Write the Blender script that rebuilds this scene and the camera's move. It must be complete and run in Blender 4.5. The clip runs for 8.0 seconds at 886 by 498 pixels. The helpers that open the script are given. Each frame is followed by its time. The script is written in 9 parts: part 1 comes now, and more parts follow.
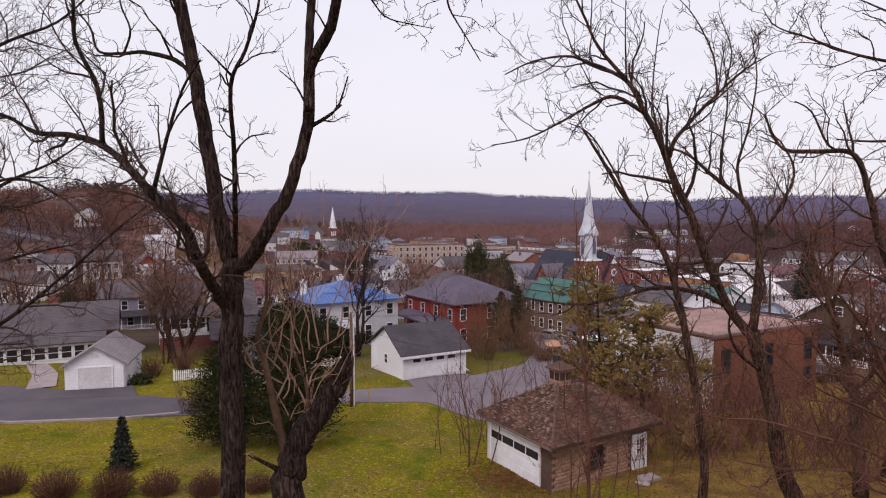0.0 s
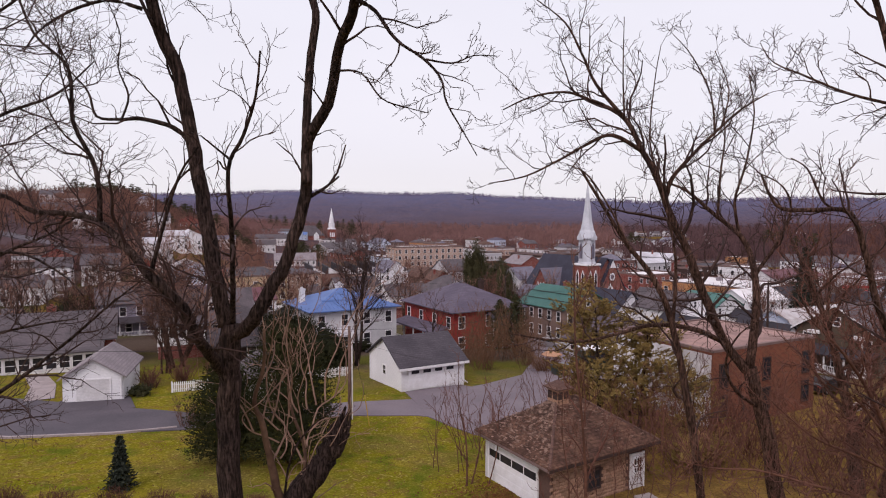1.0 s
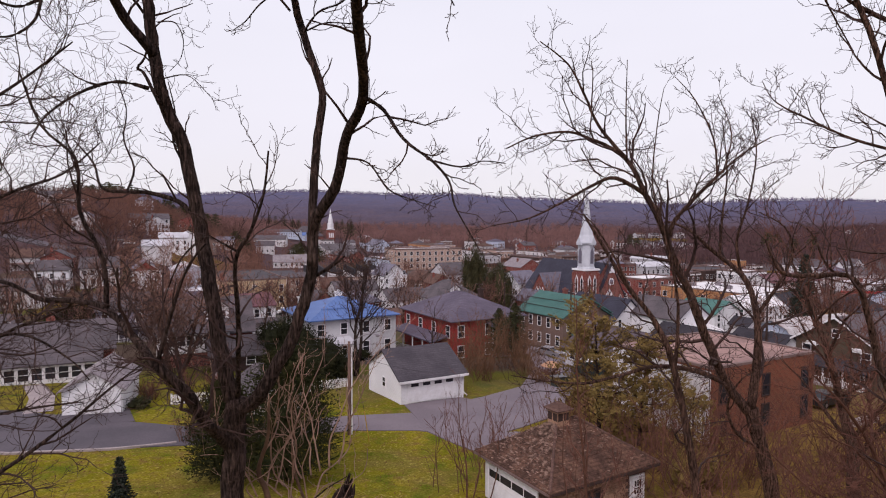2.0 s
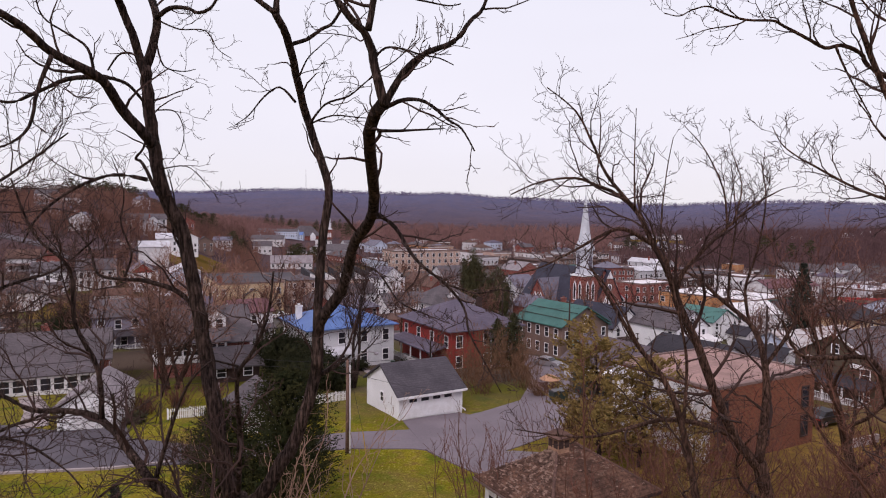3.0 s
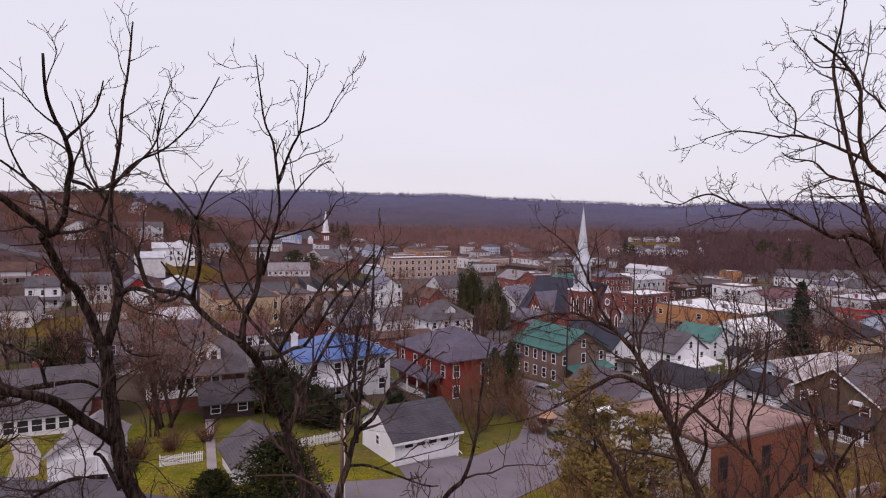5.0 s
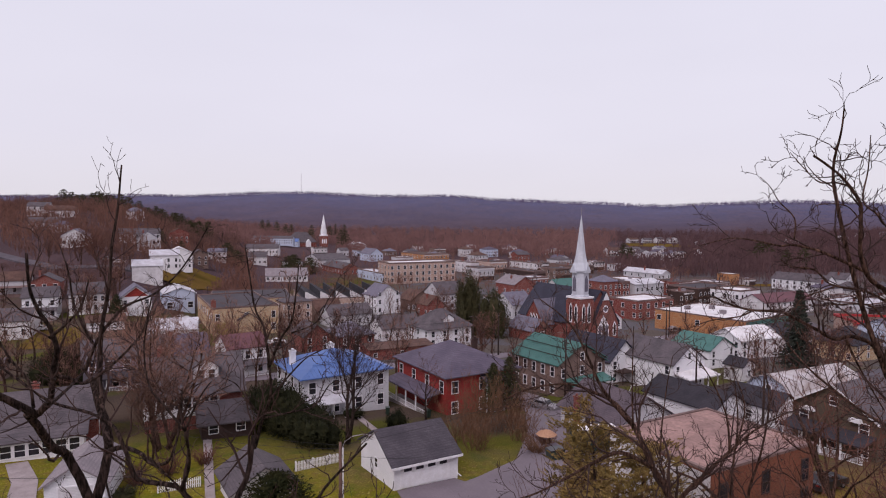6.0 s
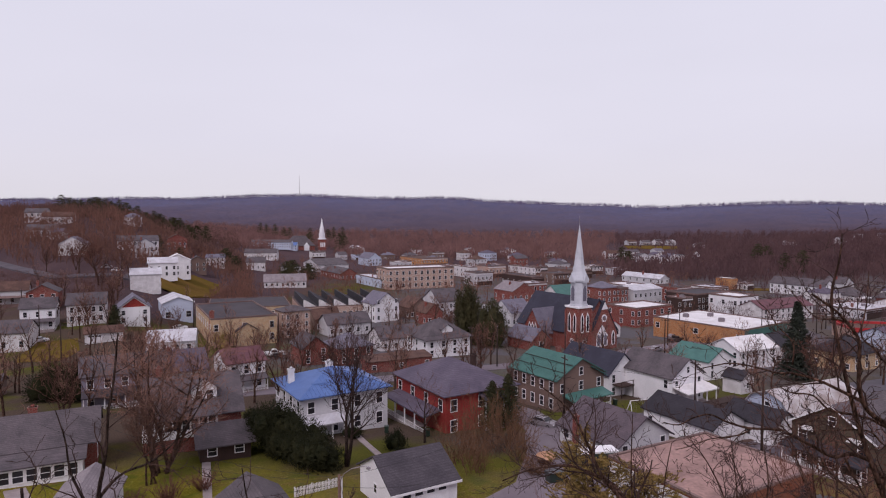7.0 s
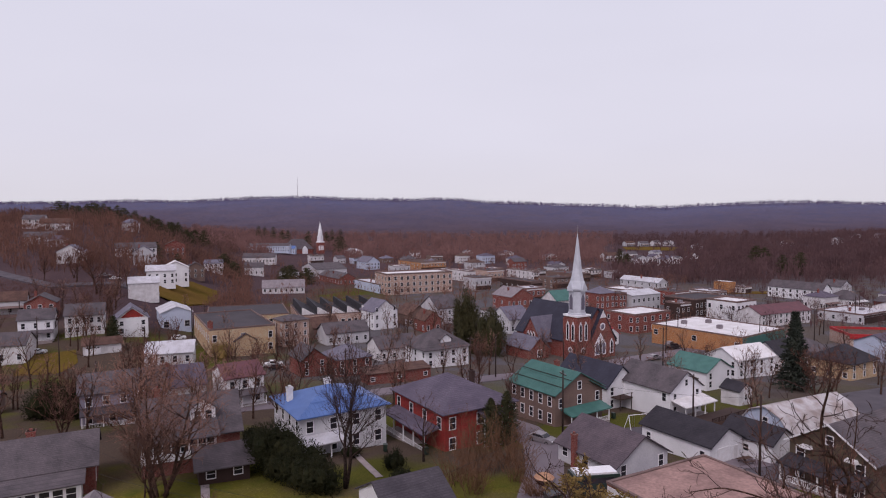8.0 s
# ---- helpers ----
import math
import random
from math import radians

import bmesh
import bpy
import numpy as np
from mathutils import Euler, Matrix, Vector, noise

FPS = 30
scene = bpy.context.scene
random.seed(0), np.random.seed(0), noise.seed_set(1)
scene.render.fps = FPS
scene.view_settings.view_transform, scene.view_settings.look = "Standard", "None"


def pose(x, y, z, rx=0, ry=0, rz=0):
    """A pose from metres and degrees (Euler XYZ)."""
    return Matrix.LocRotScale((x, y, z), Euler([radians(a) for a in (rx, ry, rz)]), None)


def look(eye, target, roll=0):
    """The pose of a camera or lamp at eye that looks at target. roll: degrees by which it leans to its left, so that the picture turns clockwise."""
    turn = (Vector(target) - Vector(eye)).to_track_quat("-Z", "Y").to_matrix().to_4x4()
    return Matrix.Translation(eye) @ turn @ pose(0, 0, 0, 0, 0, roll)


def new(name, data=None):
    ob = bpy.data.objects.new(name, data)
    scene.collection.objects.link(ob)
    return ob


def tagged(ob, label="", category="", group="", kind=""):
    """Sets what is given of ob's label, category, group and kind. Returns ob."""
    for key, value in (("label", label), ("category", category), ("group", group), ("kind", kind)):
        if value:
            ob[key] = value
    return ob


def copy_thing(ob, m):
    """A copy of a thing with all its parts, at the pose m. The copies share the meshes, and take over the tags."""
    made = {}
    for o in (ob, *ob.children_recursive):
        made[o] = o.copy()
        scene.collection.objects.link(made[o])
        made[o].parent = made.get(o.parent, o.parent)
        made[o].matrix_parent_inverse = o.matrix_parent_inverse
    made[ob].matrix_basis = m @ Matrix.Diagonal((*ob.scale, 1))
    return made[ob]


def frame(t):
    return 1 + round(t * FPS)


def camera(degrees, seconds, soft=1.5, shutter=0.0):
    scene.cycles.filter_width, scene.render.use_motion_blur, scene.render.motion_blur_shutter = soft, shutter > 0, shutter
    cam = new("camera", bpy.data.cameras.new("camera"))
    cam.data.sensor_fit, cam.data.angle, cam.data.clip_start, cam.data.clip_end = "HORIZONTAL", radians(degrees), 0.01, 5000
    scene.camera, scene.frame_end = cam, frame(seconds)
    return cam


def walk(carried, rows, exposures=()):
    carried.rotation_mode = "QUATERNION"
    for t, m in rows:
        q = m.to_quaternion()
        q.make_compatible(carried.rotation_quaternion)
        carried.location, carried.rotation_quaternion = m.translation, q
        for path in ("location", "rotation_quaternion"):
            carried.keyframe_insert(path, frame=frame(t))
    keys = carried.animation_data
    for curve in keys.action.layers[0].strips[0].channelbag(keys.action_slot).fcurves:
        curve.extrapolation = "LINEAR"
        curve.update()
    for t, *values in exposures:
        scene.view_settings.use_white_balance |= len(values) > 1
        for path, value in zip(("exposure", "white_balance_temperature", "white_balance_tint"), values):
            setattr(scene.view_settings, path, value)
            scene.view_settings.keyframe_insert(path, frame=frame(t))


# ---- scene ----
cam = camera(72.0, 8.0, soft=1.1)
PATH = [
    (0, (0.528, -0.162, 16.006), (0.339, 1.827, 15.905), -0.0),
    (0.5, (0.549, -0.142, 16.499), (0.363, 1.846, 16.4), -0.1),
    (1, (0.553, -0.134, 17.148), (0.368, 1.855, 17.048), 0.1),
    (1.5, (0.529, -0.113, 17.799), (0.345, 1.876, 17.7), 0.2),
    (3, (0.178, 0.35, 19.951), (0.005, 2.34, 19.849), 0.7),
    (3.5, (0.13, 1.04, 20.977), (-0.041, 3.031, 20.881), 0.9),
    (4, (0.146, 1.016, 22.053), (-0.025, 3.007, 21.952), 0.9),
    (4.5, (0.235, 1.12, 23.125), (0.066, 3.11, 23.022), 0.8),
    (6, (0.235, 1.556, 26.336), (0.075, 3.547, 26.236), 0.3),
    (6.5, (0.19, 1.618, 27.505), (0.033, 3.61, 27.409), 0.2),
    (7, (0.224, 1.706, 28.805), (0.069, 3.698, 28.709), 0.1),
    (7.5, (0.24, 1.73, 30.098), (0.087, 3.722, 30.003), -0.1),
    (8, (0.335, 1.737, 31.341), (0.185, 3.729, 31.247), -0.2),
]
walk(cam, [(t, look(eye, target, roll)) for t, eye, target, roll in PATH],
     [(0, 0.26, 6620, 15), (3.5, 0.27, 6520, 17), (4.5, 0.18, 6500, 18), (6.5, 0.06, 6430, 19), (8, -0.01, 6380, 19)])

# ---- world and sun: a bright, even, faintly lavender overcast ----
SUN_EL, SUN_AZ = radians(48), radians(200)
world = bpy.data.worlds.new("overcast_sky")
scene.world = world
world.use_nodes = True
wn, wl = world.node_tree.nodes, world.node_tree.links
wn.clear()
sky = wn.new("ShaderNodeTexSky")
sky.sky_type = "NISHITA"
sky.sun_disc = False
sky.sun_elevation, sky.sun_rotation = SUN_EL, SUN_AZ
sky.dust_density = 6.0
grey = wn.new("ShaderNodeHueSaturation")
grey.inputs["Saturation"].default_value = 0.12
grey.inputs["Value"].default_value = 0.10
coord = wn.new("ShaderNodeTexCoord")
split = wn.new("ShaderNodeSeparateXYZ")
ramp = wn.new("ShaderNodeValToRGB")
ramp.color_ramp.elements[0].position, ramp.color_ramp.elements[0].color = 0.0, (0.785, 0.78, 0.80, 1)
ramp.color_ramp.elements[1].position, ramp.color_ramp.elements[1].color = 0.42, (0.735, 0.757, 0.85, 1)
mid = ramp.color_ramp.elements.new(0.12)
mid.color = (0.755, 0.764, 0.83, 1)
cloud = wn.new("ShaderNodeTexNoise")
cloud.inputs["Scale"].default_value = 1.6
cloud.inputs["Detail"].default_value = 3.0
squash = wn.new("ShaderNodeMapping")
squash.inputs["Scale"].default_value = (1, 1, 3.5)
cl_range = wn.new("ShaderNodeMapRange")
cl_range.inputs["To Min"].default_value, cl_range.inputs["To Max"].default_value = 0.93, 1.06
veil = wn.new("ShaderNodeMix")
veil.data_type, veil.inputs["Factor"].default_value = "RGBA", 0.9
shade = wn.new("ShaderNodeVectorMath")
shade.operation = "SCALE"
bg = wn.new("ShaderNodeBackground")
bg.inputs["Strength"].default_value = 1.0
wout = wn.new("ShaderNodeOutputWorld")
wl.new(sky.outputs[0], grey.inputs["Color"])
wl.new(coord.outputs["Generated"], split.inputs[0])
wl.new(split.outputs["Z"], ramp.inputs[0])
wl.new(coord.outputs["Generated"], squash.inputs[0])
wl.new(squash.outputs[0], cloud.inputs["Vector"])
wl.new(cloud.outputs["Fac"], cl_range.inputs["Value"])
wl.new(grey.outputs[0], veil.inputs["A"])
wl.new(ramp.outputs[0], veil.inputs["B"])
wl.new(veil.outputs["Result"], shade.inputs[0])
wl.new(cl_range.outputs[0], shade.inputs["Scale"])
wl.new(shade.outputs[0], bg.inputs["Color"])
wl.new(bg.outputs[0], wout.inputs["Surface"])

sun = new("sun", bpy.data.lights.new("sun", "SUN"))
sun.data.energy, sun.data.angle, sun.data.color = 1.5, radians(25), (1.0, 0.96, 0.93)
sun.matrix_world = look((0, 0, 0), (-math.sin(SUN_AZ) * math.cos(SUN_EL), -math.cos(SUN_AZ) * math.cos(SUN_EL), -math.sin(SUN_EL)))

# ---- materials ----
def material(name, c1, c2=None, rough=0.85, big=0.35, fine=9.0, grain=0.25, bump=0.25, metal=0.0, pattern="", size=0.2, depth=0.5, c3=(0.3, 0.28, 0.27), vary=0.0, spec=0.3):
    """A procedural surface: two colours mixed in broad stains, a finer grain, and a relief; pattern: siding, brick, shingle, seam."""
    m = bpy.data.materials.new(name)
    m.use_nodes = True
    n, l = m.node_tree.nodes, m.node_tree.links
    b = n["Principled BSDF"]
    k = 0.63 if sum(c1) < 1.35 else 0.93
    tint = (1.0, 0.965, 1.0) if k > 0.9 else (1.22, 0.87, 0.8) if c1[0] > 1.08 * c1[2] else (1.09, 0.92, 0.95)
    c1, c2 = [tuple(v * k * s for v, s in zip(c, tint)) for c in (c1, c2 or tuple(v * 0.8 for v in c1))]
    b.inputs["Roughness"].default_value, b.inputs["Metallic"].default_value = rough, metal
    b.inputs["Specular IOR Level"].default_value = spec
    tc = n.new("ShaderNodeTexCoord")
    where = tc.outputs["Object"]

    def tex(scale, detail=4.0):
        t = n.new("ShaderNodeTexNoise")
        t.inputs["Scale"].default_value, t.inputs["Detail"].default_value = scale, detail
        l.new(where, t.inputs["Vector"])
        return t.outputs["Fac"]

    def remap(sock, a, b_, lo, hi):
        r = n.new("ShaderNodeMapRange")
        for k, v in zip(("From Min", "From Max", "To Min", "To Max"), (a, b_, lo, hi)):
            r.inputs[k].default_value = v
        l.new(sock, r.inputs["Value"])
        return r.outputs[0]

    def blend(fac, a, b_, kind="MIX"):
        x = n.new("ShaderNodeMix")
        x.data_type, x.blend_type = "RGBA", kind
        for sock, v in (("Factor", fac), ("A", a), ("B", b_)):
            if isinstance(v, (tuple, list)):
                x.inputs[sock].default_value = (*v, 1)
            elif isinstance(v, (int, float)):
                x.inputs[sock].default_value = v
            else:
                l.new(v, x.inputs[sock])
        return x.outputs["Result"]

    def scaled(col, f):
        s = n.new("ShaderNodeVectorMath")
        s.operation = "SCALE"
        l.new(col, s.inputs[0])
        l.new(f, s.inputs["Scale"])
        return s.outputs[0]

    col = blend(remap(tex(big), 0.38, 0.62, 0, 1), c1, c2)
    col = scaled(col, remap(tex(fine, 6.0), 0.25, 0.75, 1 - grain, 1 + grain))
    height = tex(fine * 2.5, 3.0)
    if pattern:
        sp = n.new("ShaderNodeSeparateXYZ")
        l.new(where, sp.inputs[0])
        add = n.new("ShaderNodeMath")
        l.new(sp.outputs["X"], add.inputs[0])
        l.new(sp.outputs["Y"], add.inputs[1])
        cm = n.new("ShaderNodeCombineXYZ")
        l.new(add.outputs[0], cm.inputs["X"])
        l.new(sp.outputs["Z"], cm.inputs["Y"])
        if pattern == "bark":
            mp = n.new("ShaderNodeMapping")
            mp.inputs["Scale"].default_value = (1, 1, 0.16)
            l.new(where, mp.inputs[0])
            t = n.new("ShaderNodeTexNoise")
            t.inputs["Scale"].default_value, t.inputs["Detail"].default_value, t.inputs["Distortion"].default_value = 1 / size, 4.0, 0.6
            l.new(mp.outputs[0], t.inputs["Vector"])
            height = remap(t.outputs["Fac"], 0.36, 0.6, 0, 1)
            col = scaled(col, remap(height, 0, 1, 0.3, 1.45))
        elif pattern in ("brick", "shingle"):
            t = n.new("ShaderNodeTexBrick")
            wide, high = (size * 3, size) if pattern == "brick" else (size * 2.2, size)
            t.inputs["Scale"].default_value = 1.0
            t.inputs["Brick Width"].default_value, t.inputs["Row Height"].default_value = wide, high
            t.inputs["Mortar Size"].default_value = size * 0.12
            t.inputs["Color1"].default_value, t.inputs["Color2"].default_value, t.inputs["Mortar"].default_value = (((1.2, 1.16, 1.16, 1), (0.8, 0.83, 0.84, 1), (1, 1, 1, 1)) if pattern == "brick" else ((1.13, 1.12, 1.12, 1), (0.88, 0.88, 0.89, 1), (0.78, 0.78, 0.78, 1)))
            l.new(cm.outputs[0], t.inputs["Vector"])
            col = blend(1.0, col, t.outputs["Color"], "MULTIPLY")
            if pattern == "brick":
                col = blend(t.outputs["Fac"], col, c3)
            inv = n.new("ShaderNodeMath")
            inv.operation = "SUBTRACT"
            inv.inputs[0].default_value = 1.0
            l.new(t.outputs["Fac"], inv.inputs[1])
            height = inv.outputs[0]
        else:
            t = n.new("ShaderNodeTexWave")
            t.wave_type, t.bands_direction, t.wave_profile = "BANDS", "Y" if pattern == "siding" else "X", "SAW" if pattern == "siding" else "SIN"
            t.inputs["Scale"].default_value = 2 * math.pi / (20 * size) * 1.0
            l.new(cm.outputs[0], t.inputs["Vector"])
            height = t.outputs["Fac"]
            col = scaled(col, remap(height, 0, 1, 0.9, 1.06))
    if vary:
        info = n.new("ShaderNodeObjectInfo")
        col = scaled(col, remap(info.outputs["Random"], 0, 1, 1 - vary, 1 + vary))
    l.new(col, b.inputs["Base Color"])
    bp = n.new("ShaderNodeBump")
    bp.inputs["Strength"].default_value, bp.inputs["Distance"].default_value = bump, 0.03 * depth
    l.new(height, bp.inputs["Height"])
    l.new(bp.outputs[0], b.inputs["Normal"])
    return m


WHITE = material("white_siding", (0.80, 0.79, 0.80), (0.72, 0.71, 0.72), 0.6, 0.3, 5, 0.06, 0.5, pattern="siding", size=0.14)
OFFWHITE = material("weathered_white_paint", (0.68, 0.66, 0.66), (0.55, 0.52, 0.52), 0.7, 0.6, 6, 0.12, 0.5, pattern="siding", size=0.14)
TRIM = material("white_trim_paint", (0.8, 0.79, 0.8), (0.72, 0.7, 0.7), 0.5, 1.5, 12, 0.08, 0.1)
PALEBLUE = material("pale_blue_siding", (0.50, 0.55, 0.66), (0.44, 0.49, 0.6), 0.6, 0.3, 5, 0.08, 0.5, pattern="siding", size=0.14)
LAVENDER = material("grey_lavender_siding", (0.33, 0.34, 0.43), (0.27, 0.28, 0.36), 0.7, 0.3, 5, 0.1, 0.5, pattern="siding", size=0.14)
GREYWALL = material("light_grey_stucco", (0.55, 0.54, 0.55), (0.46, 0.45, 0.47), 0.85, 0.4, 4, 0.1, 0.3)
TANWALL = material("tan_brown_siding", (0.235, 0.208, 0.19), (0.185, 0.165, 0.155), 0.8, 0.3, 6, 0.1, 0.5, pattern="siding", size=0.14)
BEIGE = material("beige_masonry", (0.5, 0.42, 0.36), (0.43, 0.35, 0.31), 0.85, 0.2, 3, 0.12, 0.3, pattern="brick", size=0.12, c3=(0.5, 0.44, 0.4))
YELLOW = material("pale_yellow_brick", (0.56, 0.46, 0.28), (0.48, 0.38, 0.22), 0.85, 0.2, 3, 0.1, 0.3, pattern="brick", size=0.12, c3=(0.5, 0.45, 0.34))
OLIVE = material("dark_olive_siding", (0.12, 0.12, 0.09), (0.1, 0.095, 0.075), 0.75, 0.3, 6, 0.12, 0.5, pattern="siding", size=0.14)
BRICK = material("red_brick", (0.25, 0.062, 0.05), (0.19, 0.048, 0.042), 0.9, 0.4, 4, 0.15, 0.4, pattern="brick", size=0.1, c3=(0.28, 0.16, 0.14))
REDPAINT = material("red_painted_brick", (0.33, 0.036, 0.034), (0.25, 0.028, 0.027), 0.75, 0.3, 5, 0.12, 0.4, pattern="brick", size=0.1, c3=(0.3, 0.05, 0.04))
BROWNBRICK = material("orange_brown_brick", (0.205, 0.074, 0.044), (0.14, 0.052, 0.035), 0.9, 0.25, 4, 0.2, 0.4, pattern="brick", size=0.1, c3=(0.2, 0.1, 0.06))
ORANGEWALL = material("orange_tan_brick", (0.5, 0.27, 0.11), (0.42, 0.22, 0.09), 0.9, 0.25, 4, 0.1, 0.4, pattern="brick", size=0.1, c3=(0.45, 0.3, 0.18))
DARKWALL = material("dark_brown_wall", (0.065, 0.048, 0.044), (0.05, 0.037, 0.036), 0.85, 0.3, 5, 0.15, 0.3)
ASPHALTROOF = material("grey_asphalt_shingle", (0.155, 0.147, 0.158), (0.11, 0.106, 0.116), 0.95, 0.4, 8, 0.2, 0.5, pattern="shingle", size=0.15)
MAUVEROOF = material("mauve_brown_shingle", (0.15, 0.132, 0.15), (0.115, 0.102, 0.12), 0.95, 0.4, 8, 0.2, 0.5, pattern="shingle", size=0.15)
DARKROOF = material("charcoal_shingle", (0.055, 0.055, 0.068), (0.04, 0.04, 0.05), 0.95, 0.4, 8, 0.2, 0.5, pattern="shingle", size=0.15)
GARAGEROOF = material("weathered_charcoal_shingle", (0.098, 0.096, 0.112), (0.072, 0.071, 0.085), 0.95, 0.4, 8, 0.22, 0.5, pattern="shingle", size=0.15)
SLATE = material("purple_grey_slate", (0.15, 0.14, 0.19), (0.115, 0.105, 0.15), 0.8, 0.35, 8, 0.2, 0.5, pattern="shingle", size=0.18)
DARKSLATE = material("blue_black_slate", (0.05, 0.055, 0.085), (0.038, 0.04, 0.065), 0.75, 0.4, 8, 0.18, 0.5, pattern="shingle", size=0.18)
PALESLATE = material("pale_slate", (0.22, 0.23, 0.29), (0.18, 0.185, 0.24), 0.75, 0.4, 8, 0.15, 0.5, pattern="shingle", size=0.18)
BROWNROOF = material("brown_shingle", (0.155, 0.115, 0.10), (0.10, 0.072, 0.065), 0.95, 0.5, 7, 0.3, 0.6, pattern="shingle", size=0.15)
WORNROOF = material("worn_brown_shingle", (0.16, 0.118, 0.092), (0.085, 0.064, 0.054), 1.0, 0.9, 5, 0.5, 0.8, pattern="shingle", size=0.13, depth=1.2, spec=0.1)
SHINGLEFLAKE = material("pale_shingle_flakes", (0.31, 0.27, 0.235), (0.065, 0.05, 0.042), 1.0, 3.5, 12, 0.4, 0.3, spec=0.1)
PALEROOF = material("pale_grey_shingle", (0.36, 0.355, 0.37), (0.29, 0.285, 0.3), 0.95, 0.5, 7, 0.15, 0.5, pattern="shingle", size=0.15)
SAPBARK = material("brown_sapling_bark", (0.15, 0.095, 0.072), (0.10, 0.064, 0.05), 0.95, 1.2, 9, 0.3, 0.4, spec=0.1)
LEAFTAN = material("dry_fallen_leaves", (0.20, 0.125, 0.055), (0.12, 0.07, 0.032), 1.0, 2.0, 9, 0.35, 0.1, spec=0.05)
BLUEMETAL = material("blue_metal_roof", (0.115, 0.24, 0.56), (0.09, 0.19, 0.46), 0.45, 0.5, 6, 0.08, 0.2, 0.0)
GREENMETAL = material("green_metal_roof", (0.075, 0.235, 0.2), (0.058, 0.19, 0.165), 0.5, 0.6, 6, 0.1, 0.2)
PINKMETAL = material("faded_maroon_metal_roof", (0.17, 0.085, 0.115), (0.13, 0.065, 0.09), 0.6, 0.5, 6, 0.1, 0.2, pattern="seam", size=0.5)
WHITEROOF = material("pale_membrane_roof", (0.72, 0.70, 0.70), (0.6, 0.57, 0.56), 0.7, 0.25, 2.5, 0.14, 0.2)
TINROOF = material("galvanised_tin_roof", (0.58, 0.57, 0.6), (0.46, 0.44, 0.46), 0.5, 0.4, 4, 0.12, 0.3, 0.15, pattern="seam", size=0.4)
RUSTYTIN = material("stained_tin_roof", (0.5, 0.47, 0.47), (0.3, 0.24, 0.22), 0.6, 0.5, 4, 0.18, 0.3, 0.1, pattern="seam", size=0.4)
PINKROOF = material("pinkish_gravel_roof", (0.4, 0.335, 0.325), (0.28, 0.232, 0.23), 0.95, 0.4, 3, 0.25, 0.3)
BLACKROOF = material("dark_membrane_roof", (0.075, 0.068, 0.08), (0.055, 0.05, 0.06), 0.8, 0.2, 3, 0.2, 0.2)
PANE = material("dark_window_glass", (0.025, 0.027, 0.034), (0.05, 0.052, 0.062), 0.1, 0.3, 2, 0.2, 0.02, spec=0.35)
COPING = material("weathered_grey_coping", (0.24, 0.215, 0.215), (0.17, 0.15, 0.155), 0.9, 0.3, 4, 0.15, 0.2)
CONCRETE = material("pale_concrete", (0.45, 0.43, 0.42), (0.36, 0.34, 0.33), 0.9, 0.8, 7, 0.12, 0.3)
STONEBLOCK = material("rock_face_concrete_block", (0.40, 0.32, 0.24), (0.30, 0.235, 0.18), 0.95, 1.5, 10, 0.3, 0.8, depth=1.5, vary=0.22)
MORTAR = material("block_mortar", (0.13, 0.1, 0.088), (0.1, 0.078, 0.07), 0.95, 1, 9, 0.2, 0.4)
ASPHALT = material("worn_asphalt", (0.25, 0.235, 0.26), (0.205, 0.192, 0.215), 0.85, 0.22, 6, 0.12, 0.3)
DARKASPHALT = material("dark_driveway_asphalt", (0.13, 0.125, 0.145), (0.10, 0.098, 0.115), 0.85, 0.3, 6, 0.15, 0.3)
BARK = material("dark_furrowed_bark", (0.048, 0.043, 0.043), (0.075, 0.066, 0.061), 1.0, 1.6, 14, 0.35, 1.0, pattern="bark", size=0.035, depth=1.6, spec=0.1)
BARKPALE = material("grey_brown_bark", (0.12, 0.09, 0.074), (0.08, 0.06, 0.051), 1.0, 1.6, 14, 0.35, 1.0, pattern="bark", size=0.045, depth=1.8, spec=0.1)
TWIG = material("dark_twigs", (0.042, 0.028, 0.028), (0.062, 0.042, 0.038), 0.9, 1.5, 9, 0.3, 0.2)
TWIGRED = material("reddish_brown_twigs", (0.165, 0.09, 0.068), (0.115, 0.064, 0.052), 0.9, 0.5, 5, 0.25, 0.2)
TWIGTAN = material("tan_dry_twigs", (0.2, 0.14, 0.085), (0.14, 0.095, 0.065), 0.9, 0.8, 5, 0.3, 0.2)
TWIGGREY = material("grey_brown_far_twigs", (0.135, 0.092, 0.072), (0.10, 0.068, 0.056), 0.9, 0.4, 4, 0.25, 0.2)
NEEDLE = material("dark_evergreen_foliage", (0.028, 0.042, 0.016), (0.05, 0.062, 0.02), 0.8, 0.7, 6, 0.35, 0.3)
YEW = material("dark_yew_leaves", (0.018, 0.028, 0.014), (0.03, 0.04, 0.018), 0.85, 0.7, 6, 0.3, 0.3, spec=0.1)
NEEDLEBLUE = material("blue_green_spruce_needles", (0.028, 0.042, 0.03), (0.04, 0.052, 0.034), 0.8, 0.9, 6, 0.3, 0.3)
NEEDLEOLIVE = material("olive_green_pine_needles", (0.22, 0.205, 0.062), (0.28, 0.24, 0.085), 0.8, 0.5, 5, 0.3, 0.3)
TWIGHAZE = material("warm_brown_twigs", (0.3, 0.212, 0.175), (0.22, 0.155, 0.13), 0.9, 0.4, 4, 0.25, 0.2)
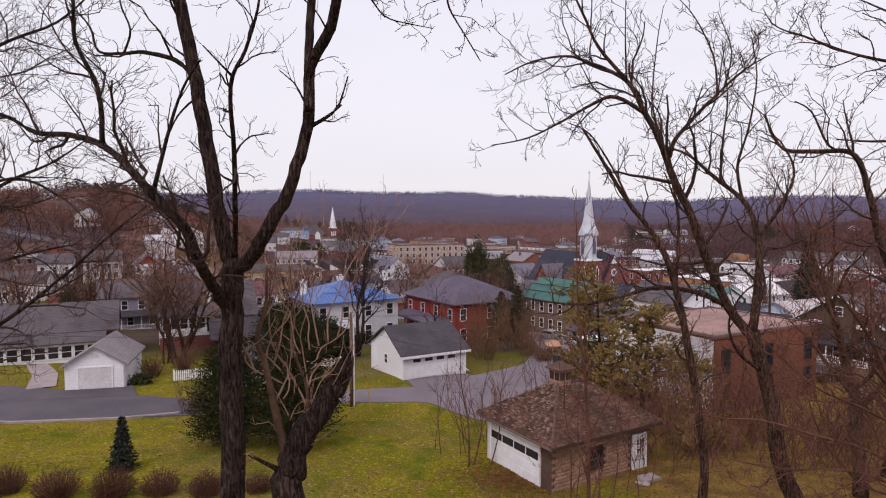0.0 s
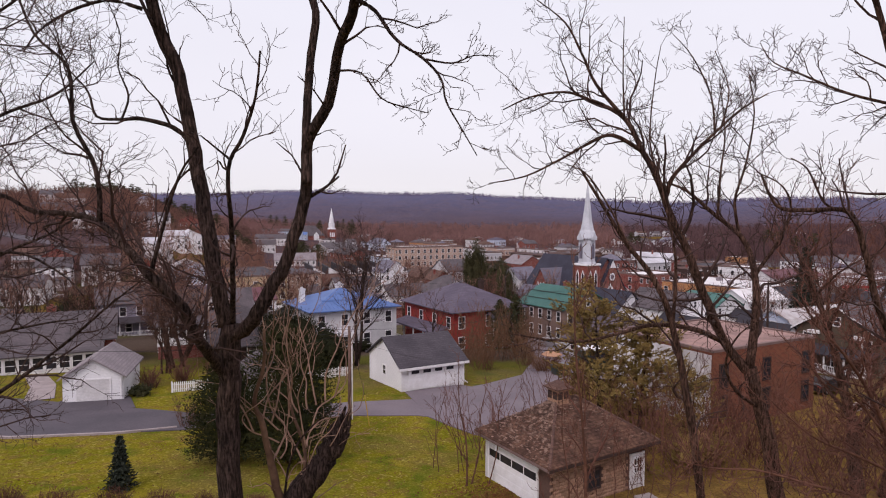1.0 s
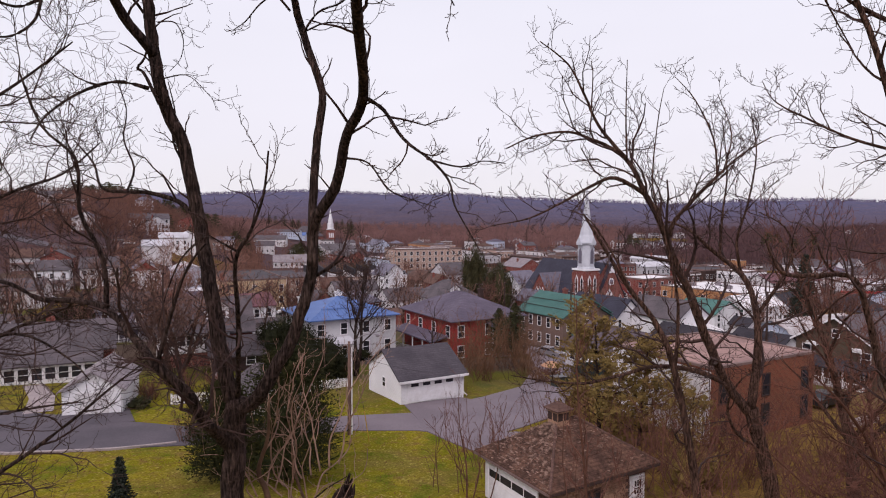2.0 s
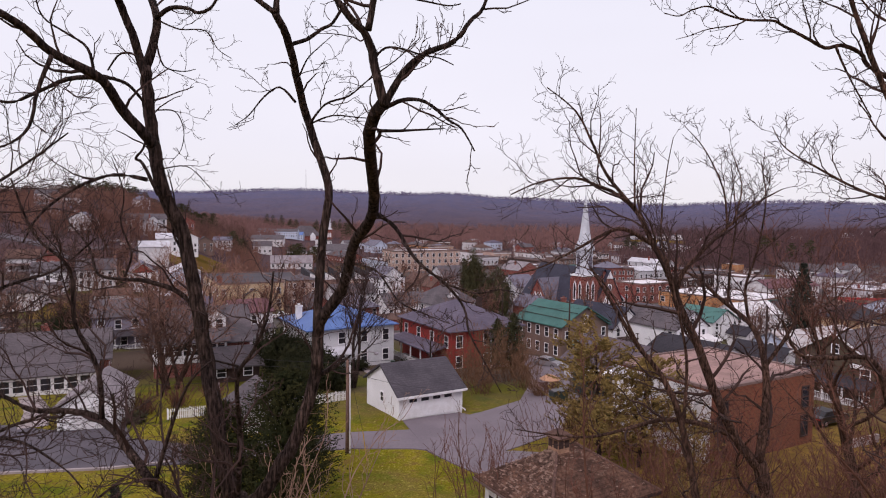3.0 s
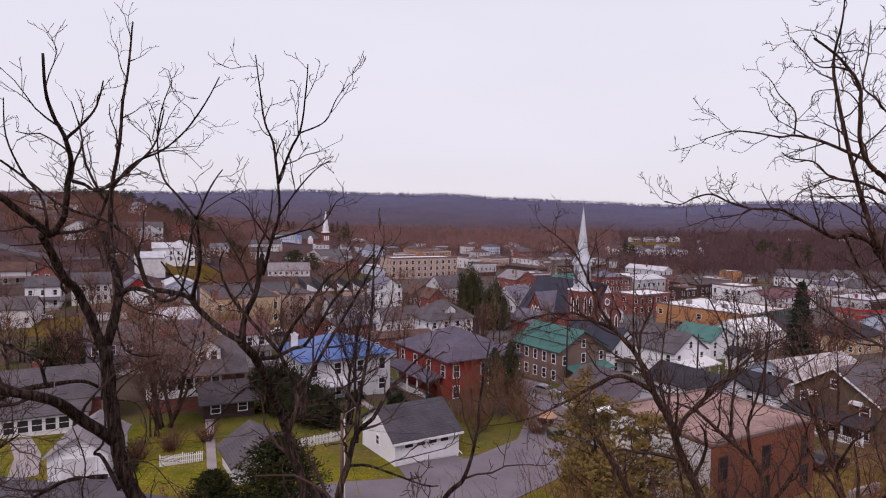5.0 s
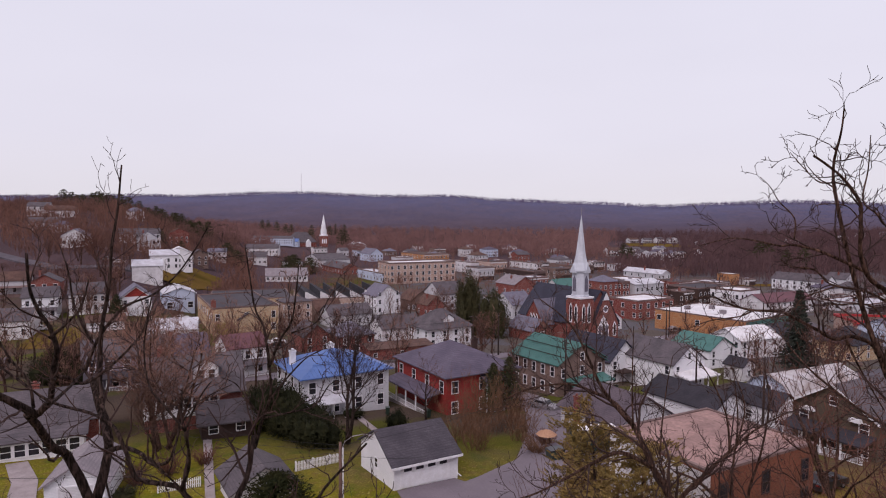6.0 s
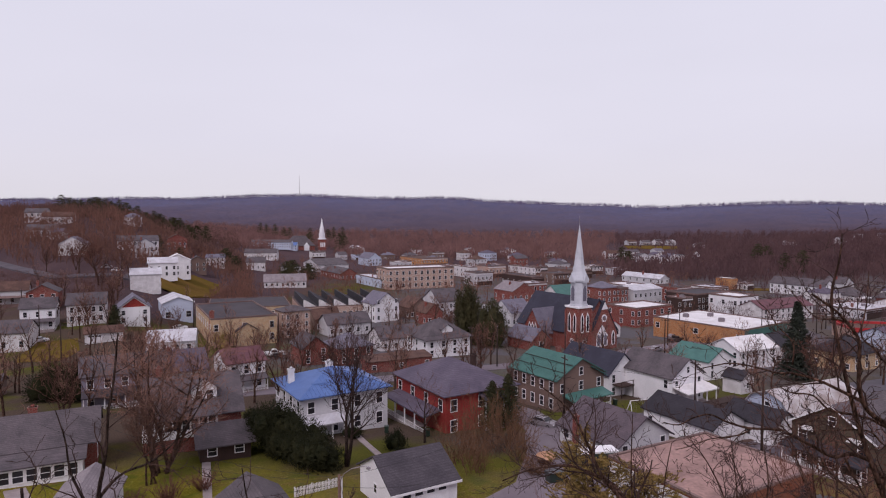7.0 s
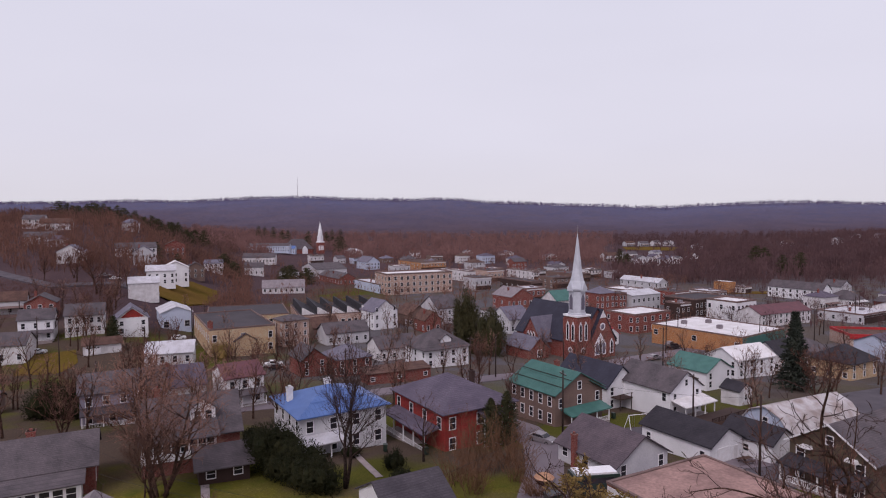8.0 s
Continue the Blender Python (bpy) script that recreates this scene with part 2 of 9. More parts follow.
TWIGBROWN = material("golden_brown_stems", (0.19, 0.13, 0.078), (0.14, 0.095, 0.062), 0.9, 0.6, 5, 0.3, 0.2)
REDMETAL = material("bright_red_metal", (0.5, 0.05, 0.06), (0.4, 0.04, 0.05), 0.5, 0.4, 4, 0.1, 0.2)
CREOSOTE = material("weathered_pole_wood", (0.2, 0.16, 0.14), (0.14, 0.11, 0.1), 0.9, 1.2, 10, 0.25, 0.4)
DARKPOLE = material("dark_creosoted_pole", (0.04, 0.03, 0.03), (0.055, 0.043, 0.04), 0.9, 1.2, 10, 0.25, 0.4)
WIRE = material("black_cable", (0.02, 0.02, 0.022), None, 0.7)
STEEL = material("galvanised_steel", (0.42, 0.42, 0.44), (0.34, 0.34, 0.36), 0.45, 2, 12, 0.1, 0.1, 0.7)
SPIRE = material("silver_painted_spire", (0.55, 0.56, 0.6), (0.46, 0.47, 0.51), 0.55, 0.4, 4, 0.1, 0.3, pattern="siding", size=0.35)

# ---- geometry helpers ----
def step(a):
    a = min(max(a, 0.0), 1.0)
    return a * a * (3 - 2 * a)


SLOPE_Y = (-60, 0, 30, 45, 60, 75, 90, 110, 140, 170, 220, 300, 800, 1100, 1500, 2200, 2600, 3200)
SLOPE_Z = (7, 3.5, 1.5, 0.4, 0, -1.2, -2.3, -4.5, -6.5, -8.5, -10.5, -11.5, -12, -8, 12, 84, 70, 50)


def ridge_line(a):
    """How much higher or lower the far ridge stands, by the way x / y in which it lies."""
    return float(np.interp(a, (-0.887, -0.742, -0.61, -0.52, -0.461, -0.392, -0.305, -0.229, -0.153, -0.079, -0.005, 0.069, 0.123, 0.177, 0.23, 0.283, 0.336, 0.414, 0.474, 0.516, 0.616, 0.676), (20.3, 18.4, 23.1, 17.7, 25.3, 32.7, 33.6, 24.3, 21.2, 22.2, 13.1, 8.1, 1.4, -1.2, -9.8, -12.4, -5.1, 5.7, 6.9, 4.4, -0.7, -1.5)))


def ground_z(x, y):
    z = float(np.interp(y, SLOPE_Y, SLOPE_Z))
    a = x / max(y, 1.0)
    z += step((-a - 0.42) / 0.25) * float(np.interp(y, (150, 185, 230, 270, 420, 900, 2000), (0, 6, 14, 24, 42, 46, 0)))
    z += step((-a - 0.3) / 0.16) * (1 - step((-a - 0.42) / 0.25)) * float(np.interp(y, (330, 450, 900, 2000), (0, 9, 16, 0)))
    z += step((a - 0.35) / 0.5) * float(np.interp(y, (330, 500, 900, 1600), (0, 10, 26, 0)))
    if y > 1100:
        z += ridge_line(a) * step((y - 1100) / 1000)
        z += 9 * noise.noise((x / 260, y / 260, 0)) * step((y - 1100) / 500) * step((2350 - y) / 300)
    z -= 0.35 * math.exp(-((x - 3.5) ** 2 + (y - 32.5) ** 2) / 22)
    if y > 20:
        z += 0.12 * noise.noise((x / 14, y / 14, 3))
    return z


class Geo:
    """Collects vertices and faces of one mesh."""

    def __init__(self):
        self.v, self.f = [], []

    def add(self, verts, faces):
        k = len(self.v)
        self.v.extend(verts)
        self.f.extend([tuple(i + k for i in q) for q in faces])
        return self

    def box(self, x0, x1, y0, y1, z0, z1):
        return self.add([(x0, y0, z0), (x1, y0, z0), (x1, y1, z0), (x0, y1, z0), (x0, y0, z1), (x1, y0, z1), (x1, y1, z1), (x0, y1, z1)],
                        [(3, 2, 1, 0), (4, 5, 6, 7), (0, 1, 5, 4), (1, 2, 6, 5), (2, 3, 7, 6), (3, 0, 4, 7)])

    def prism(self, poly, a0, a1, along="y"):
        """A cross-section [(s, z)] pushed from a0 to a1 along an axis."""
        n = len(poly)
        if along == "y":
            vs = [(s, a0, z) for s, z in poly] + [(s, a1, z) for s, z in poly]
        elif along == "x":
            vs = [(a0, s, z) for s, z in poly] + [(a1, s, z) for s, z in poly]
        else:
            vs = [(s, z, a0) for s, z in poly] + [(s, z, a1) for s, z in poly]
        fs = [tuple(range(n)), tuple(range(2 * n - 1, n - 1, -1))]
        fs += [(i, i + n, (i + 1) % n + n, (i + 1) % n) for i in range(n)]
        return self.add(vs, fs)

    def tube(self, pts, radii, sides=5, cap=True):
        n = len(pts)
        ring = []
        for i, p in enumerate(pts):
            a, b = pts[max(i - 1, 0)], pts[min(i + 1, n - 1)]
            t = (Vector(b) - Vector(a))
            t = t.normalized() if t.length > 1e-6 else Vector((0, 0, 1))
            ref = Vector((1, 0, 0)) if abs(t.x) < 0.8 else Vector((0, 1, 0))
            u = t.cross(ref).normalized()
            w = t.cross(u)
            for k in range(sides):
                c, s = math.cos(2 * math.pi * k / sides) * radii[i], math.sin(2 * math.pi * k / sides) * radii[i]
                ring.append((p[0] + u.x * c + w.x * s, p[1] + u.y * c + w.y * s, p[2] + u.z * c + w.z * s))
        fs = [(i * sides + k, i * sides + (k + 1) % sides, (i + 1) * sides + (k + 1) % sides, (i + 1) * sides + k) for i in range(n - 1) for k in range(sides)]
        if cap:
            fs += [tuple(range(sides - 1, -1, -1)), tuple((n - 1) * sides + k for k in range(sides))]
        return self.add(ring, fs)

    def lathe(self, profile, sides=10, cx=0.0, cy=0.0, turn=0.0):
        vs = [(cx + r * math.cos(turn + 2 * math.pi * k / sides), cy + r * math.sin(turn + 2 * math.pi * k / sides), z) for r, z in profile for k in range(sides)]
        fs = [(i * sides + k, i * sides + (k + 1) % sides, (i + 1) * sides + (k + 1) % sides, (i + 1) * sides + k) for i in range(len(profile) - 1) for k in range(sides)]
        fs += [tuple(range(sides - 1, -1, -1)), tuple((len(profile) - 1) * sides + k for k in range(sides))]
        return self.add(vs, fs)


def mesh_of(name, geo, mat, smooth=False, fix=False):
    me = bpy.data.meshes.new(name)
    me.from_pydata(geo.v, [], geo.f)
    if fix:
        bm = bmesh.new()
        bm.from_mesh(me)
        bmesh.ops.recalc_face_normals(bm, faces=bm.faces)
        bm.to_mesh(me)
        bm.free()
    if smooth:
        me.polygons.foreach_set("use_smooth", [True] * len(me.polygons))
    me.materials.append(mat)
    me.update()
    return me


def part(name, geo, mat, parent, label="", smooth=False, at=None, fix=True):
    """Links a mesh as one object under a thing or a part."""
    ob = new(name, mesh_of(name, geo, mat, smooth, fix) if isinstance(geo, Geo) else geo)
    ob.parent = parent
    if at is not None:
        ob.matrix_basis = at
    return tagged(ob, label)


def thing(name, label, category, m=None, group="", kind=""):
    ob = new(name)
    ob.empty_display_size = 0.2
    if m is not None:
        ob.matrix_world = m
    return tagged(ob, label, category, group, kind)


def solid(name, geo, mat, label, category="", kind="", group="", smooth=False, fix=True, m=None):
    """A thing or a piece of the setting that is one mesh."""
    ob = new(name, mesh_of(name, geo, mat, smooth, fix))
    if m is not None:
        ob.matrix_world = m
    return tagged(ob, label, category, group, kind)


# ---- houses ----
WINDOW_MESH = {}


def window_meshes(ww, wh, trim):
    key = (round(ww, 2), round(wh, 2), trim.name)
    if key not in WINDOW_MESH:
        t = 0.1
        g = Geo().box(-ww / 2 - t, -ww / 2, -0.07, 0.05, -t, wh + t).box(ww / 2, ww / 2 + t, -0.07, 0.05, -t, wh + t)
        g.box(-ww / 2, ww / 2, -0.09, 0.05, -t, 0).box(-ww / 2, ww / 2, -0.07, 0.05, wh, wh + t).box(-ww / 2, ww / 2, -0.05, 0.0, wh / 2 - 0.03, wh / 2 + 0.03)
        p = Geo().box(-ww / 2, ww / 2, -0.025, -0.01, 0.0, wh)
        WINDOW_MESH[key] = (mesh_of("window", g, trim), mesh_of("pane", p, PANE))
    return WINDOW_MESH[key]


def face_pose(face, w, d, s, z, out=0.0):
    """A pose on a wall of a w by d house: s metres along it, z up, looking outward along its own -y."""
    if face == "F":
        return pose(s, -out, z)
    if face == "B":
        return pose(w - s, d + out, z, 0, 0, 180)
    if face == "L":
        return pose(-out, s, z, 0, 0, -90)
    return pose(w + out, s, z, 0, 0, 90)


def wall_start(face, w, d):
    """The pose of a wall's own start: x runs along it, -y points outward."""
    return {"F": pose(0, 0, 0), "L": pose(0, d, 0, 0, 0, -90), "R": pose(w, 0, 0, 0, 0, 90), "B": pose(w, d, 0, 0, 0, 180)}[face]


def add_window(home, w, d, face, s, z, ww=0.9, wh=1.5, trim=None):
    fr, pn = window_meshes(ww, wh, trim or TRIM)
    o = part("window", fr, None, home, at=face_pose(face, w, d, s, z))
    part("pane", pn, None, o)
    return o


def add_rows(home, w, d, face, n, sills, ww=0.9, wh=1.5, lo=None, hi=None, trim=None):
    span = w if face in "FB" else d
    lo = 0.9 + ww / 2 if lo is None else lo
    hi = span - 0.9 - ww / 2 if hi is None else hi
    for z in sills:
        for i in range(n):
            add_window(home, w, d, face, lo + (hi - lo) * (i + 0.5) / n if n == 1 else lo + (hi - lo) * i / (n - 1), z, ww, wh, trim)


def add_door(home, w, d, face, s, dw=0.95, dh=2.05, mat=None, z=0.05):
    g = Geo().box(-dw / 2 - 0.09, -dw / 2, -0.06, 0.04, 0, dh + 0.09).box(dw / 2, dw / 2 + 0.09, -0.06, 0.04, 0, dh + 0.09).box(-dw / 2, dw / 2, -0.06, 0.04, dh, dh + 0.09)
    fr = part("door_frame", g, TRIM, home, at=face_pose(face, w, d, s, z))
    leaf = Geo().box(-dw / 2, dw / 2, -0.035, -0.005, 0, dh).box(-dw * 0.3, dw * 0.3, -0.05, -0.035, 0.25, dh * 0.45).box(-dw * 0.3, dw * 0.3, -0.05, -0.035, dh * 0.55, dh * 0.9)
    part("door", leaf, mat or OFFWHITE, fr)


def add_garage_door(home, w, d, face, s, dw=4.9, dh=2.1, lights=4, z=0.03, lit=(0.78, 0.94), leaf_mat=None, fill=0.32):
    g = Geo().box(-dw / 2 - 0.12, -dw / 2, -0.07, 0.04, 0, dh + 0.12).box(dw / 2, dw / 2 + 0.12, -0.07, 0.04, 0, dh + 0.12).box(-dw / 2, dw / 2, -0.07, 0.04, dh, dh + 0.12)
    fr = part("door_frame", g, TRIM, home, at=face_pose(face, w, d, s, z))
    rows = Geo()
    for k in range(4):
        rows.box(-dw / 2, dw / 2, -0.045, -0.005, dh * k / 4 + 0.012, dh * (k + 1) / 4 - 0.012)
    rows.box(-dw / 2, dw / 2, -0.03, -0.004, 0, dh)
    leaf = part("garage_door", rows, leaf_mat or TRIM, fr, "white sectional garage door")
    if lights:
        gap = dw / lights
        for k in range(lights):
            c = -dw / 2 + gap * (k + 0.5)
            part("pane", Geo().box(c - gap * fill, c + gap * fill, -0.055, -0.046, dh * lit[0], dh * lit[1]), PANE, leaf)


def add_chimney(home, x, y, z0, z1, s=0.6, mat=None):
    g = Geo().box(x - s / 2, x + s / 2, y - s / 2, y + s / 2, z0, z1).box(x - s / 2 - 0.07, x + s / 2 + 0.07, y - s / 2 - 0.07, y + s / 2 + 0.07, z1 - 0.25, z1)
    g.box(x - s * 0.2, x + s * 0.2, y - s * 0.2, y + s * 0.2, z1, z1 + 0.25)
    part("chimney", g, mat or BRICK, home)


def add_porch(home, w, d, face, s0, s1, deep, hz, posts=4, roofm=None, floor=0.35, rail=True):
    """An open porch along a wall: deck, sloping roof, posts and a rail."""
    m = wall_start(face, w, d)
    part("porch_deck", Geo().box(s0, s1, -deep, -0.01, -1.2, floor), CONCRETE, home, at=m)
    roof = Geo().prism([(-deep - 0.3, hz - 0.1), (-deep - 0.3, hz + 0.08), (-0.01, hz + 0.75), (-0.01, hz + 0.5)], s0 - 0.2, s1 + 0.2, "x")
    part("porch_roof", roof, roofm or ASPHALTROOF, home, at=m)
    for k in range(posts):
        x = s0 + 0.12 + (s1 - s0 - 0.24) * k / (posts - 1)
        part("post", Geo().box(x - 0.08, x + 0.08, -deep + 0.04, -deep + 0.2, floor, hz), TRIM, home, at=m)
    if rail:
        g = Geo().box(s0, s1, -deep + 0.09, -deep + 0.15, floor + 0.8, floor + 0.87).box(s0, s1, -deep + 0.09, -deep + 0.15, floor + 0.1, floor + 0.16)
        n = int((s1 - s0) / 0.22)
        for k in range(n):
            x = s0 + (s1 - s0) * (k + 0.5) / n
            g.box(x - 0.02, x + 0.02, -deep + 0.1, -deep + 0.14, floor + 0.16, floor + 0.8)
        part("railing", g, TRIM, home, at=m)


def gable_body(w, d, h, rh, ridge, t=0.16, over=0.35, low=-1.6, gambrel=False):
    """Walls and roof slab, as cross-sections pushed along the ridge."""
    s = w if ridge == "v" else d
    long = d if ridge == "v" else w
    ax = "y" if ridge == "v" else "x"
    if gambrel:
        top = [(-over * 0.6, h - over * 0.6), (s * 0.2, h + rh * 0.68), (s / 2, h + rh), (s * 0.8, h + rh * 0.68), (s + over * 0.6, h - over * 0.6)]
        wall = [(0, low), (s, low), (s, h), (s * 0.8, h + rh * 0.66), (s / 2, h + rh - 0.02), (s * 0.2, h + rh * 0.66), (0, h)]
    else:
        k = rh / (s / 2)
        top = [(-over, h - over * k), (s / 2, h + rh), (s + over, h - over * k)]
        wall = [(0, low), (s, low), (s, h - 0.01), (s / 2, h + rh - 0.012), (0, h - 0.01)]
    slab = [(a, b + t) for a, b in top] + [(a, b) for a, b in reversed(top)]
    return Geo().prism(wall, 0, long, ax), Geo().prism(slab, -over, long + over, ax)


def hip_roof(w, d, h, rh, over=0.5, t=0.14):
    x0, x1, y0, y1 = -over, w + over, -over, d + over
    run = min(x1 - x0, y1 - y0) / 2
    if (x1 - x0) >= (y1 - y0):
        r0, r1 = (x0 + run, (y0 + y1) / 2, h + rh), (x1 - run + 0.01, (y0 + y1) / 2, h + rh)
        fs = [(4, 5, 9, 8), (5, 6, 9), (6, 7, 8, 9), (7, 4, 8)]
    else:
        r0, r1 = ((x0 + x1) / 2, y0 + run, h + rh), ((x0 + x1) / 2, y1 - run + 0.01, h + rh)
        fs = [(4, 5, 8), (5, 6, 9, 8), (6, 7, 9), (7, 4, 8, 9)]
    vs = [(x0, y0, h), (x1, y0, h), (x1, y1, h), (x0, y1, h), (x0, y0, h + t), (x1, y0, h + t), (x1, y1, h + t), (x0, y1, h + t), r0, r1]
    return Geo().add(vs, fs + [(3, 2, 1, 0), (0, 1, 5, 4), (1, 2, 6, 5), (2, 3, 7, 6), (3, 0, 4, 7)])


def house(name, label, x, y, a, w, d, h, roof="gable", ridge="v", rh=2.5, wall=None, roofm=None, over=0.35, wins=(), z0=None, category="house", group="", low=-1.8, coping=None):
    """A building with its near corner at (x, y): w metres along the way a, d metres across it. wins: rows of (wall, count, sills, width, height)."""
    ca, sa = math.cos(radians(a)), math.sin(radians(a))
    if z0 is None:
        z0 = sum(ground_z(x + w * p * ca - d * q * sa, y + w * p * sa + d * q * ca) for p, q in ((0, 0), (1, 0), (0, 1), (1, 1), (0, 0))) / 5 + 0.1
    home = thing(name, label, category, pose(x, y, z0, 0, 0, a), group)
    wall, roofm = wall or WHITE, roofm or ASPHALTROOF
    if roof in ("gable", "gambrel"):
        gw, gr = gable_body(w, d, h, rh, ridge, over=over, low=low, gambrel=roof == "gambrel")
    elif roof == "hip":
        gw, gr = Geo().box(0, w, 0, d, low, h), hip_roof(w, d, h + 0.005, rh, over)
    elif roof == "shed":
        gw = Geo().prism([(0, low), (d, low), (d, h + rh), (0, h)], 0, w, "x")
        k = rh / d
        gr = Geo().prism([(-over, h - over * k + 0.01), (d + over, h + rh + over * k + 0.01), (d + over, h + rh + over * k + 0.15), (-over, h - over * k + 0.15)], -over, w + over, "x")
    else:
        gw, gr = Geo().box(0, w, 0, d, low, h), Geo().box(0.28, w - 0.28, 0.28, d - 0.28, h, h + 0.1)
    part("wall", gw, wall, home)
    part("roof", gr, roofm, home)
    if roof == "flat":
        g = Geo().box(-0.06, w + 0.06, -0.06, 0.27, h, h + rh).box(-0.06, w + 0.06, d - 0.27, d + 0.06, h, h + rh)
        g.box(-0.06, 0.27, 0.27, d - 0.27, h, h + rh).box(w - 0.27, w + 0.06, 0.27, d - 0.27, h, h + rh)
        part("parapet", g, coping or COPING, home)
    for row in wins:
        add_rows(home, w, d, *row)
    return home

# ---- ground ----
def axis_steps(lo, hi, fine_lo, fine_hi, s, grow=1.13):
    out = [fine_lo + s * k for k in range(int((fine_hi - fine_lo) / s) + 1)]
    q, d = out[-1], s
    while q < hi:
        d *= grow
        q += d
        out.append(q)
    q, d = fine_lo, s
    while q > lo:
        d *= grow
        q -= d
        out.insert(0, q)
    return out


def ground_material():
    m = bpy.data.materials.new("ground_cover")
    m.use_nodes = True
    n, l = m.node_tree.nodes, m.node_tree.links
    b = n["Principled BSDF"]
    b.inputs["Roughness"].default_value = 1.0
    b.inputs["Specular IOR Level"].default_value = 0.0
    tc = n.new("ShaderNodeTexCoord")
    sp = n.new("ShaderNodeSeparateXYZ")
    l.new(tc.outputs["Object"], sp.inputs[0])

    def tex(scale, lo, hi, detail=4.0):
        t = n.new("ShaderNodeTexNoise")
        t.inputs["Scale"].default_value, t.inputs["Detail"].default_value = scale, detail
        l.new(tc.outputs["Object"], t.inputs["Vector"])
        return rng(t.outputs["Fac"], lo, hi)

    def rng(s, lo, hi, a=0.0, c=1.0):
        r = n.new("ShaderNodeMapRange")
        for k, v in zip(("From Min", "From Max", "To Min", "To Max"), (lo, hi, a, c)):
            r.inputs[k].default_value = v
        l.new(s, r.inputs["Value"])
        return r.outputs[0]

    def mul(a, c, op="MULTIPLY"):
        x = n.new("ShaderNodeMath")
        x.operation = op
        l.new(a, x.inputs[0])
        if isinstance(c, (int, float)):
            x.inputs[1].default_value = c
        else:
            l.new(c, x.inputs[1])
        return x.outputs[0]

    def blend(fac, a, c):
        x = n.new("ShaderNodeMix")
        x.data_type = "RGBA"
        for sock, v in (("Factor", fac), ("A", a), ("B", c)):
            if isinstance(v, tuple):
                x.inputs[sock].default_value = (*v, 1)
            else:
                l.new(v, x.inputs[sock])
        return x.outputs["Result"]

    grass = blend(tex(0.25, 0.35, 0.65), (0.125, 0.114, 0.01), (0.195, 0.15, 0.018))
    grass = blend(tex(1.1, 0.48, 0.7, 8.0), grass, (0.15, 0.092, 0.03))
    grass = blend(tex(0.09, 0.5, 0.62), grass, (0.14, 0.105, 0.03))
    grass = blend(tex(3.5, 0.56, 0.72, 5.0), grass, (0.24, 0.2, 0.05))
    grass = blend(tex(0.5, 0.5, 0.66, 6.0), grass, (0.09, 0.1, 0.012))
    litter = blend(tex(0.8, 0.35, 0.65), (0.19, 0.115, 0.034), (0.115, 0.068, 0.026))
    town = blend(tex(0.05, 0.46, 0.56), (0.078, 0.055, 0.044), (0.075, 0.072, 0.018))
    yard = blend(tex(0.07, 0.47, 0.53), (0.10, 0.08, 0.072), (0.105, 0.094, 0.102))
    woods = blend(tex(0.012, 0.35, 0.65), (0.085, 0.054, 0.058), (0.068, 0.046, 0.052))
    # far ridge: blue-violet distance haze is mixed into these ground colours
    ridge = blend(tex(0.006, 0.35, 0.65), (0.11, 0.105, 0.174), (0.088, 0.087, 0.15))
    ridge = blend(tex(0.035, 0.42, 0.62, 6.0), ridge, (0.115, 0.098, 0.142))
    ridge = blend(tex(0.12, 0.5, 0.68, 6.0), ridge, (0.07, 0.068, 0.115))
    edge = mul(tex(0.15, 0.3, 0.7), 9.0)
    right = rng(mul(sp.outputs["X"], edge, "ADD"), 9.5, 12.5)
    near = blend(right, grass, litter)
    col = blend(rng(mul(sp.outputs["Y"], edge, "ADD"), 62, 84), near, town)
    col = blend(mul(rng(mul(sp.outputs["Y"], edge, "ADD"), 185, 205), rng(sp.outputs["X"], -95, -115)), col, woods)
    paved = mul(rng(mul(sp.outputs["Y"], edge, "ADD"), 128, 155), rng(sp.outputs["X"], -75, -45))
    col = blend(paved, col, yard)
    col = blend(rng(sp.outputs["Y"], 380, 480), col, woods)
    # the hazed ridge colours take over with distance
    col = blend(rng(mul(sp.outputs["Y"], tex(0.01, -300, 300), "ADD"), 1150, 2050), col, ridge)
    sc = n.new("ShaderNodeVectorMath")
    sc.operation = "SCALE"
    l.new(col, sc.inputs[0])
    l.new(rng(tex(7, 0, 1, 6.0), 0.25, 0.75, 0.6, 1.4), sc.inputs["Scale"])
    l.new(sc.outputs[0], b.inputs["Base Color"])
    bp = n.new("ShaderNodeBump")
    bp.inputs["Strength"].default_value, bp.inputs["Distance"].default_value = 0.5, 0.08
    l.new(tex(12, 0, 1), bp.inputs["Height"])
    l.new(bp.outputs[0], b.inputs["Normal"])
    return m


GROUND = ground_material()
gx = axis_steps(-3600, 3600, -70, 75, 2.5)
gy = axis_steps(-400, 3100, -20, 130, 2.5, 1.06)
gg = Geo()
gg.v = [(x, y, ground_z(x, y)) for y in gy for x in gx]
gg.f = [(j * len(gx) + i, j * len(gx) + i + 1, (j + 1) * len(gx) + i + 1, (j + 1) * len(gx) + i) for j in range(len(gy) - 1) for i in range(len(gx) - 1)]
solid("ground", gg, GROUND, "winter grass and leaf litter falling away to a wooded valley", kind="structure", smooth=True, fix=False)


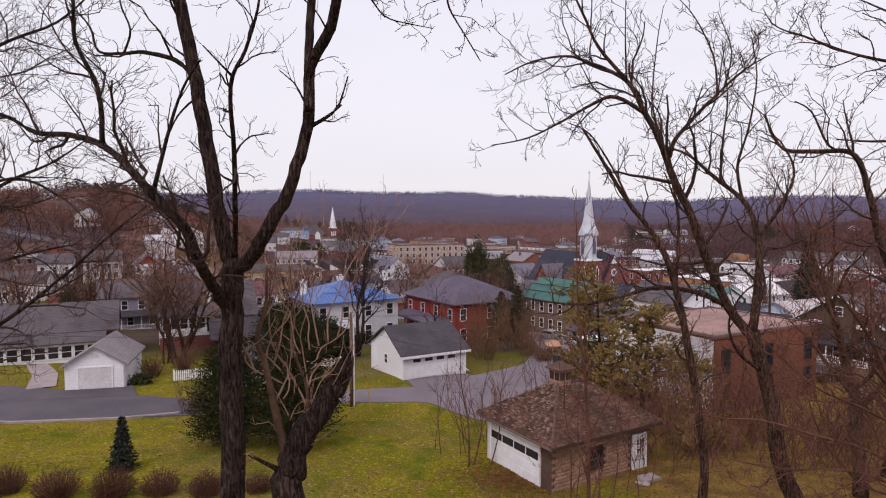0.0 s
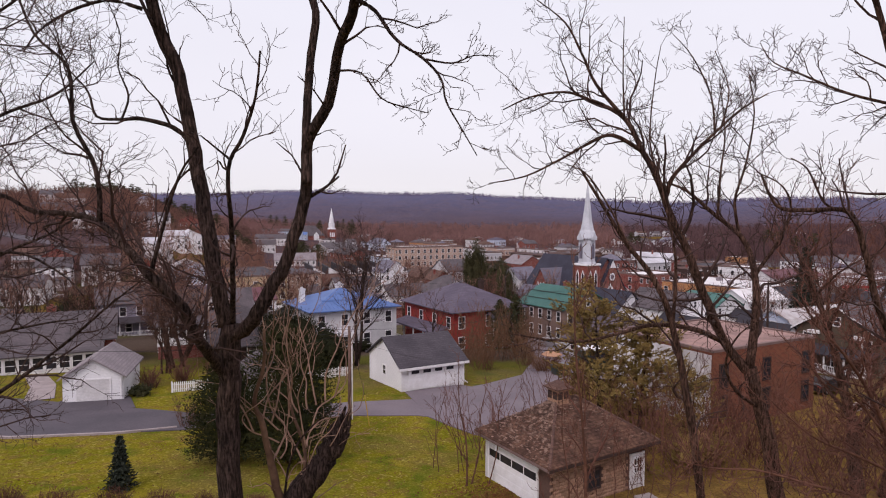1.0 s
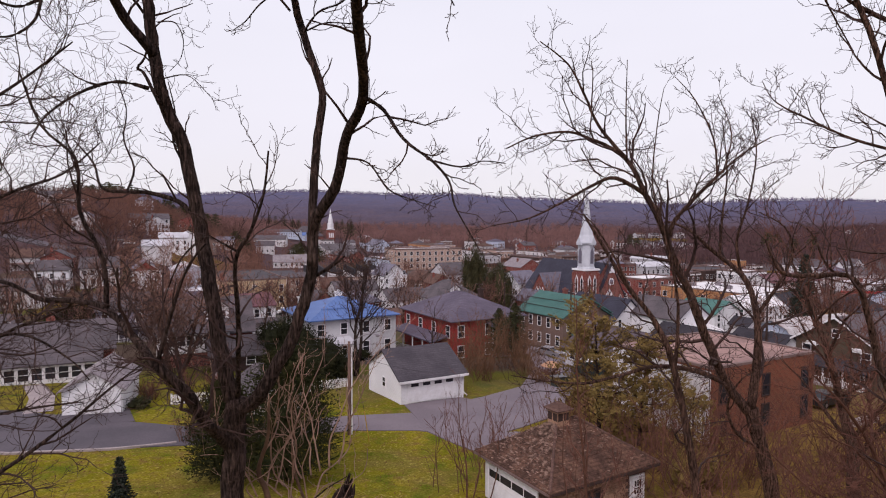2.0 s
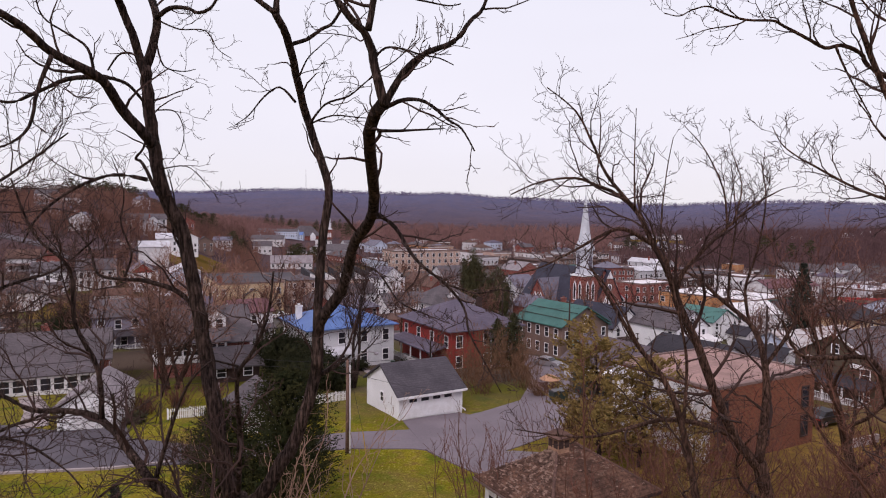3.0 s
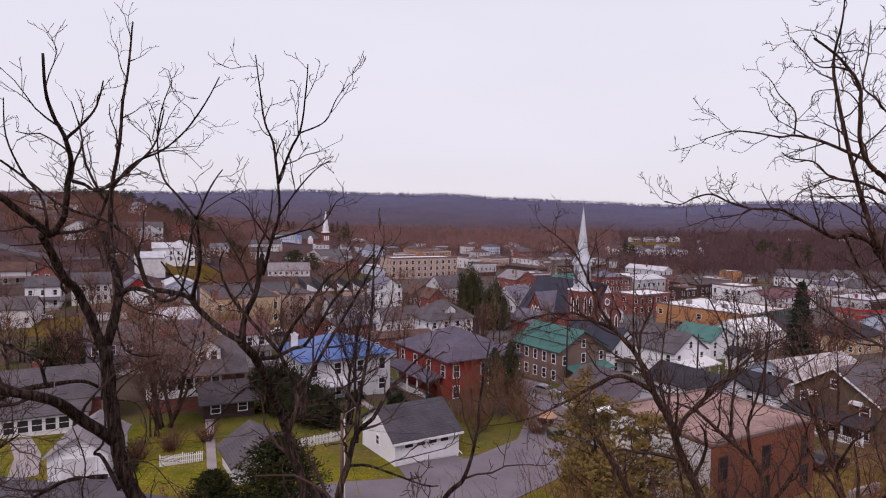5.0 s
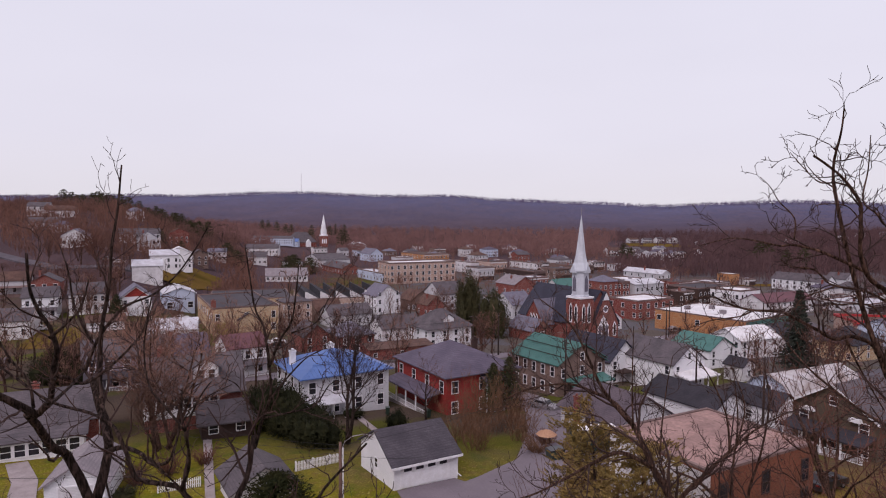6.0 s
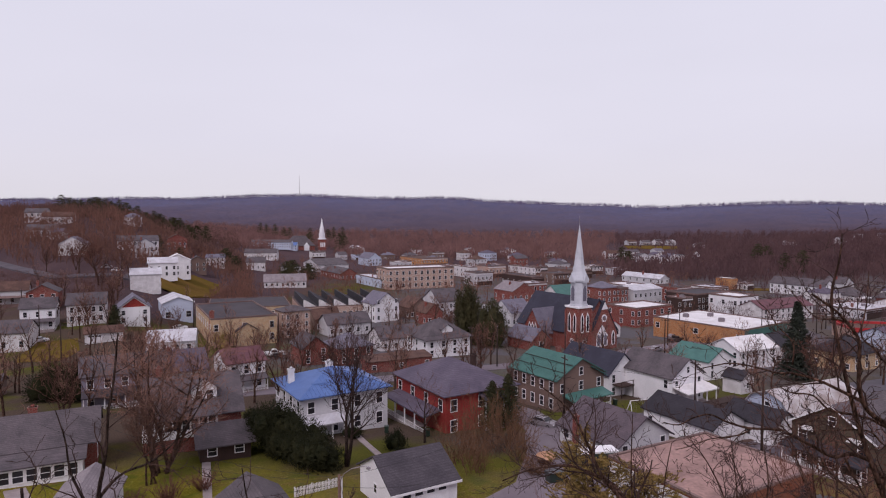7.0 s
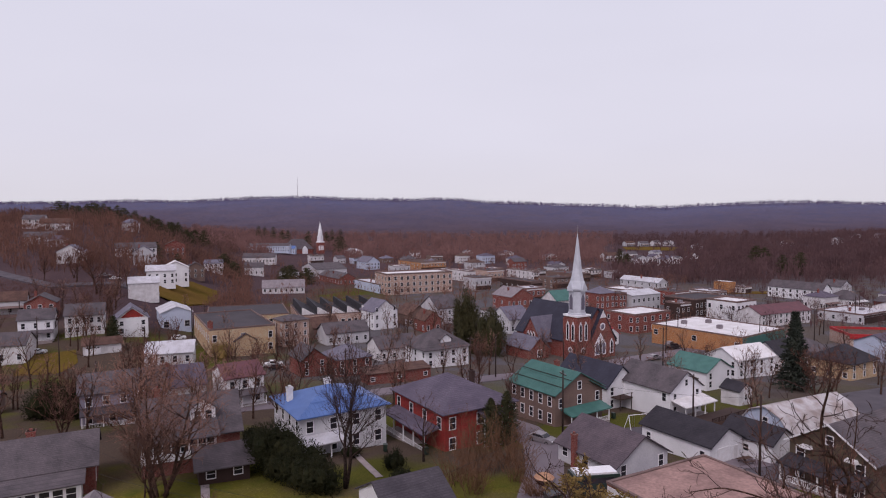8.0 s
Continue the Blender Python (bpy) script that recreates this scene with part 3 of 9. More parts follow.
def sheet_z(x, y):
    """The height of the ground sheet itself, between its grid points."""
    i = max(k for k in range(len(gx) - 1) if gx[k] <= x)
    j = max(k for k in range(len(gy) - 1) if gy[k] <= y)
    p, q = (x - gx[i]) / (gx[i + 1] - gx[i]), (y - gy[j]) / (gy[j + 1] - gy[j])
    c = [gg.v[(j + b) * len(gx) + i + a][2] for b in (0, 1) for a in (0, 1)]
    return (c[0] * (1 - p) + c[1] * p) * (1 - q) + (c[2] * (1 - p) + c[3] * p) * q


def ribbon(name, pts, wide, mat, label, lift=0.07, step_len=1.5, kind="structure", edge=None):
    """A road or path of constant or changing width draped on the ground, a slab with real edges."""
    g = Geo()
    line = []
    for (x0, y0), (x1, y1), w0, w1 in zip(pts, pts[1:], wide, wide[1:]):
        k = max(1, int(math.hypot(x1 - x0, y1 - y0) / step_len))
        line += [(x0 + (x1 - x0) * i / k, y0 + (y1 - y0) * i / k, w0 + (w1 - w0) * i / k) for i in range(k)]
    line.append((*pts[-1], wide[-1]))
    for i, (x, y, w) in enumerate(line):
        a, b = line[max(i - 1, 0)], line[min(i + 1, len(line) - 1)]
        dx, dy = b[0] - a[0], b[1] - a[1]
        q = math.hypot(dx, dy) or 1
        nx, ny = -dy / q, dx / q
        n = 6
        for k in range(n + 1):
            s = (k / n - 0.5) * w
            g.v.append((x + nx * s, y + ny * s, sheet_z(x + nx * s, y + ny * s) + lift))
        for k in (0, n):
            s = (k / n - 0.5) * w
            g.v.append((x + nx * s, y + ny * s, sheet_z(x + nx * s, y + ny * s) - 0.2))
    m = 9
    for i in range(len(line) - 1):
        o, p = i * m, (i + 1) * m
        g.f += [(o + k, p + k, p + k + 1, o + k + 1) for k in range(6)]
        g.f += [(o + 7, p + 7, p, o), (o + 6, p + 6, p + 8, o + 8)]
    return solid(name, g, mat, label, kind=kind, fix=True)


ribbon("road_1", [(-22, 48.0), (-18, 50.0), (-12.5, 52.4), (-7, 53.5), (-2, 54.5), (2.5, 60), (6.5, 70)], [3.8, 4.0, 4.2, 5.0, 9.0, 9.5, 5], ASPHALT, "worn grey asphalt alley past the garages")
ribbon("road_2", [(-4.5, 53.5), (0.0, 49.0), (6.0, 48.0)], [5, 5.5, 7], ASPHALT, "asphalt spur behind the block garage", lift=0.078)
ribbon("road_3", [(-6.0, 60.5), (-3, 56.5)], [6.6, 9.0], ASPHALT, "asphalt apron before the white garage", lift=0.084)
ribbon("road_4", [(5.5, 68), (7.5, 80), (8.5, 92), (6.0, 104), (-2, 116), (-12, 130)], [5, 5, 6, 6, 6, 6], ASPHALT, "narrow asphalt street behind the houses", lift=0.076)
ribbon("road_5", [(-60, 108), (-42, 118), (-24, 131), (-5, 145), (18, 160), (45, 182), (75, 205), (110, 230)], [6.5] * 8, ASPHALT, "asphalt town street", lift=0.1)
ribbon("road_6", [(10, 70), (24, 80), (36, 88), (52, 98), (75, 112)], [7, 7, 9, 7, 7], ASPHALT, "asphalt back lane among sheds", lift=0.1)
ribbon("path_1", [(-21.5, 91.5), (-17.5, 84), (-13.5, 77)], [0.9, 0.9, 0.9], CONCRETE, "pale concrete garden path", lift=0.1)
ribbon("driveway_1", [(-52, 48.3), (-44, 47.3), (-36, 46.2), (-29, 46.9), (-24.5, 47.2), (-21.5, 48.2)], [9.6, 9.4, 9.0, 6.2, 4.2, 3.6], DARKASPHALT, "dark damp asphalt drive before the small garage", lift=0.082)
ribbon("driveway_2", [(-36.9, 53.2), (-35.5, 49.0)], [5.4, 8.5], DARKASPHALT, "dark asphalt apron at the small garage door", lift=0.1)
ribbon("path_2", [(-41.8, 51.8), (-45.5, 57.0), (-50.5, 62.0)], [2.4, 2.2, 2.0], CONCRETE, "pale concrete walk beside the small garage", lift=0.09)
ribbon("kerb_1", [(-46, 42.5), (-36, 41.4), (-29, 43.5), (-25, 45.6)], [0.3, 0.3, 0.3, 0.3], CONCRETE, "pale concrete kerb along the drive", lift=0.16)
MEADOW = material("winter_meadow", (0.135, 0.128, 0.034), (0.17, 0.14, 0.048), 1.0, 0.06, 2.0, 0.25, 0.3, spec=0.0)
ribbon("field_1", [(-133, 247), (-142, 275), (-150, 305), (-160, 335)], [10, 22, 22, 14], MEADOW, "green winter meadow below the white hill house", lift=0.7, step_len=5)
ribbon("field_2", [(196, 905), (235, 900), (282, 890)], [60, 84, 60], MEADOW, "pale green field among far woods", lift=0.5, step_len=15)
ribbon("field_3", [(98, 366), (130, 368), (165, 366)], [10, 14, 10], MEADOW, "strip of green grass behind the stores", lift=0.4, step_len=6)
ribbon("road_7", [(-235, 262), (-200, 246), (-176, 236), (-150, 243), (-158, 275), (-166, 292)], [4, 4, 4, 4, 5, 9], DARKASPHALT, "narrow road across the western bank", lift=0.6, step_len=5)

ribbon("yard_1", [(14, 93), (24, 101), (36, 105), (46, 108)], [7, 9, 10, 8], DARKASPHALT, "dark asphalt yard behind the white houses", lift=0.09)
ribbon("yard_2", [(33, 80), (40, 82), (46, 86)], [7, 8, 8], DARKASPHALT, "dark asphalt yard before the long garage", lift=0.12)
ribbon("yard_3", [(44, 110), (62, 122), (84, 134), (110, 150)], [12, 14, 14, 12], DARKASPHALT, "dark damp asphalt lot east of the white houses", lift=0.12)
ribbon("field_4", [(-112, 143), (-116, 153), (-122, 164)], [9, 14, 10], MEADOW, "green back lawn beside the street", lift=0.12, step_len=3)

# ---- the two near garages ----
def white_garage():
    g = house("white_garage", "white double garage with dark shingle roof", -9.0, 58.6, 34.5, 7.2, 8.2, 2.45, "gable", "u", 2.2, WHITE, GARAGEROOF, wins=(("L", 1, (0.9,), 0.7, 0.9),), category="garage", z0=0.05)
    add_garage_door(g, 7.2, 8.2, "F", 3.5, 5.3, 2.05, 4)
    part("fascia", Geo().box(-0.4, 7.6, -0.42, -0.36, 2.12, 2.36), TRIM, g)
    part("downpipe", Geo().tube([(7.1, -0.1, 2.2), (7.1, -0.1, 0.4), (7.35, -0.5, 0.1)], [0.05] * 3, 6), TRIM, g)
    part("corner_board", Geo().box(-0.02, 0.14, -0.03, 0.1, 0, 2.4), TRIM, g)
    part("corner_board", Geo().box(7.06, 7.22, -0.03, 0.1, 0, 2.4), TRIM, g)


def block_garage():
    w, d, h = 7.55, 6.15, 2.85
    a = 36.0
    g = thing("block_garage", "old block garage with worn brown hip roof", "garage", pose(3.40, 32.83, 0.87, 0, 0, a))
    part("wall", Geo().box(0.06, w - 0.06, 0.06, d - 0.06, -0.8, h), MORTAR, g)
    part("roof", hip_roof(w, d, h - 0.02, 2.5, 0.55, 0.1), WORNROOF, g, "brown asphalt shingles, patchy and curling")
    for sx in (0, 1):
        cap = Geo().tube([(-0.55 if sx == 0 else w + 0.55, -0.55, h + 0.06), (3.07 if sx == 0 else w - 3.07, 3.07, h + 2.46)], [0.09, 0.09], 6)
        part("hip_cap", cap, BROWNROOF, g)
    cup = part("cupola", Geo().box(2.75, 3.65, 2.63, 3.53, h + 1.9, h + 3.15).box(2.68, 3.72, 2.56, 3.6, h + 3.02, h + 3.12), STONEBLOCK, g, "small weathered cupola")
    part("cupola_roof", hip_roof(0.9, 0.9, h + 3.13, 0.5, 0.22, 0.05).tube([(0.45, 0.45, h + 3.5), (0.45, 0.45, h + 3.8)], [0.05, 0.02], 6), BROWNROOF, cup, at=pose(2.75, 2.63, 0))
    for s_ in (0.22, 0.68):
        part("louvre", Geo().box(2.75 + s_ - 0.17, 2.75 + s_ + 0.17, 2.6, 2.628, h + 2.5, h + 2.95), DARKWALL, cup)
        part("louvre", Geo().box(2.722, 2.747, 2.63 + s_ - 0.17, 2.63 + s_ + 0.17, h + 2.5, h + 2.95), DARKWALL, cup)
    add_garage_door(g, w, d, "L", 3.45, 4.6, 2.35, 4, lit=(0.64, 0.83), fill=0.46)
    part("door_surround", Geo().box(0, 1.0, -0.05, 0.0, 0, h), OFFWHITE, g, at=wall_start("L", w, d))
    part("door_surround", Geo().box(1.0, d - 0.02, -0.05, 0.0, 2.55, h), OFFWHITE, g, at=wall_start("L", w, d))
    add_door(g, w, d, "F", 6.75, 1.05, 2.1, OFFWHITE)
    pane_door = add_window(g, w, d, "F", 6.75, 1.05, 0.62, 0.85)
    pane_door.matrix_basis = pose(6.75, -0.05, 1.1)
    part("glazing_bar", Geo().box(-0.12, -0.09, -0.06, -0.02, 0, 0.85).box(0.09, 0.12, -0.06, -0.02, 0, 0.85).box(-0.31, 0.31, -0.058, -0.02, 0.27, 0.3), TRIM, pane_door)
    add_window(g, w, d, "F", 3.2, 0.9, 0.9, 1.0, DARKWALL)
    part("eave_board", Geo().box(-0.57, w + 0.57, -0.58, -0.54, h - 0.14, h + 0.02), DARKWALL, g)
    part("eave_board", Geo().box(-0.58, -0.54, -0.535, d + 0.57, h - 0.14, h + 0.02), COPING, g)
    # curled and lifted shingles scattered over the two visible slopes
    rng = random.Random(17)
    run = d / 2 + 0.55
    tabs = Geo()
    for k in range(900):
        f = rng.random() ** 0.8
        if k % 8:
            p = Vector((-0.55 + run * f, -0.55 + run * f + (d + 1.1 - 2 * run * f) * rng.random(), h + 0.09 + 2.4 * f))
            u, v = Vector((0, 1, 0)), Vector((run, 0, 2.4)).normalized()
        else:
            p = Vector((-0.55 + run * f + (w + 1.1 - 2 * run * f) * rng.random(), -0.55 + run * f, h + 0.09 + 2.4 * f))
            u, v = Vector((1, 0, 0)), Vector((0, run, 2.4)).normalized()
        n_ = u.cross(v)
        n_ = n_ if n_.z > 0 else -n_
        a_, b_, lift = rng.uniform(0.06, 0.15), rng.uniform(0.05, 0.11), rng.uniform(0.015, 0.05)
        tabs.add([tuple(p - u * a_ + n_ * lift), tuple(p + u * a_ + n_ * lift * rng.uniform(0.3, 1)), tuple(p + u * a_ + v * b_), tuple(p - u * a_ + v * b_)], [(0, 1, 2, 3)])
    tagged(part("loose_shingle", tabs, SHINGLEFLAKE, g, "pale curled shingle tabs"), kind="stuff")
    # rock-face blocks of the visible long wall
    rng = random.Random(5)
    base = []
    for k in range(4):
        geo = Geo()
        n, m = 4, 3
        for j in range(m + 1):
            for i in range(n + 1):
                e = 0 if i in (0, n) or j in (0, m) else rng.uniform(0.02, 0.05)
                geo.v.append((0.39 * i / n, -e, 0.185 * j / m))
        geo.f = [(j * (n + 1) + i, j * (n + 1) + i + 1, (j + 1) * (n + 1) + i + 1, (j + 1) * (n + 1) + i) for j in range(m) for i in range(n)]
        geo.add([(0, 0, 0), (0.39, 0, 0), (0.39, 0, 0.185), (0, 0, 0.185), (0, 0.08, 0), (0.39, 0.08, 0), (0.39, 0.08, 0.185), (0, 0.08, 0.185)], [(0, 4, 5, 1), (1, 5, 6, 2), (2, 6, 7, 3), (3, 7, 4, 0)])
        base.append(mesh_of("block", geo, STONEBLOCK))
    for j in range(14):
        for i in range(20):
            x = 0.4 * i + (0.2 if j % 2 else 0) - 0.2
            z = -0.05 + 0.2 * j
            if x < -0.1 or x > w - 0.38 or (6.0 < x + 0.39 and x < 7.4) or (2.65 < x + 0.39 and x < 3.75 and 0.7 < z < 2.0):
                continue
            part("block", base[rng.randrange(4)], None, g, at=pose(x, 0.0, z))
    for j in range(14):
        for x in (d - 0.4,):
            part("block", base[rng.randrange(4)], None, g, at=face_pose("L", w, d, x, -0.05 + 0.2 * j))


def small_garage():
    g = house("small_garage", "small white gabled garage beside a dark drive", -38.9, 51.1, 21, 5.0, 7.4, 2.35, "gable", "v", 1.6, WHITE, PALEROOF, category="garage", z0=0.25)
    add_garage_door(g, 5.0, 7.4, "F", 2.5, 2.75, 2.0, 0, leaf_mat=OFFWHITE)
    part("vent", Geo().box(2.2, 2.8, -0.05, -0.005, 3.0, 3.4), OFFWHITE, g)
    part("downpipe", Geo().tube([(4.85, -0.08, 2.1), (4.85, -0.08, 0.1)], [0.05] * 2, 6), TRIM, g)
    return g


white_garage()
block_garage()
small_garage()

# ---- houses round the lawn ----
h = house("blue_roof_house", "large pale grey house under a bright blue metal roof", -25.9, 83.8, 36, 13.3, 12.5, 6.1, "hip", "u", 2.6, GREYWALL, BLUEMETAL, 0.6, wins=(("F", 4, (0.9, 3.9), 0.95, 1.6), ("L", 4, (0.9, 3.9), 0.95, 1.6)))
seam = Geo()
for k in range(24):
    x = -0.6 + 14.5 * (k + 0.5) / 24
    run = min(x + 0.6, 13.9 - x, 6.85)
    seam.tube([(x, -0.6, 6.27), (x, -0.6 + run, 6.27 + 2.47 * run / 6.85)], [0.035, 0.035], 4)
part("roof_seam", seam, BLUEMETAL, h)
part("roof_ledge", Geo().prism([(2.2, 7.32), (2.32, 7.42), (2.55, 7.5), (2.5, 7.3)], 2.3, 11.0, "x"), BLUEMETAL, h)
add_chimney(h, 0.9, 7.5, 6.0, 8.8, 0.8, TRIM)
add_chimney(h, 6.8, 7.2, 8.0, 9.3, 0.9, TRIM)
add_porch(h, 13.3, 12.5, "F", 0.2, 5.6, 2.2, 2.8, 4, TINROOF, rail=False)

h = house("red_brick_house", "red brick house with a broad grey slate hip roof", -6.1, 88.5, 36, 12.6, 15.5, 6.2, "hip", "v", 3.4, REDPAINT, SLATE, 0.7, wins=(("F", 3, (0.8, 3.8), 1.0, 1.7), ("L", 4, (3.7,), 1.0, 1.7)))
add_chimney(h, 9.6, 7.0, 7.5, 9.9, 0.7, DARKWALL)
add_porch(h, 12.6, 15.5, "L", 1.0, 14.0, 2.6, 3.2, 5, SLATE)
add_porch(h, 12.6, 15.5, "F", 6.0, 9.5, 1.6, 5.2, 3, SLATE)

h = house("green_roof_house", "tall brown house with a green metal roof", 11.6, 105.3, 38, 11.6, 12.0, 6.0, "gable", "v", 3.0, TANWALL, GREENMETAL, 0.4, wins=(("L", 5, (0.9, 3.8), 0.85, 1.6), ("F", 3, (3.6,), 0.85, 1.5), ("F", 1, (6.2,), 0.8, 1.3)))
seam = Geo()
for k in range(22):
    y = -0.4 + 12.8 * (k + 0.5) / 22
    seam.tube([(-0.4, y, 5.93 + 0.16), (5.8, y, 9.02 + 0.16)], [0.03, 0.03], 4)
part("roof_seam", seam, GREENMETAL, h)
for f in (0.3, 0.62):
    part("snow_rail", Geo().tube([(-0.4 + 6.2 * f, -0.4, 6.14 + 3.1 * f), (-0.4 + 6.2 * f, 12.4, 6.14 + 3.1 * f)], [0.06, 0.06], 5), DARKPOLE, h)
part("wing_roof", Geo().prism([(8.2, 7.3), (11.9, 5.3), (11.9, 5.45), (8.2, 7.45)], -0.6, 6.5), GREENMETAL, h)
add_porch(h, 11.6, 12.0, "F", 1.5, 11.0, 2.4, 2.6, 4, GREENMETAL)
add_chimney(h, 6.2, 6.0, 8.0, 10.0, 0.7)

h = house("grey_gable_house", "low white house with a brown-grey gable roof", 16.1, 77.7, 36, 9.8, 10.4, 2.4, "gable", "v", 2.9, GREYWALL, MAUVEROOF, 0.5, wins=(("F", 2, (0.7,), 0.9, 1.5), ("L", 3, (0.8,), 0.9, 1.2)))
add_chimney(h, -0.5, 6.8, -0.5, 4.6, 0.6)
part("plinth", Geo().box(-0.05, 9.85, -0.05, 10.45, -1.6, -0.1), CONCRETE, h)

h = house("long_white_garage", "long white garage with a charcoal roof", 30.2, 85.2, 36, 7.2, 11.5, 3.0, "gable", "v", 1.9, WHITE, DARKROOF, 0.4, wins=(("L", 2, (0.9,), 0.7, 1.1),), category="garage")
add_garage_door(h, 7.2, 11.5, "F", 3.0, 2.6, 2.2, 0)
add_door(h, 7.2, 11.5, "F", 5.6)
h = house("white_shed", "white shed with a charcoal gable roof", 38.8, 86.5, 36, 5.6, 7.5, 2.9, "gable", "v", 1.7, WHITE, DARKROOF, 0.35, wins=(("L", 1, (1.0,), 0.8, 0.9),), category="shed")
h = house("olive_house", "dark olive house with white trim and a porch", 43.8, 73.0, 34, 14.0, 9.6, 5.0, "gable", "u", 3.1, OLIVE, ASPHALTROOF, 0.5, wins=(("L", 2, (3.0,), 0.95, 1.4), ("L", 3, (0.6,), 0.95, 1.4), ("L", 1, (5.7,), 0.75, 1.0)))
add_porch(h, 14.0, 9.6, "L", 0.2, 9.4, 2.6, 2.5, 5, DARKROOF)
for sx in (-1, 1):
    part("rake_board", Geo().prism([(4.8, 8.06), (4.8, 8.3), (4.8 + sx * 5.3, 8.3 - 5.3 * 0.646), (4.8 + sx * 5.3, 8.06 - 5.3 * 0.646)], -0.56, -0.5, "x"), TRIM, h)
for s in (2.2, 7.4):
    part("awning", Geo().prism([(s - 0.7, 4.45), (s + 0.7, 4.45), (s + 0.55, 4.85), (s - 0.55, 4.85)], -0.65, -0.005, "x"), TRIM, h)
h = house("gambrel_house", "pale blue house under a light tin gambrel roof", 43.6, 91.2, 30, 16.5, 8.4, 3.2, "gambrel", "u", 3.2, PALEBLUE, RUSTYTIN, 0.4, wins=(("L", 2, (0.9,), 0.9, 1.4), ("L", 1, (3.6,), 0.8, 1.2), ("F", 4, (1.0,), 0.9, 1.3)))

# brick warehouse with the pinkish flat roof
h = house("brick_warehouse", "orange-brown brick warehouse with a flat pinkish roof", 17.6, 50.0, 33, 13.6, 11.2, 6.3, "flat", "u", 0.22, BROWNBRICK, PINKROOF, category="building", low=-2)
add_rows(h, 13.6, 11.2, "F", 3, (0.8, 3.4), 0.9, 1.8, trim=DARKWALL)
part("side_render", Geo().box(-0.05, -0.004, 0.1, 11.1, -1.5, 6.1), OFFWHITE, h, "patchy white painted side wall")
add_rows(h, 13.6, 11.2, "L", 3, (1.0, 3.6), 0.9, 1.5)

h = house("dark_shingle_house", "dark brown house with a black shingle gable roof", 39.8, 50.8, 30, 9.0, 8.0, 4.6, "gable", "u", 3.4, DARKWALL, DARKROOF, 0.5, wins=(("L", 2, (0.9, 2.9), 0.9, 1.3), ("F", 3, (0.9,), 0.9, 1.3)))
part("garden_wall", Geo().box(-4.6, -0.4, 8.6, 8.9, -0.6, 0.6), CONCRETE, h)

# ---- the white houses below the church ----
h = house("white_back_house", "white house with a grey roof and rear stair", 33.0, 113.3, 36, 9.0, 12.5, 5.3, "gable", "v", 3.0, WHITE, ASPHALTROOF, 0.4, wins=(("F", 2, (0.9, 3.3), 0.8, 1.4), ("F", 1, (5.8,), 0.7, 1.1), ("L", 2, (3.3,), 0.8, 1.4)))
add_porch(h, 9.0, 12.5, "F", 0.5, 9.0, 3.0, 3.0, 4, WHITEROOF, rail=False)
deck = Geo().box(2.0, 13.5, -7.2, -3.1, 0.9, 1.1).box(2.0, 13.5, -7.2, -7.1, 1.9, 2.0)
for k in range(7):
    deck.box(2.0 + 1.88 * k, 2.14 + 1.88 * k, -7.2, -7.06, -1.6, 2.0)
for k in range(46):
    deck.box(2.1 + 0.25 * k, 2.15 + 0.25 * k, -7.16, -7.12, 1.1, 1.9)
part("deck", deck, DARKWALL, h, "dark weathered wooden deck")
part("deck_skirt", Geo().box(2.1, 13.4, -7.0, -6.9, -1.6, 0.88), DARKWALL, h)
h = house("slate_roof_white_house", "white house with a dark slate roof", 23.0, 119.5, 36, 8.0, 14.0, 4.6, "gable", "v", 3.6, WHITE, DARKSLATE, 0.4, wins=(("F", 2, (2.9,), 0.8, 1.5), ("F", 2, (0.5,), 0.8, 1.5)))
part("balcony", Geo().box(1.0, 7.4, -2.4, -0.01, 2.5, 2.66).box(1.0, 7.4, -2.4, -2.32, 3.5, 3.6).box(1.0, 1.12, -2.4, -2.28, -1.5, 3.6).box(4.1, 4.22, -2.4, -2.28, -1.5, 3.6).box(7.28, 7.4, -2.4, -2.28, -1.5, 3.6), DARKWALL, h)
stair = Geo()
for k in range(11):
    stair.box(7.5 + 0.28 * k, 7.85 + 0.28 * k, -2.4, -1.3, 2.4 - 0.3 * k, 2.46 - 0.3 * k)
for y in (-2.4, -1.34):
    stair.prism([(7.45, 2.3), (7.45, 2.5), (10.8, -1.1), (10.8, -1.3)], y, y + 0.06)
    stair.prism([(7.45, 3.4), (7.45, 3.5), (10.8, -0.1), (10.8, -0.2)], y, y + 0.06)
part("rear_stair", stair, TRIM, h, "white wooden outside stair")
h = house("green_roof_cottage", "white cottage with a pale green roof", 48.0, 138.0, 36, 9.0, 10.0, 4.4, "gable", "v", 2.4, WHITE, GREENMETAL, 0.4, wins=(("F", 2, (0.9, 2.7), 0.8, 1.3),))
h = house("tin_roof_white_house", "white house with a bright white metal roof", 60.3, 152.5, 30, 13.5, 9.0, 4.8, "gable", "u", 2.4, WHITE, WHITEROOF, 0.4, wins=(("F", 4, (0.9, 2.9), 0.8, 1.3), ("L", 2, (0.9, 2.9), 0.8, 1.3)))
h = house("small_white_outhouse", "small white outhouse with a dark roof", 49.6, 124.5, 36, 4.2, 4.0, 3.0, "gable", "v", 1.3, OFFWHITE, DARKROOF, 0.3, wins=(("F", 1, (1.0,), 0.7, 1.1),), category="shed")
h = house("flat_roof_store", "orange-tan brick store with a pale flat roof", 75.0, 186.5, 40, 26.0, 31.0, 3.9, "flat", "u", 0.4, ORANGEWALL, WHITEROOF, wins=(("L", 3, (0.8,), 1.4, 1.6),), category="building", z0=-7.7, low=-4)
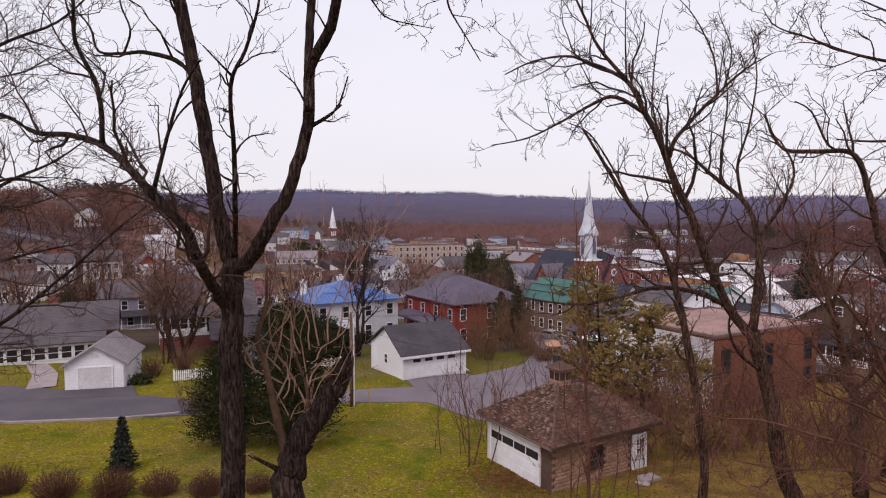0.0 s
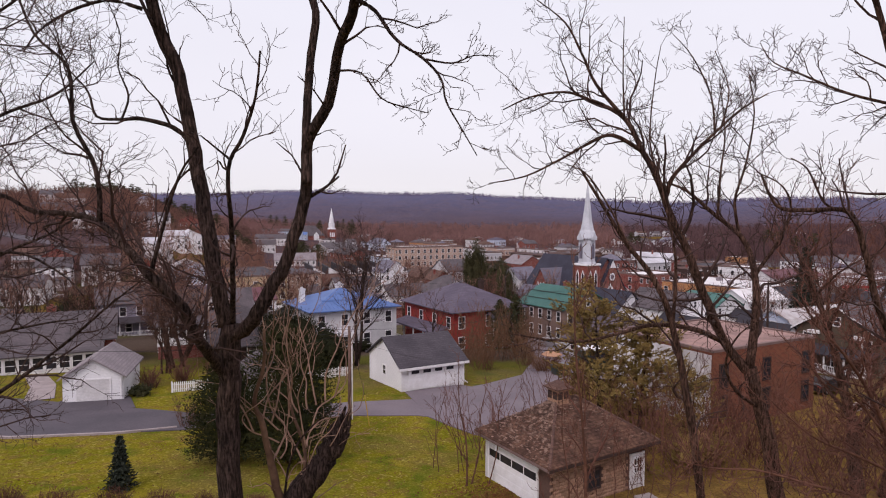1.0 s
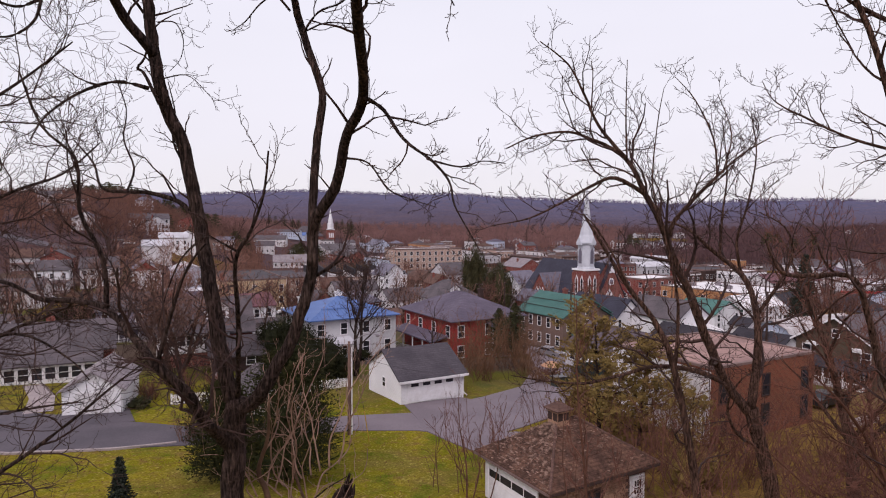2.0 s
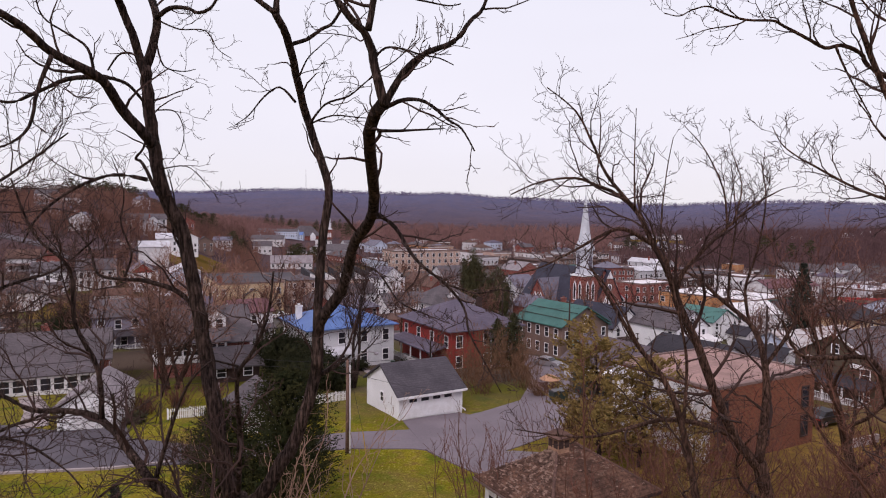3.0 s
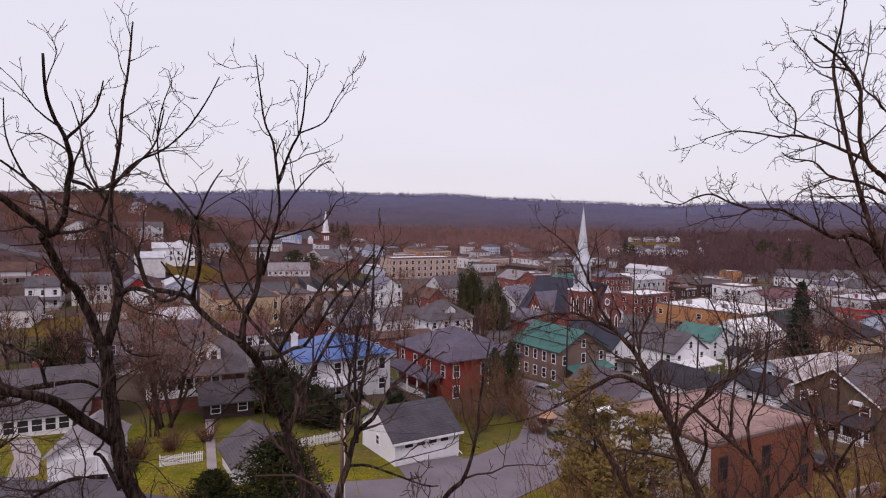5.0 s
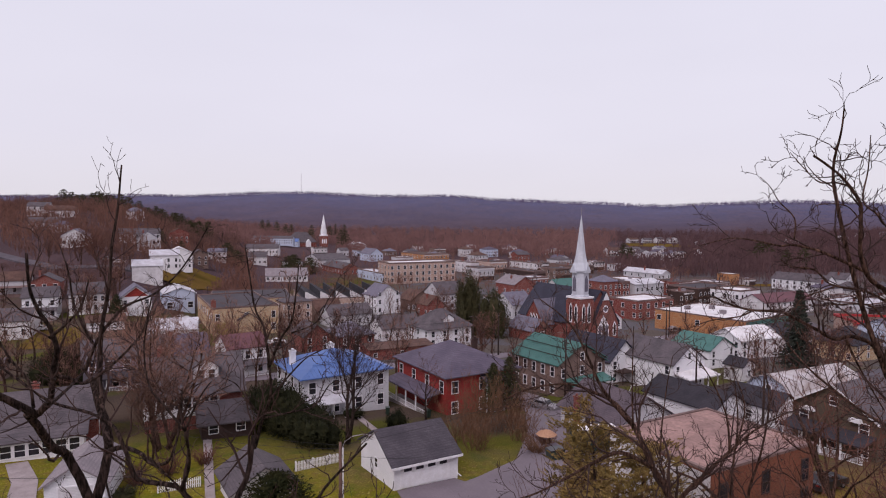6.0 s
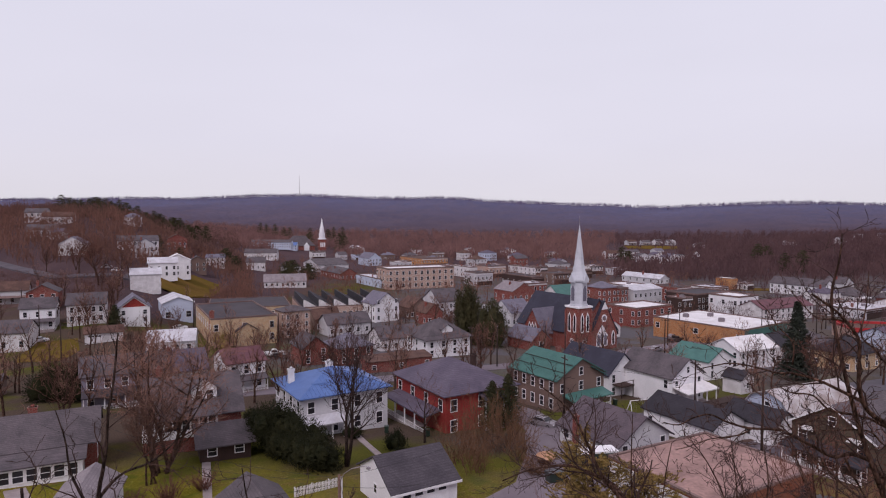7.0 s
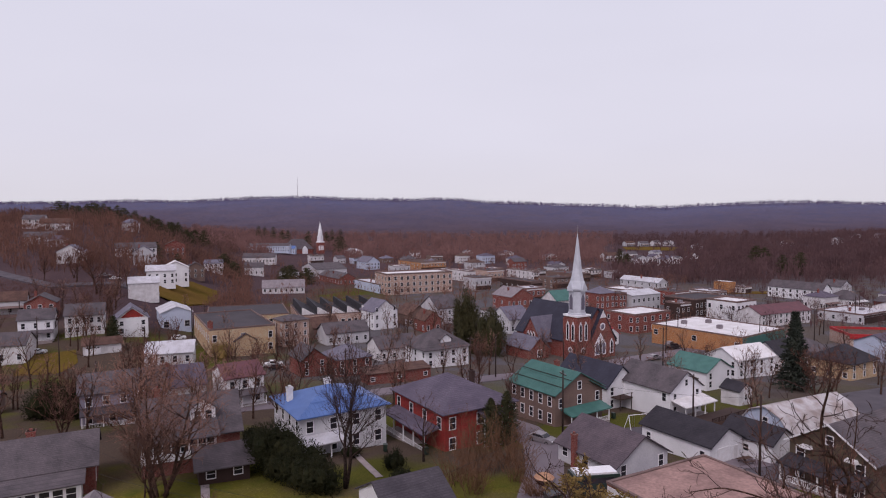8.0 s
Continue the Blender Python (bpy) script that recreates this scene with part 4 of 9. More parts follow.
part("side_panel", Geo().box(0.2, 25.8, -0.08, -0.004, 0.3, 3.8), GREENMETAL, h, "faded green metal cladding")
for x, y in ((9, 12), (16, 20), (8, 24)):
    part("roof_unit", Geo().box(x, x + 1.6, y, y + 1.4, 4.0, 5.1).box(x + 0.2, x + 1.4, y + 0.2, y + 1.2, 5.1, 5.25), STEEL, h)
h = house("garden_shed", "low white shed with a broad shingle gable roof", -22.3, 52.6, 36, 5.4, 5.6, 1.9, "gable", "v", 1.7, OFFWHITE, ASPHALTROOF, 0.5, category="shed", wins=(("F", 1, (0.9,), 0.8, 0.9),))
add_door(h, 5.4, 5.6, "F", 3.9, dh=1.8)
ribbon("path_3", [(-25.6, 55.0), (-28.6, 61.0), (-34.3, 72.5)], [0.9, 0.9, 1.0], CONCRETE, "pale concrete walk through the back yard", lift=0.09)

# ---- houses left of the lawn and along the street ----
h = house("bungalow", "low brick bungalow with a grey shingle roof and sunroom", -56.7, 63.0, 32, 12.3, 9.0, 3.3, "gable", "u", 2.7, BRICK, ASPHALTROOF, 0.45, wins=(("R", 2, (0.9,), 1.0, 1.3),))
part("sunroom_wall", Geo().box(-1.0, 11.0, -3.2, -0.01, -1.6, 2.3), TRIM, h)
part("sunroom_roof", Geo().prism([(-3.6, 2.32), (-0.01, 3.0), (-0.01, 3.16), (-3.6, 2.46)], -1.4, 11.4, "x"), ASPHALTROOF, h)
for k in range(9):
    add_window(h, 12.3, 9.0, "F", -0.2 + 1.28 * k, 0.75, 0.95, 1.3).matrix_basis = pose(-0.2 + 1.28 * k, -3.21, 0.75)
add_chimney(h, 5.5, 5.0, 4.5, 6.8, 0.9)
h = house("dormer_house", "brick house with a deep brown-grey roof and dormer", -44.6, 76.4, 30, 12.2, 11.0, 4.4, "gable", "u", 4.0, BRICK, ASPHALTROOF, 0.5, wins=(("R", 3, (0.8,), 0.9, 1.4), ("L", 2, (0.8,), 0.9, 1.4)))
part("dormer_wall", Geo().prism([(6.0, 5.6), (9.2, 5.6), (9.2, 7.4), (7.6, 8.7), (6.0, 7.4)], 1.4, 5.2), TRIM, h)
part("dormer_roof", Geo().prism([(5.6, 7.1), (7.6, 8.75), (9.6, 7.1), (9.6, 7.26), (7.6, 8.92), (5.6, 7.26)], 1.1, 5.2), ASPHALTROOF, h)
for s in (6.9, 8.3):
    add_window(h, 12.2, 11.0, "F", s, 5.9, 0.8, 1.2).matrix_basis = pose(s, 1.39, 5.9)
part("porch_wall", Geo().box(0.0, 9.0, -2.6, -0.01, -1.6, 2.2), BRICK, h)
part("porch_band", Geo().box(-0.1, 9.1, -2.7, -0.01, 2.2, 3.1), TRIM, h)
for k in range(8):
    add_window(h, 12.2, 11.0, "F", 0.8 + 1.06 * k, 3.2, 0.85, 1.35).matrix_basis = pose(0.8 + 1.06 * k, -2.5, 3.2)
part("porch_room", Geo().box(0.05, 8.95, -2.45, -0.01, 3.1, 4.72), OFFWHITE, h)
part("porch_roof", Geo().prism([(-3.1, 4.73), (1.9, 5.95), (1.9, 6.1), (-3.1, 4.88)], -0.4, 9.4, "x"), ASPHALTROOF, h)
add_chimney(h, 2.0, 7.5, 7.0, 9.4, 0.8)
h = house("carport", "low shingled carport beside the brick house", -35.0, 72.4, 30, 6.0, 5.2, 2.3, "gable", "u", 1.7, DARKWALL, ASPHALTROOF, 0.6, category="carport", wins=(("F", 2, (0.8,), 1.0, 1.1),))
h = house("lavender_house", "grey-lavender frame house with a long porch", -68.5, 98.3, 34, 13.2, 9.0, 5.9, "gable", "u", 2.4, LAVENDER, ASPHALTROOF, 0.4, wins=(("F", 5, (3.7,), 0.9, 1.5), ("F", 4, (0.8,), 0.9, 1.6)))
add_porch(h, 13.2, 9.0, "F", 0.2, 12.8, 2.3, 2.7, 5, BLACKROOF)
h = house("maroon_roof_house", "white house with a faded maroon metal roof", -50.4, 114.6, 40, 7.6, 9.0, 5.8, "gable", "u", 2.0, WHITE, PINKMETAL, 0.35, wins=(("F", 3, (3.6,), 0.85, 1.5), ("F", 2, (0.8,), 0.85, 1.6)))
add_porch(h, 7.6, 9.0, "F", 0.1, 7.5, 1.9, 2.6, 4, ASPHALTROOF)
h = house("yellow_hall", "pale yellow brick hall with a dark flat roof", -80.8, 172.2, 33, 19.0, 36.0, 8.0, "flat", "u", 0.5, YELLOW, BLACKROOF, category="building", wins=(("F", 3, (1.0, 4.6), 1.1, 1.9), ("L", 8, (4.6,), 1.2, 1.9)))
part("entrance_gable", Geo().prism([(7.0, -1.5), (13.0, -1.5), (13.0, 4.4), (10.0, 6.4), (7.0, 4.4)], -1.4, -0.01), YELLOW, h)
part("entrance_roof", Geo().prism([(6.6, 4.2), (10.0, 6.45), (13.4, 4.2), (13.4, 4.4), (10.0, 6.65), (6.6, 4.4)], -1.7, -0.01), BLACKROOF, h)
add_chimney(h, 0.6, 2.5, 5.0, 10.4, 1.3)
h = house("brick_row", "small red brick house with a grey roof", -45.2, 146.0, 36, 6.5, 9.5, 4.4, "gable", "v", 2.6, BRICK, ASPHALTROOF, 0.4, wins=(("F", 2, (0.7, 2.6), 0.8, 1.3),))
h = house("brick_row", "red brick house with a pale grey hip roof", -36.6, 147.0, 36, 9.2, 9.5, 4.4, "hip", "u", 3.0, BRICK, PALESLATE, 0.5, wins=(("F", 3, (0.7, 2.6), 0.8, 1.4), ("L", 2, (0.7,), 0.8, 1.4)))
h = house("long_brick_shed", "long low red brick shed", -27.5, 138.5, 30, 16.0, 5.0, 2.6, "shed", "u", 0.5, BRICK, BROWNROOF, 0.3, category="shed", wins=(("F", 3, (0.9,), 0.9, 0.9),))
h = house("hip_roof_house", "white house with a steep grey hip roof and dormer", -16.2, 160.5, 36, 13.5, 11.5, 5.0, "hip", "u", 4.6, WHITE, ASPHALTROOF, 0.8, wins=(("F", 4, (0.8, 3.0), 0.9, 1.4), ("L", 3, (0.8, 3.0), 0.9, 1.4)))
part("dormer_wall", Geo().prism([(5.4, 6.0), (8.6, 6.0), (8.6, 7.4), (7.0, 8.5), (5.4, 7.4)], 1.2, 5.0), TRIM, h)
part("dormer_roof", Geo().prism([(5.0, 7.2), (7.0, 8.6), (9.0, 7.2), (9.0, 7.35), (7.0, 8.75), (5.0, 7.35)], 0.9, 5.0), ASPHALTROOF, h)
h = house("grey_cottage", "white-gabled cottage with a grey roof", -30.5, 171.0, 34, 12.5, 9.0, 3.6, "gable", "u", 2.8, OFFWHITE, ASPHALTROOF, 0.4, wins=(("F", 4, (0.8,), 0.9, 1.3), ("L", 2, (0.8,), 0.9, 1.3)))
h = house("long_grey_house", "long grey-green house with a shingle roof", -52.7, 196.6, 34, 15.0, 9.5, 4.0, "gable", "u", 2.8, GREYWALL, ASPHALTROOF, 0.4, wins=(("F", 5, (1.0,), 0.9, 1.4),))
h = house("tan_house", "tall tan house of three storeys", -66.0, 192.5, 40, 9.0, 8.0, 8.4, "hip", "u", 1.6, BEIGE, ASPHALTROOF, 0.5, wins=(("F", 3, (0.8, 3.4, 6.0), 0.8, 1.4), ("L", 2, (0.8, 3.4, 6.0), 0.8, 1.4)))
h = house("brown_house", "brown-roofed house with a gable", -60.5, 208.5, 36, 9.5, 9.0, 4.2, "gable", "u", 3.0, TANWALL, BROWNROOF, 0.4, wins=(("F", 3, (0.8,), 0.9, 1.4),))
h = house("white_gable_house", "tall white house with a steep gable", -43.5, 230.9, 40, 10.5, 11.0, 7.0, "gable", "v", 4.0, WHITE, PALESLATE, 0.4, wins=(("F", 2, (0.9, 4.0, 7.0), 0.9, 1.5), ("L", 3, (0.9, 4.0), 0.9, 1.5)))
# mill with a saw-tooth roof
h = house("saw_tooth_mill", "long pale mill with a saw-tooth roof", -72.0, 229.0, 24, 36.0, 34.0, 5.6, "flat", "u", 0.4, BEIGE, BLACKROOF, category="mill", wins=(("F", 14, (1.2,), 1.3, 2.4),))
for k in range(6):
    x = 1.0 + 5.8 * k
    part("saw_tooth", Geo().prism([(x, 5.7), (x + 5.4, 5.7), (x + 0.6, 8.6), (x, 8.6)], 0.4, 33.6), DARKROOF, h)
    part("saw_tooth_gable", Geo().prism([(x, 5.7), (x + 5.4, 5.7), (x + 0.6, 8.55), (x, 8.55)], 0.1, 0.38), OFFWHITE, h)
h = house("dark_roof_works", "low works with a broad dark flat roof", -104.0, 219.0, 24, 30.0, 30.0, 5.0, "flat", "u", 0.4, YELLOW, BLACKROOF, category="building", wins=(("F", 6, (1.6,), 1.4, 1.8),))

# houses at the foot of the western hill
h = house("white_porch_house", "white two-storey house with a front porch", -138.0, 170.0, 30, 9.0, 9.0, 6.6, "gable", "u", 2.6, WHITE, ASPHALTROOF, 0.4, wins=(("F", 3, (4.0,), 0.9, 1.5), ("F", 2, (0.8,), 0.9, 1.5)))
add_porch(h, 9.0, 9.0, "F", 0.2, 8.8, 2.0, 2.7, 4, ASPHALTROOF)
h = house("row_house", "grey row house with a dormered roof", -128.5, 177.0, 30, 10.5, 9.0, 6.0, "gable", "u", 3.0, OFFWHITE, ASPHALTROOF, 0.4, wins=(("F", 5, (3.6, 0.9), 0.9, 1.5),))
h = house("red_gable_house", "white house with a red-boarded gable", -113.6, 179.5, 34, 8.8, 11.0, 5.4, "gable", "v", 3.4, WHITE, PALESLATE, 0.6, wins=(("F", 2, (0.9, 3.2), 1.0, 1.3),))
part("gable_board", Geo().prism([(1.0, 5.6), (7.8, 5.6), (4.4, 8.3)], -0.06, -0.005), REDPAINT, h)
h = house("blue_grey_warehouse", "blue-grey metal warehouse with a pale roof", -111.2, 200.5, 34, 10.0, 16.0, 5.4, "gable", "v", 2.0, PALEBLUE, TINROOF, 0.4, category="warehouse", wins=(("F", 2, (0.4,), 1.6, 2.0),))
h = house("small_white_garage", "small white garage with two doors", -111.7, 161.0, 34, 9.5, 5.5, 2.6, "gable", "u", 1.4, OFFWHITE, BROWNROOF, 0.4, category="garage")
add_garage_door(h, 9.5, 5.5, "F", 2.4, 3.6, 2.0, 4)
h = house("white_hill_house", "white hill house above a grassy bank", -152.0, 262.0, 30, 12.0, 10.0, 6.6, "gable", "u", 2.2, WHITE, TINROOF, 0.4, wins=(("F", 4, (0.9, 3.6), 0.9, 1.5),))
h = house("white_hill_house", "tall white hill house with a bright roof", -160.0, 290.0, 30, 12.0, 10.0, 8.0, "gable", "v", 3.0, WHITE, WHITEROOF, 0.4, wins=(("F", 3, (0.9, 3.6), 0.9, 1.5),))
h = house("white_barn", "white barn with small windows", -140.5, 229.5, 30, 11.0, 10.0, 6.2, "gable", "u", 2.2, OFFWHITE, TINROOF, 0.3, category="barn", wins=(("R", 2, (1.5, 4.0), 0.9, 0.9),))

# ---- the brick church ----
def church():
    c = thing("brick_church", "red brick church with a tall silver spire", "church", pose(25.1, 174.9, -9.2, 0, 0, 37))
    t = part("tower", Geo().box(0, 5.0, 0, 5.0, -2, 13.0), BRICK, c)
    part("cornice", Geo().box(-0.3, 5.3, -0.3, 5.3, 13.0, 13.5), TRIM, t)
    part("belfry", Geo().lathe([(2.75, 13.5), (2.7, 13.9), (2.5, 14.0), (2.5, 20.2), (2.95, 20.6), (2.95, 20.9)], 8, 2.5, 2.5, math.pi / 8), SPIRE, t)
    part("spire", Geo().lathe([(3.1, 20.9), (2.0, 23.2), (1.5, 25.5), (0.08, 36.6)], 8, 2.5, 2.5, math.pi / 8), SPIRE, t)
    part("finial", Geo().tube([(2.5, 2.5, 36.4), (2.5, 2.5, 39.0)], [0.09, 0.05], 6).box(2.1, 2.9, 2.45, 2.55, 38.1, 38.25), STEEL, t)
    for k in range(4):
        a = k * 90
        m = Matrix.Translation((2.5, 2.5, 0)) @ pose(0, 0, 0, 0, 0, a)
        part("gablet", Geo().prism([(-1.1, 20.3), (1.1, 20.3), (0, 22.8)], -2.95, -2.2), SPIRE, t, at=m)
        part("louvre", Geo().prism([(-0.6, 15.0), (0.6, 15.0), (0.6, 18.4), (0, 19.6), (-0.6, 18.4)], -2.4, -2.2), PALESLATE, t, at=m)
        for s in (-1.05, 1.05):
            w = part("window", Geo().prism([(s - 0.6, 6.0), (s + 0.6, 6.0), (s + 0.6, 10.4), (s, 11.7), (s - 0.6, 10.4)], -2.6, -2.495), TRIM, t, at=m)
            part("pane", Geo().prism([(s - 0.34, 6.3), (s + 0.34, 6.3), (s + 0.34, 10.3), (s, 11.1), (s - 0.34, 10.3)], -2.64, -2.61), PANE, w)
        w = part("round_window", Geo().lathe([(0.85, 0.0), (0.85, 0.12)], 16), TRIM, t, at=m @ pose(0, -2.5, 3.4, 90))
        part("pane", Geo().lathe([(0.5, 0.125), (0.5, 0.15)], 14), PALESLATE, w)
        for s in (-2.4, 2.4):
            part("buttress", Geo().box(s - 0.32, s + 0.32, -2.8, -2.45, -2, 12.4), BRICK, t, at=m)
    gw, gr = gable_body(15.5, 27.0, 5.6, 9.2, "v", over=0.5, low=-2)
    nave = part("nave", gw, BRICK, c, at=pose(1.4, 1.2, 0))
    part("nave_roof", gr, DARKSLATE, nave)
    fg, fr = gable_body(11.0, 2.2, 5.0, 9.4, "v", over=0.35, low=-2)
    front = part("front_gable", fg, BRICK, c, at=pose(5.1, 0.3, 0))
    part("front_roof", fr, DARKSLATE, front)
    w = part("great_window", Geo().prism([(2.4, 1.2), (7.0, 1.2), (7.0, 4.4), (4.7, 7.6), (2.4, 4.4)], -0.12, -0.005), TRIM, front)
    for k in range(3):
        x = 2.75 + 1.38 * k
        part("pane", Geo().prism([(x, 1.5), (x + 1.1, 1.5), (x + 1.1, 4.2), (x + 0.55, 5.6 if k == 1 else 4.9), (x, 4.2)], -0.15, -0.125), PALESLATE, w)
    w = part("round_window", Geo().lathe([(1.1, 0.0), (1.1, 0.12)], 16), TRIM, front, at=pose(5.5, -0.01, 9.4, 90))
    part("pane", Geo().lathe([(0.7, 0.125), (0.7, 0.15)], 14), PALESLATE, w)
    part("gable_truss", Geo().prism([(4.0, 12.0), (7.0, 12.0), (5.5, 14.4)], -0.25, -0.15), TRIM, front)
    for s in (9.4,):
        w = part("window", Geo().prism([(s - 0.7, 1.2), (s + 0.7, 1.2), (s + 0.7, 4.4), (s, 5.6), (s - 0.7, 4.4)], -0.12, -0.005), TRIM, front)
        part("pane", Geo().prism([(s - 0.4, 1.5), (s + 0.4, 1.5), (s + 0.4, 4.3), (s, 5.1), (s - 0.4, 4.3)], -0.15, -0.125), PANE, w)
    tg, tr = gable_body(9.0, 9.0, 4.6, 6.6, "u", over=0.4, low=-2)
    tran = part("transept", tg, BRICK, c, at=pose(-2.6, 12.0, 0))
    part("transept_roof", tr, PALESLATE, tran)
    for s in (3.2, 4.5, 5.8):
        w = part("window", Geo().prism([(s - 0.5, 4.2), (s + 0.5, 4.2), (s + 0.5, 6.2), (s, 7.2), (s - 0.5, 6.2)], -0.12, -0.005), TRIM, tran, at=wall_start("L", 9, 9))
        part("pane", Geo().prism([(s - 0.3, 4.5), (s + 0.3, 4.5), (s + 0.3, 6.1), (s, 6.8), (s - 0.3, 6.1)], -0.15, -0.125), PANE, w)
    lg, lr = gable_body(7.0, 11.0, 3.4, 3.0, "v", over=0.4, low=-2)
    hall = part("vestry", lg, BRICK, c, at=pose(-9.4, 9.0, 0))
    part("vestry_roof", lr, PALESLATE, hall)
    w = part("window", Geo().box(2.6, 4.4, -0.12, -0.005, 0.8, 3.0), TRIM, hall)
    part("pane", Geo().box(2.85, 4.15, -0.15, -0.125, 1.05, 2.75), PANE, w)


church()

# the far church with a white steeple
c = thing("far_church", "small brick church with a white steeple", "church", pose(-224.5, 790.0, -11.5, 0, 0, 30))
part("tower", Geo().box(0, 9, 0, 9, -3, 14), BRICK, c)
part("steeple", Geo().lathe([(5.6, 14), (5.6, 15.4), (4.0, 15.6), (4.0, 22), (4.7, 22.4), (3.1, 22.7), (2.9, 27), (0.1, 42)], 8, 4.5, 4.5, math.pi / 8), WHITE, c)
for k in range(3):
    part("window", Geo().prism([(1.2 + 2.4 * k, 4), (2.8 + 2.4 * k, 4), (2.8 + 2.4 * k, 9), (2.0 + 2.4 * k, 10.5), (1.2 + 2.4 * k, 9)], -0.15, -0.005), TRIM, c)
part("nave", Geo().box(-42, -6, 2, 22, -3, 5.5), BRICK, c)
part("nave_roof", hip_roof(36, 20, 5.52, 13.5, 0.8, 0.4), ASPHALTROOF, c, at=pose(-42, 2, 0))
part("porch", Geo().prism([(-20, -3), (-14, -3), (-14, 6), (-17, 10), (-20, 6)], -3, 1.98), WHITE, c)

# ---- downtown blocks beyond the church ----
def block_house(rng, x, y, a, w, d, hgt, style, group, rm=None, ridge=None, rh=None, porch=True):
    walls = {"brick": (BRICK, "red brick"), "white": (OFFWHITE, "white painted"), "beige": (BEIGE, "beige brick"), "grey": (GREYWALL, "pale grey"), "blue": (PALEBLUE, "pale blue"), "brown": (BROWNBRICK, "brown brick"), "dark": (DARKWALL, "dark brown"), "tan": (TANWALL, "tan sided"), "orange": (ORANGEWALL, "orange brick"), "cream": (YELLOW, "cream brick")}
    roofs = {"flat": ("flat", "flat roof"), "gable": ("gable", "shingle gable roof"), "hip": ("hip", "hip roof")}
    kind, roof = style
    wall, wname = walls[kind]
    floors = [0.9 + 2.9 * k for k in range(max(1, int(hgt / 3.0)))]
    rm = (rm or rng.choice((WHITEROOF, BLACKROOF, TINROOF, ASPHALTROOF, PALESLATE))) if roof == "flat" else rm or rng.choice((ASPHALTROOF, ASPHALTROOF, PALESLATE, BROWNROOF, ASPHALTROOF, SLATE))
    n = max(2, int(w / 2.8))
    hse = house("town_building" if roof == "flat" else "town_house", wname + (" town building with a flat roof" if roof == "flat" else " town house under a " + roofs[roof][1]), x, y, a, w, d, hgt, roof, (ridge or rng.choice("uv")) if roof == "gable" else "u", 0.6 if roof == "flat" else rh or rng.uniform(2.0, 3.2), wall, rm, wins=(("F", n, floors, 1.0, 1.6), ("L", max(2, int(d / 4.5)), floors, 1.0, 1.6)), category="building" if roof == "flat" else "house", group=group)
    if roof == "flat":
        part("cornice", Geo().box(-0.25, w + 0.05, -0.28, -0.005, hgt - 0.75, hgt - 0.2), rng.choice((DARKWALL, OFFWHITE, COPING)), hse)
        part("shop_front", Geo().box(0.3, w - 0.3, -0.16, -0.005, 0.1, 2.6), DARKWALL, hse)
        part("roof_unit", Geo().box(w * 0.55, w * 0.55 + 1.8, d * 0.4, d * 0.4 + 1.4, hgt - 0.1, hgt + 1.1), STEEL, hse)
    elif porch:
        part("porch", Geo().box(0.4, w - 0.4, -2.1, -0.01, -1.5, 0.3).prism([(-2.3, 2.5), (-0.01, 3.0), (-0.01, 3.12), (-2.3, 2.62)], 0.2, w - 0.2, "x").box(0.45, 0.6, -2.1, -1.95, 0.3, 2.55).box(w - 0.6, w - 0.45, -2.1, -1.95, 0.3, 2.55).box(w / 2 - 0.07, w / 2 + 0.07, -2.1, -1.95, 0.3, 2.55), rng.choice((OFFWHITE, COPING, TANWALL)), hse)
    if rng.random() < 0.5:
        add_chimney(hse, w * 0.3, d * 0.5, hgt, hgt + (1.6 if roof == "flat" else 3.6), 0.7)
    return hse


rng_t = random.Random(77)
# explicit landmarks
house("red_store", "red brick store with a white sign band", 53.5, 228.0, 36, 20.0, 14.0, 6.8, "flat", "u", 0.6, BRICK, WHITEROOF, category="building", wins=(("F", 5, (1.0, 4.2), 1.3, 1.7), ("L", 3, (1.0, 4.2), 1.2, 1.6)))
house("grey_metal_hall", "pale grey metal hall with a white end wall", 64.8, 281.7, 35, 19.0, 14.0, 8.2, "gable", "u", 1.6, GREYWALL, TINROOF, category="building", wins=(("F", 6, (1.0, 5.0), 1.2, 1.6),))
house("beige_block", "long beige masonry block of three storeys", -58.0, 346.0, 30, 42.0, 20.0, 11.5, "flat", "u", 0.9, BEIGE, WHITEROOF, category="building", wins=(("F", 11, (1.2, 4.8, 8.4), 1.4, 2.0), ("L", 4, (1.2, 4.8, 8.4), 1.4, 2.0)))
house("brown_store_row", "dark brick store row with tall windows", 89.5, 272.0, 36, 24.0, 16.0, 7.5, "flat", "u", 0.6, DARKWALL, BLACKROOF, category="building", wins=(("F", 8, (4.2, 1.0), 1.2, 1.8),))
house("white_store", "white painted store with a cornice", 103.0, 262.0, 36, 14.0, 14.0, 7.6, "flat", "u", 0.7, WHITE, WHITEROOF, category="building", wins=(("F", 5, (4.4, 1.0), 1.2, 1.8), ("L", 3, (4.4,), 1.2, 1.8)))
house("maroon_long_house", "long grey house under a maroon roof", 106.0, 246.0, 30, 30.0, 11.0, 5.0, "gable", "u", 2.8, OFFWHITE, PINKMETAL, category="building", wins=(("F", 9, (1.0, 3.2), 1.0, 1.4),))
house("white_church_hall", "white hall with a grey gable roof", 172.0, 329.0, 35, 9.0, 29.0, 5.6, "gable", "v", 3.4, WHITE, ASPHALTROOF, category="building", wins=(("F", 2, (1.0, 3.4), 1.1, 1.4), ("L", 8, (1.0, 3.4), 1.1, 1.4)))
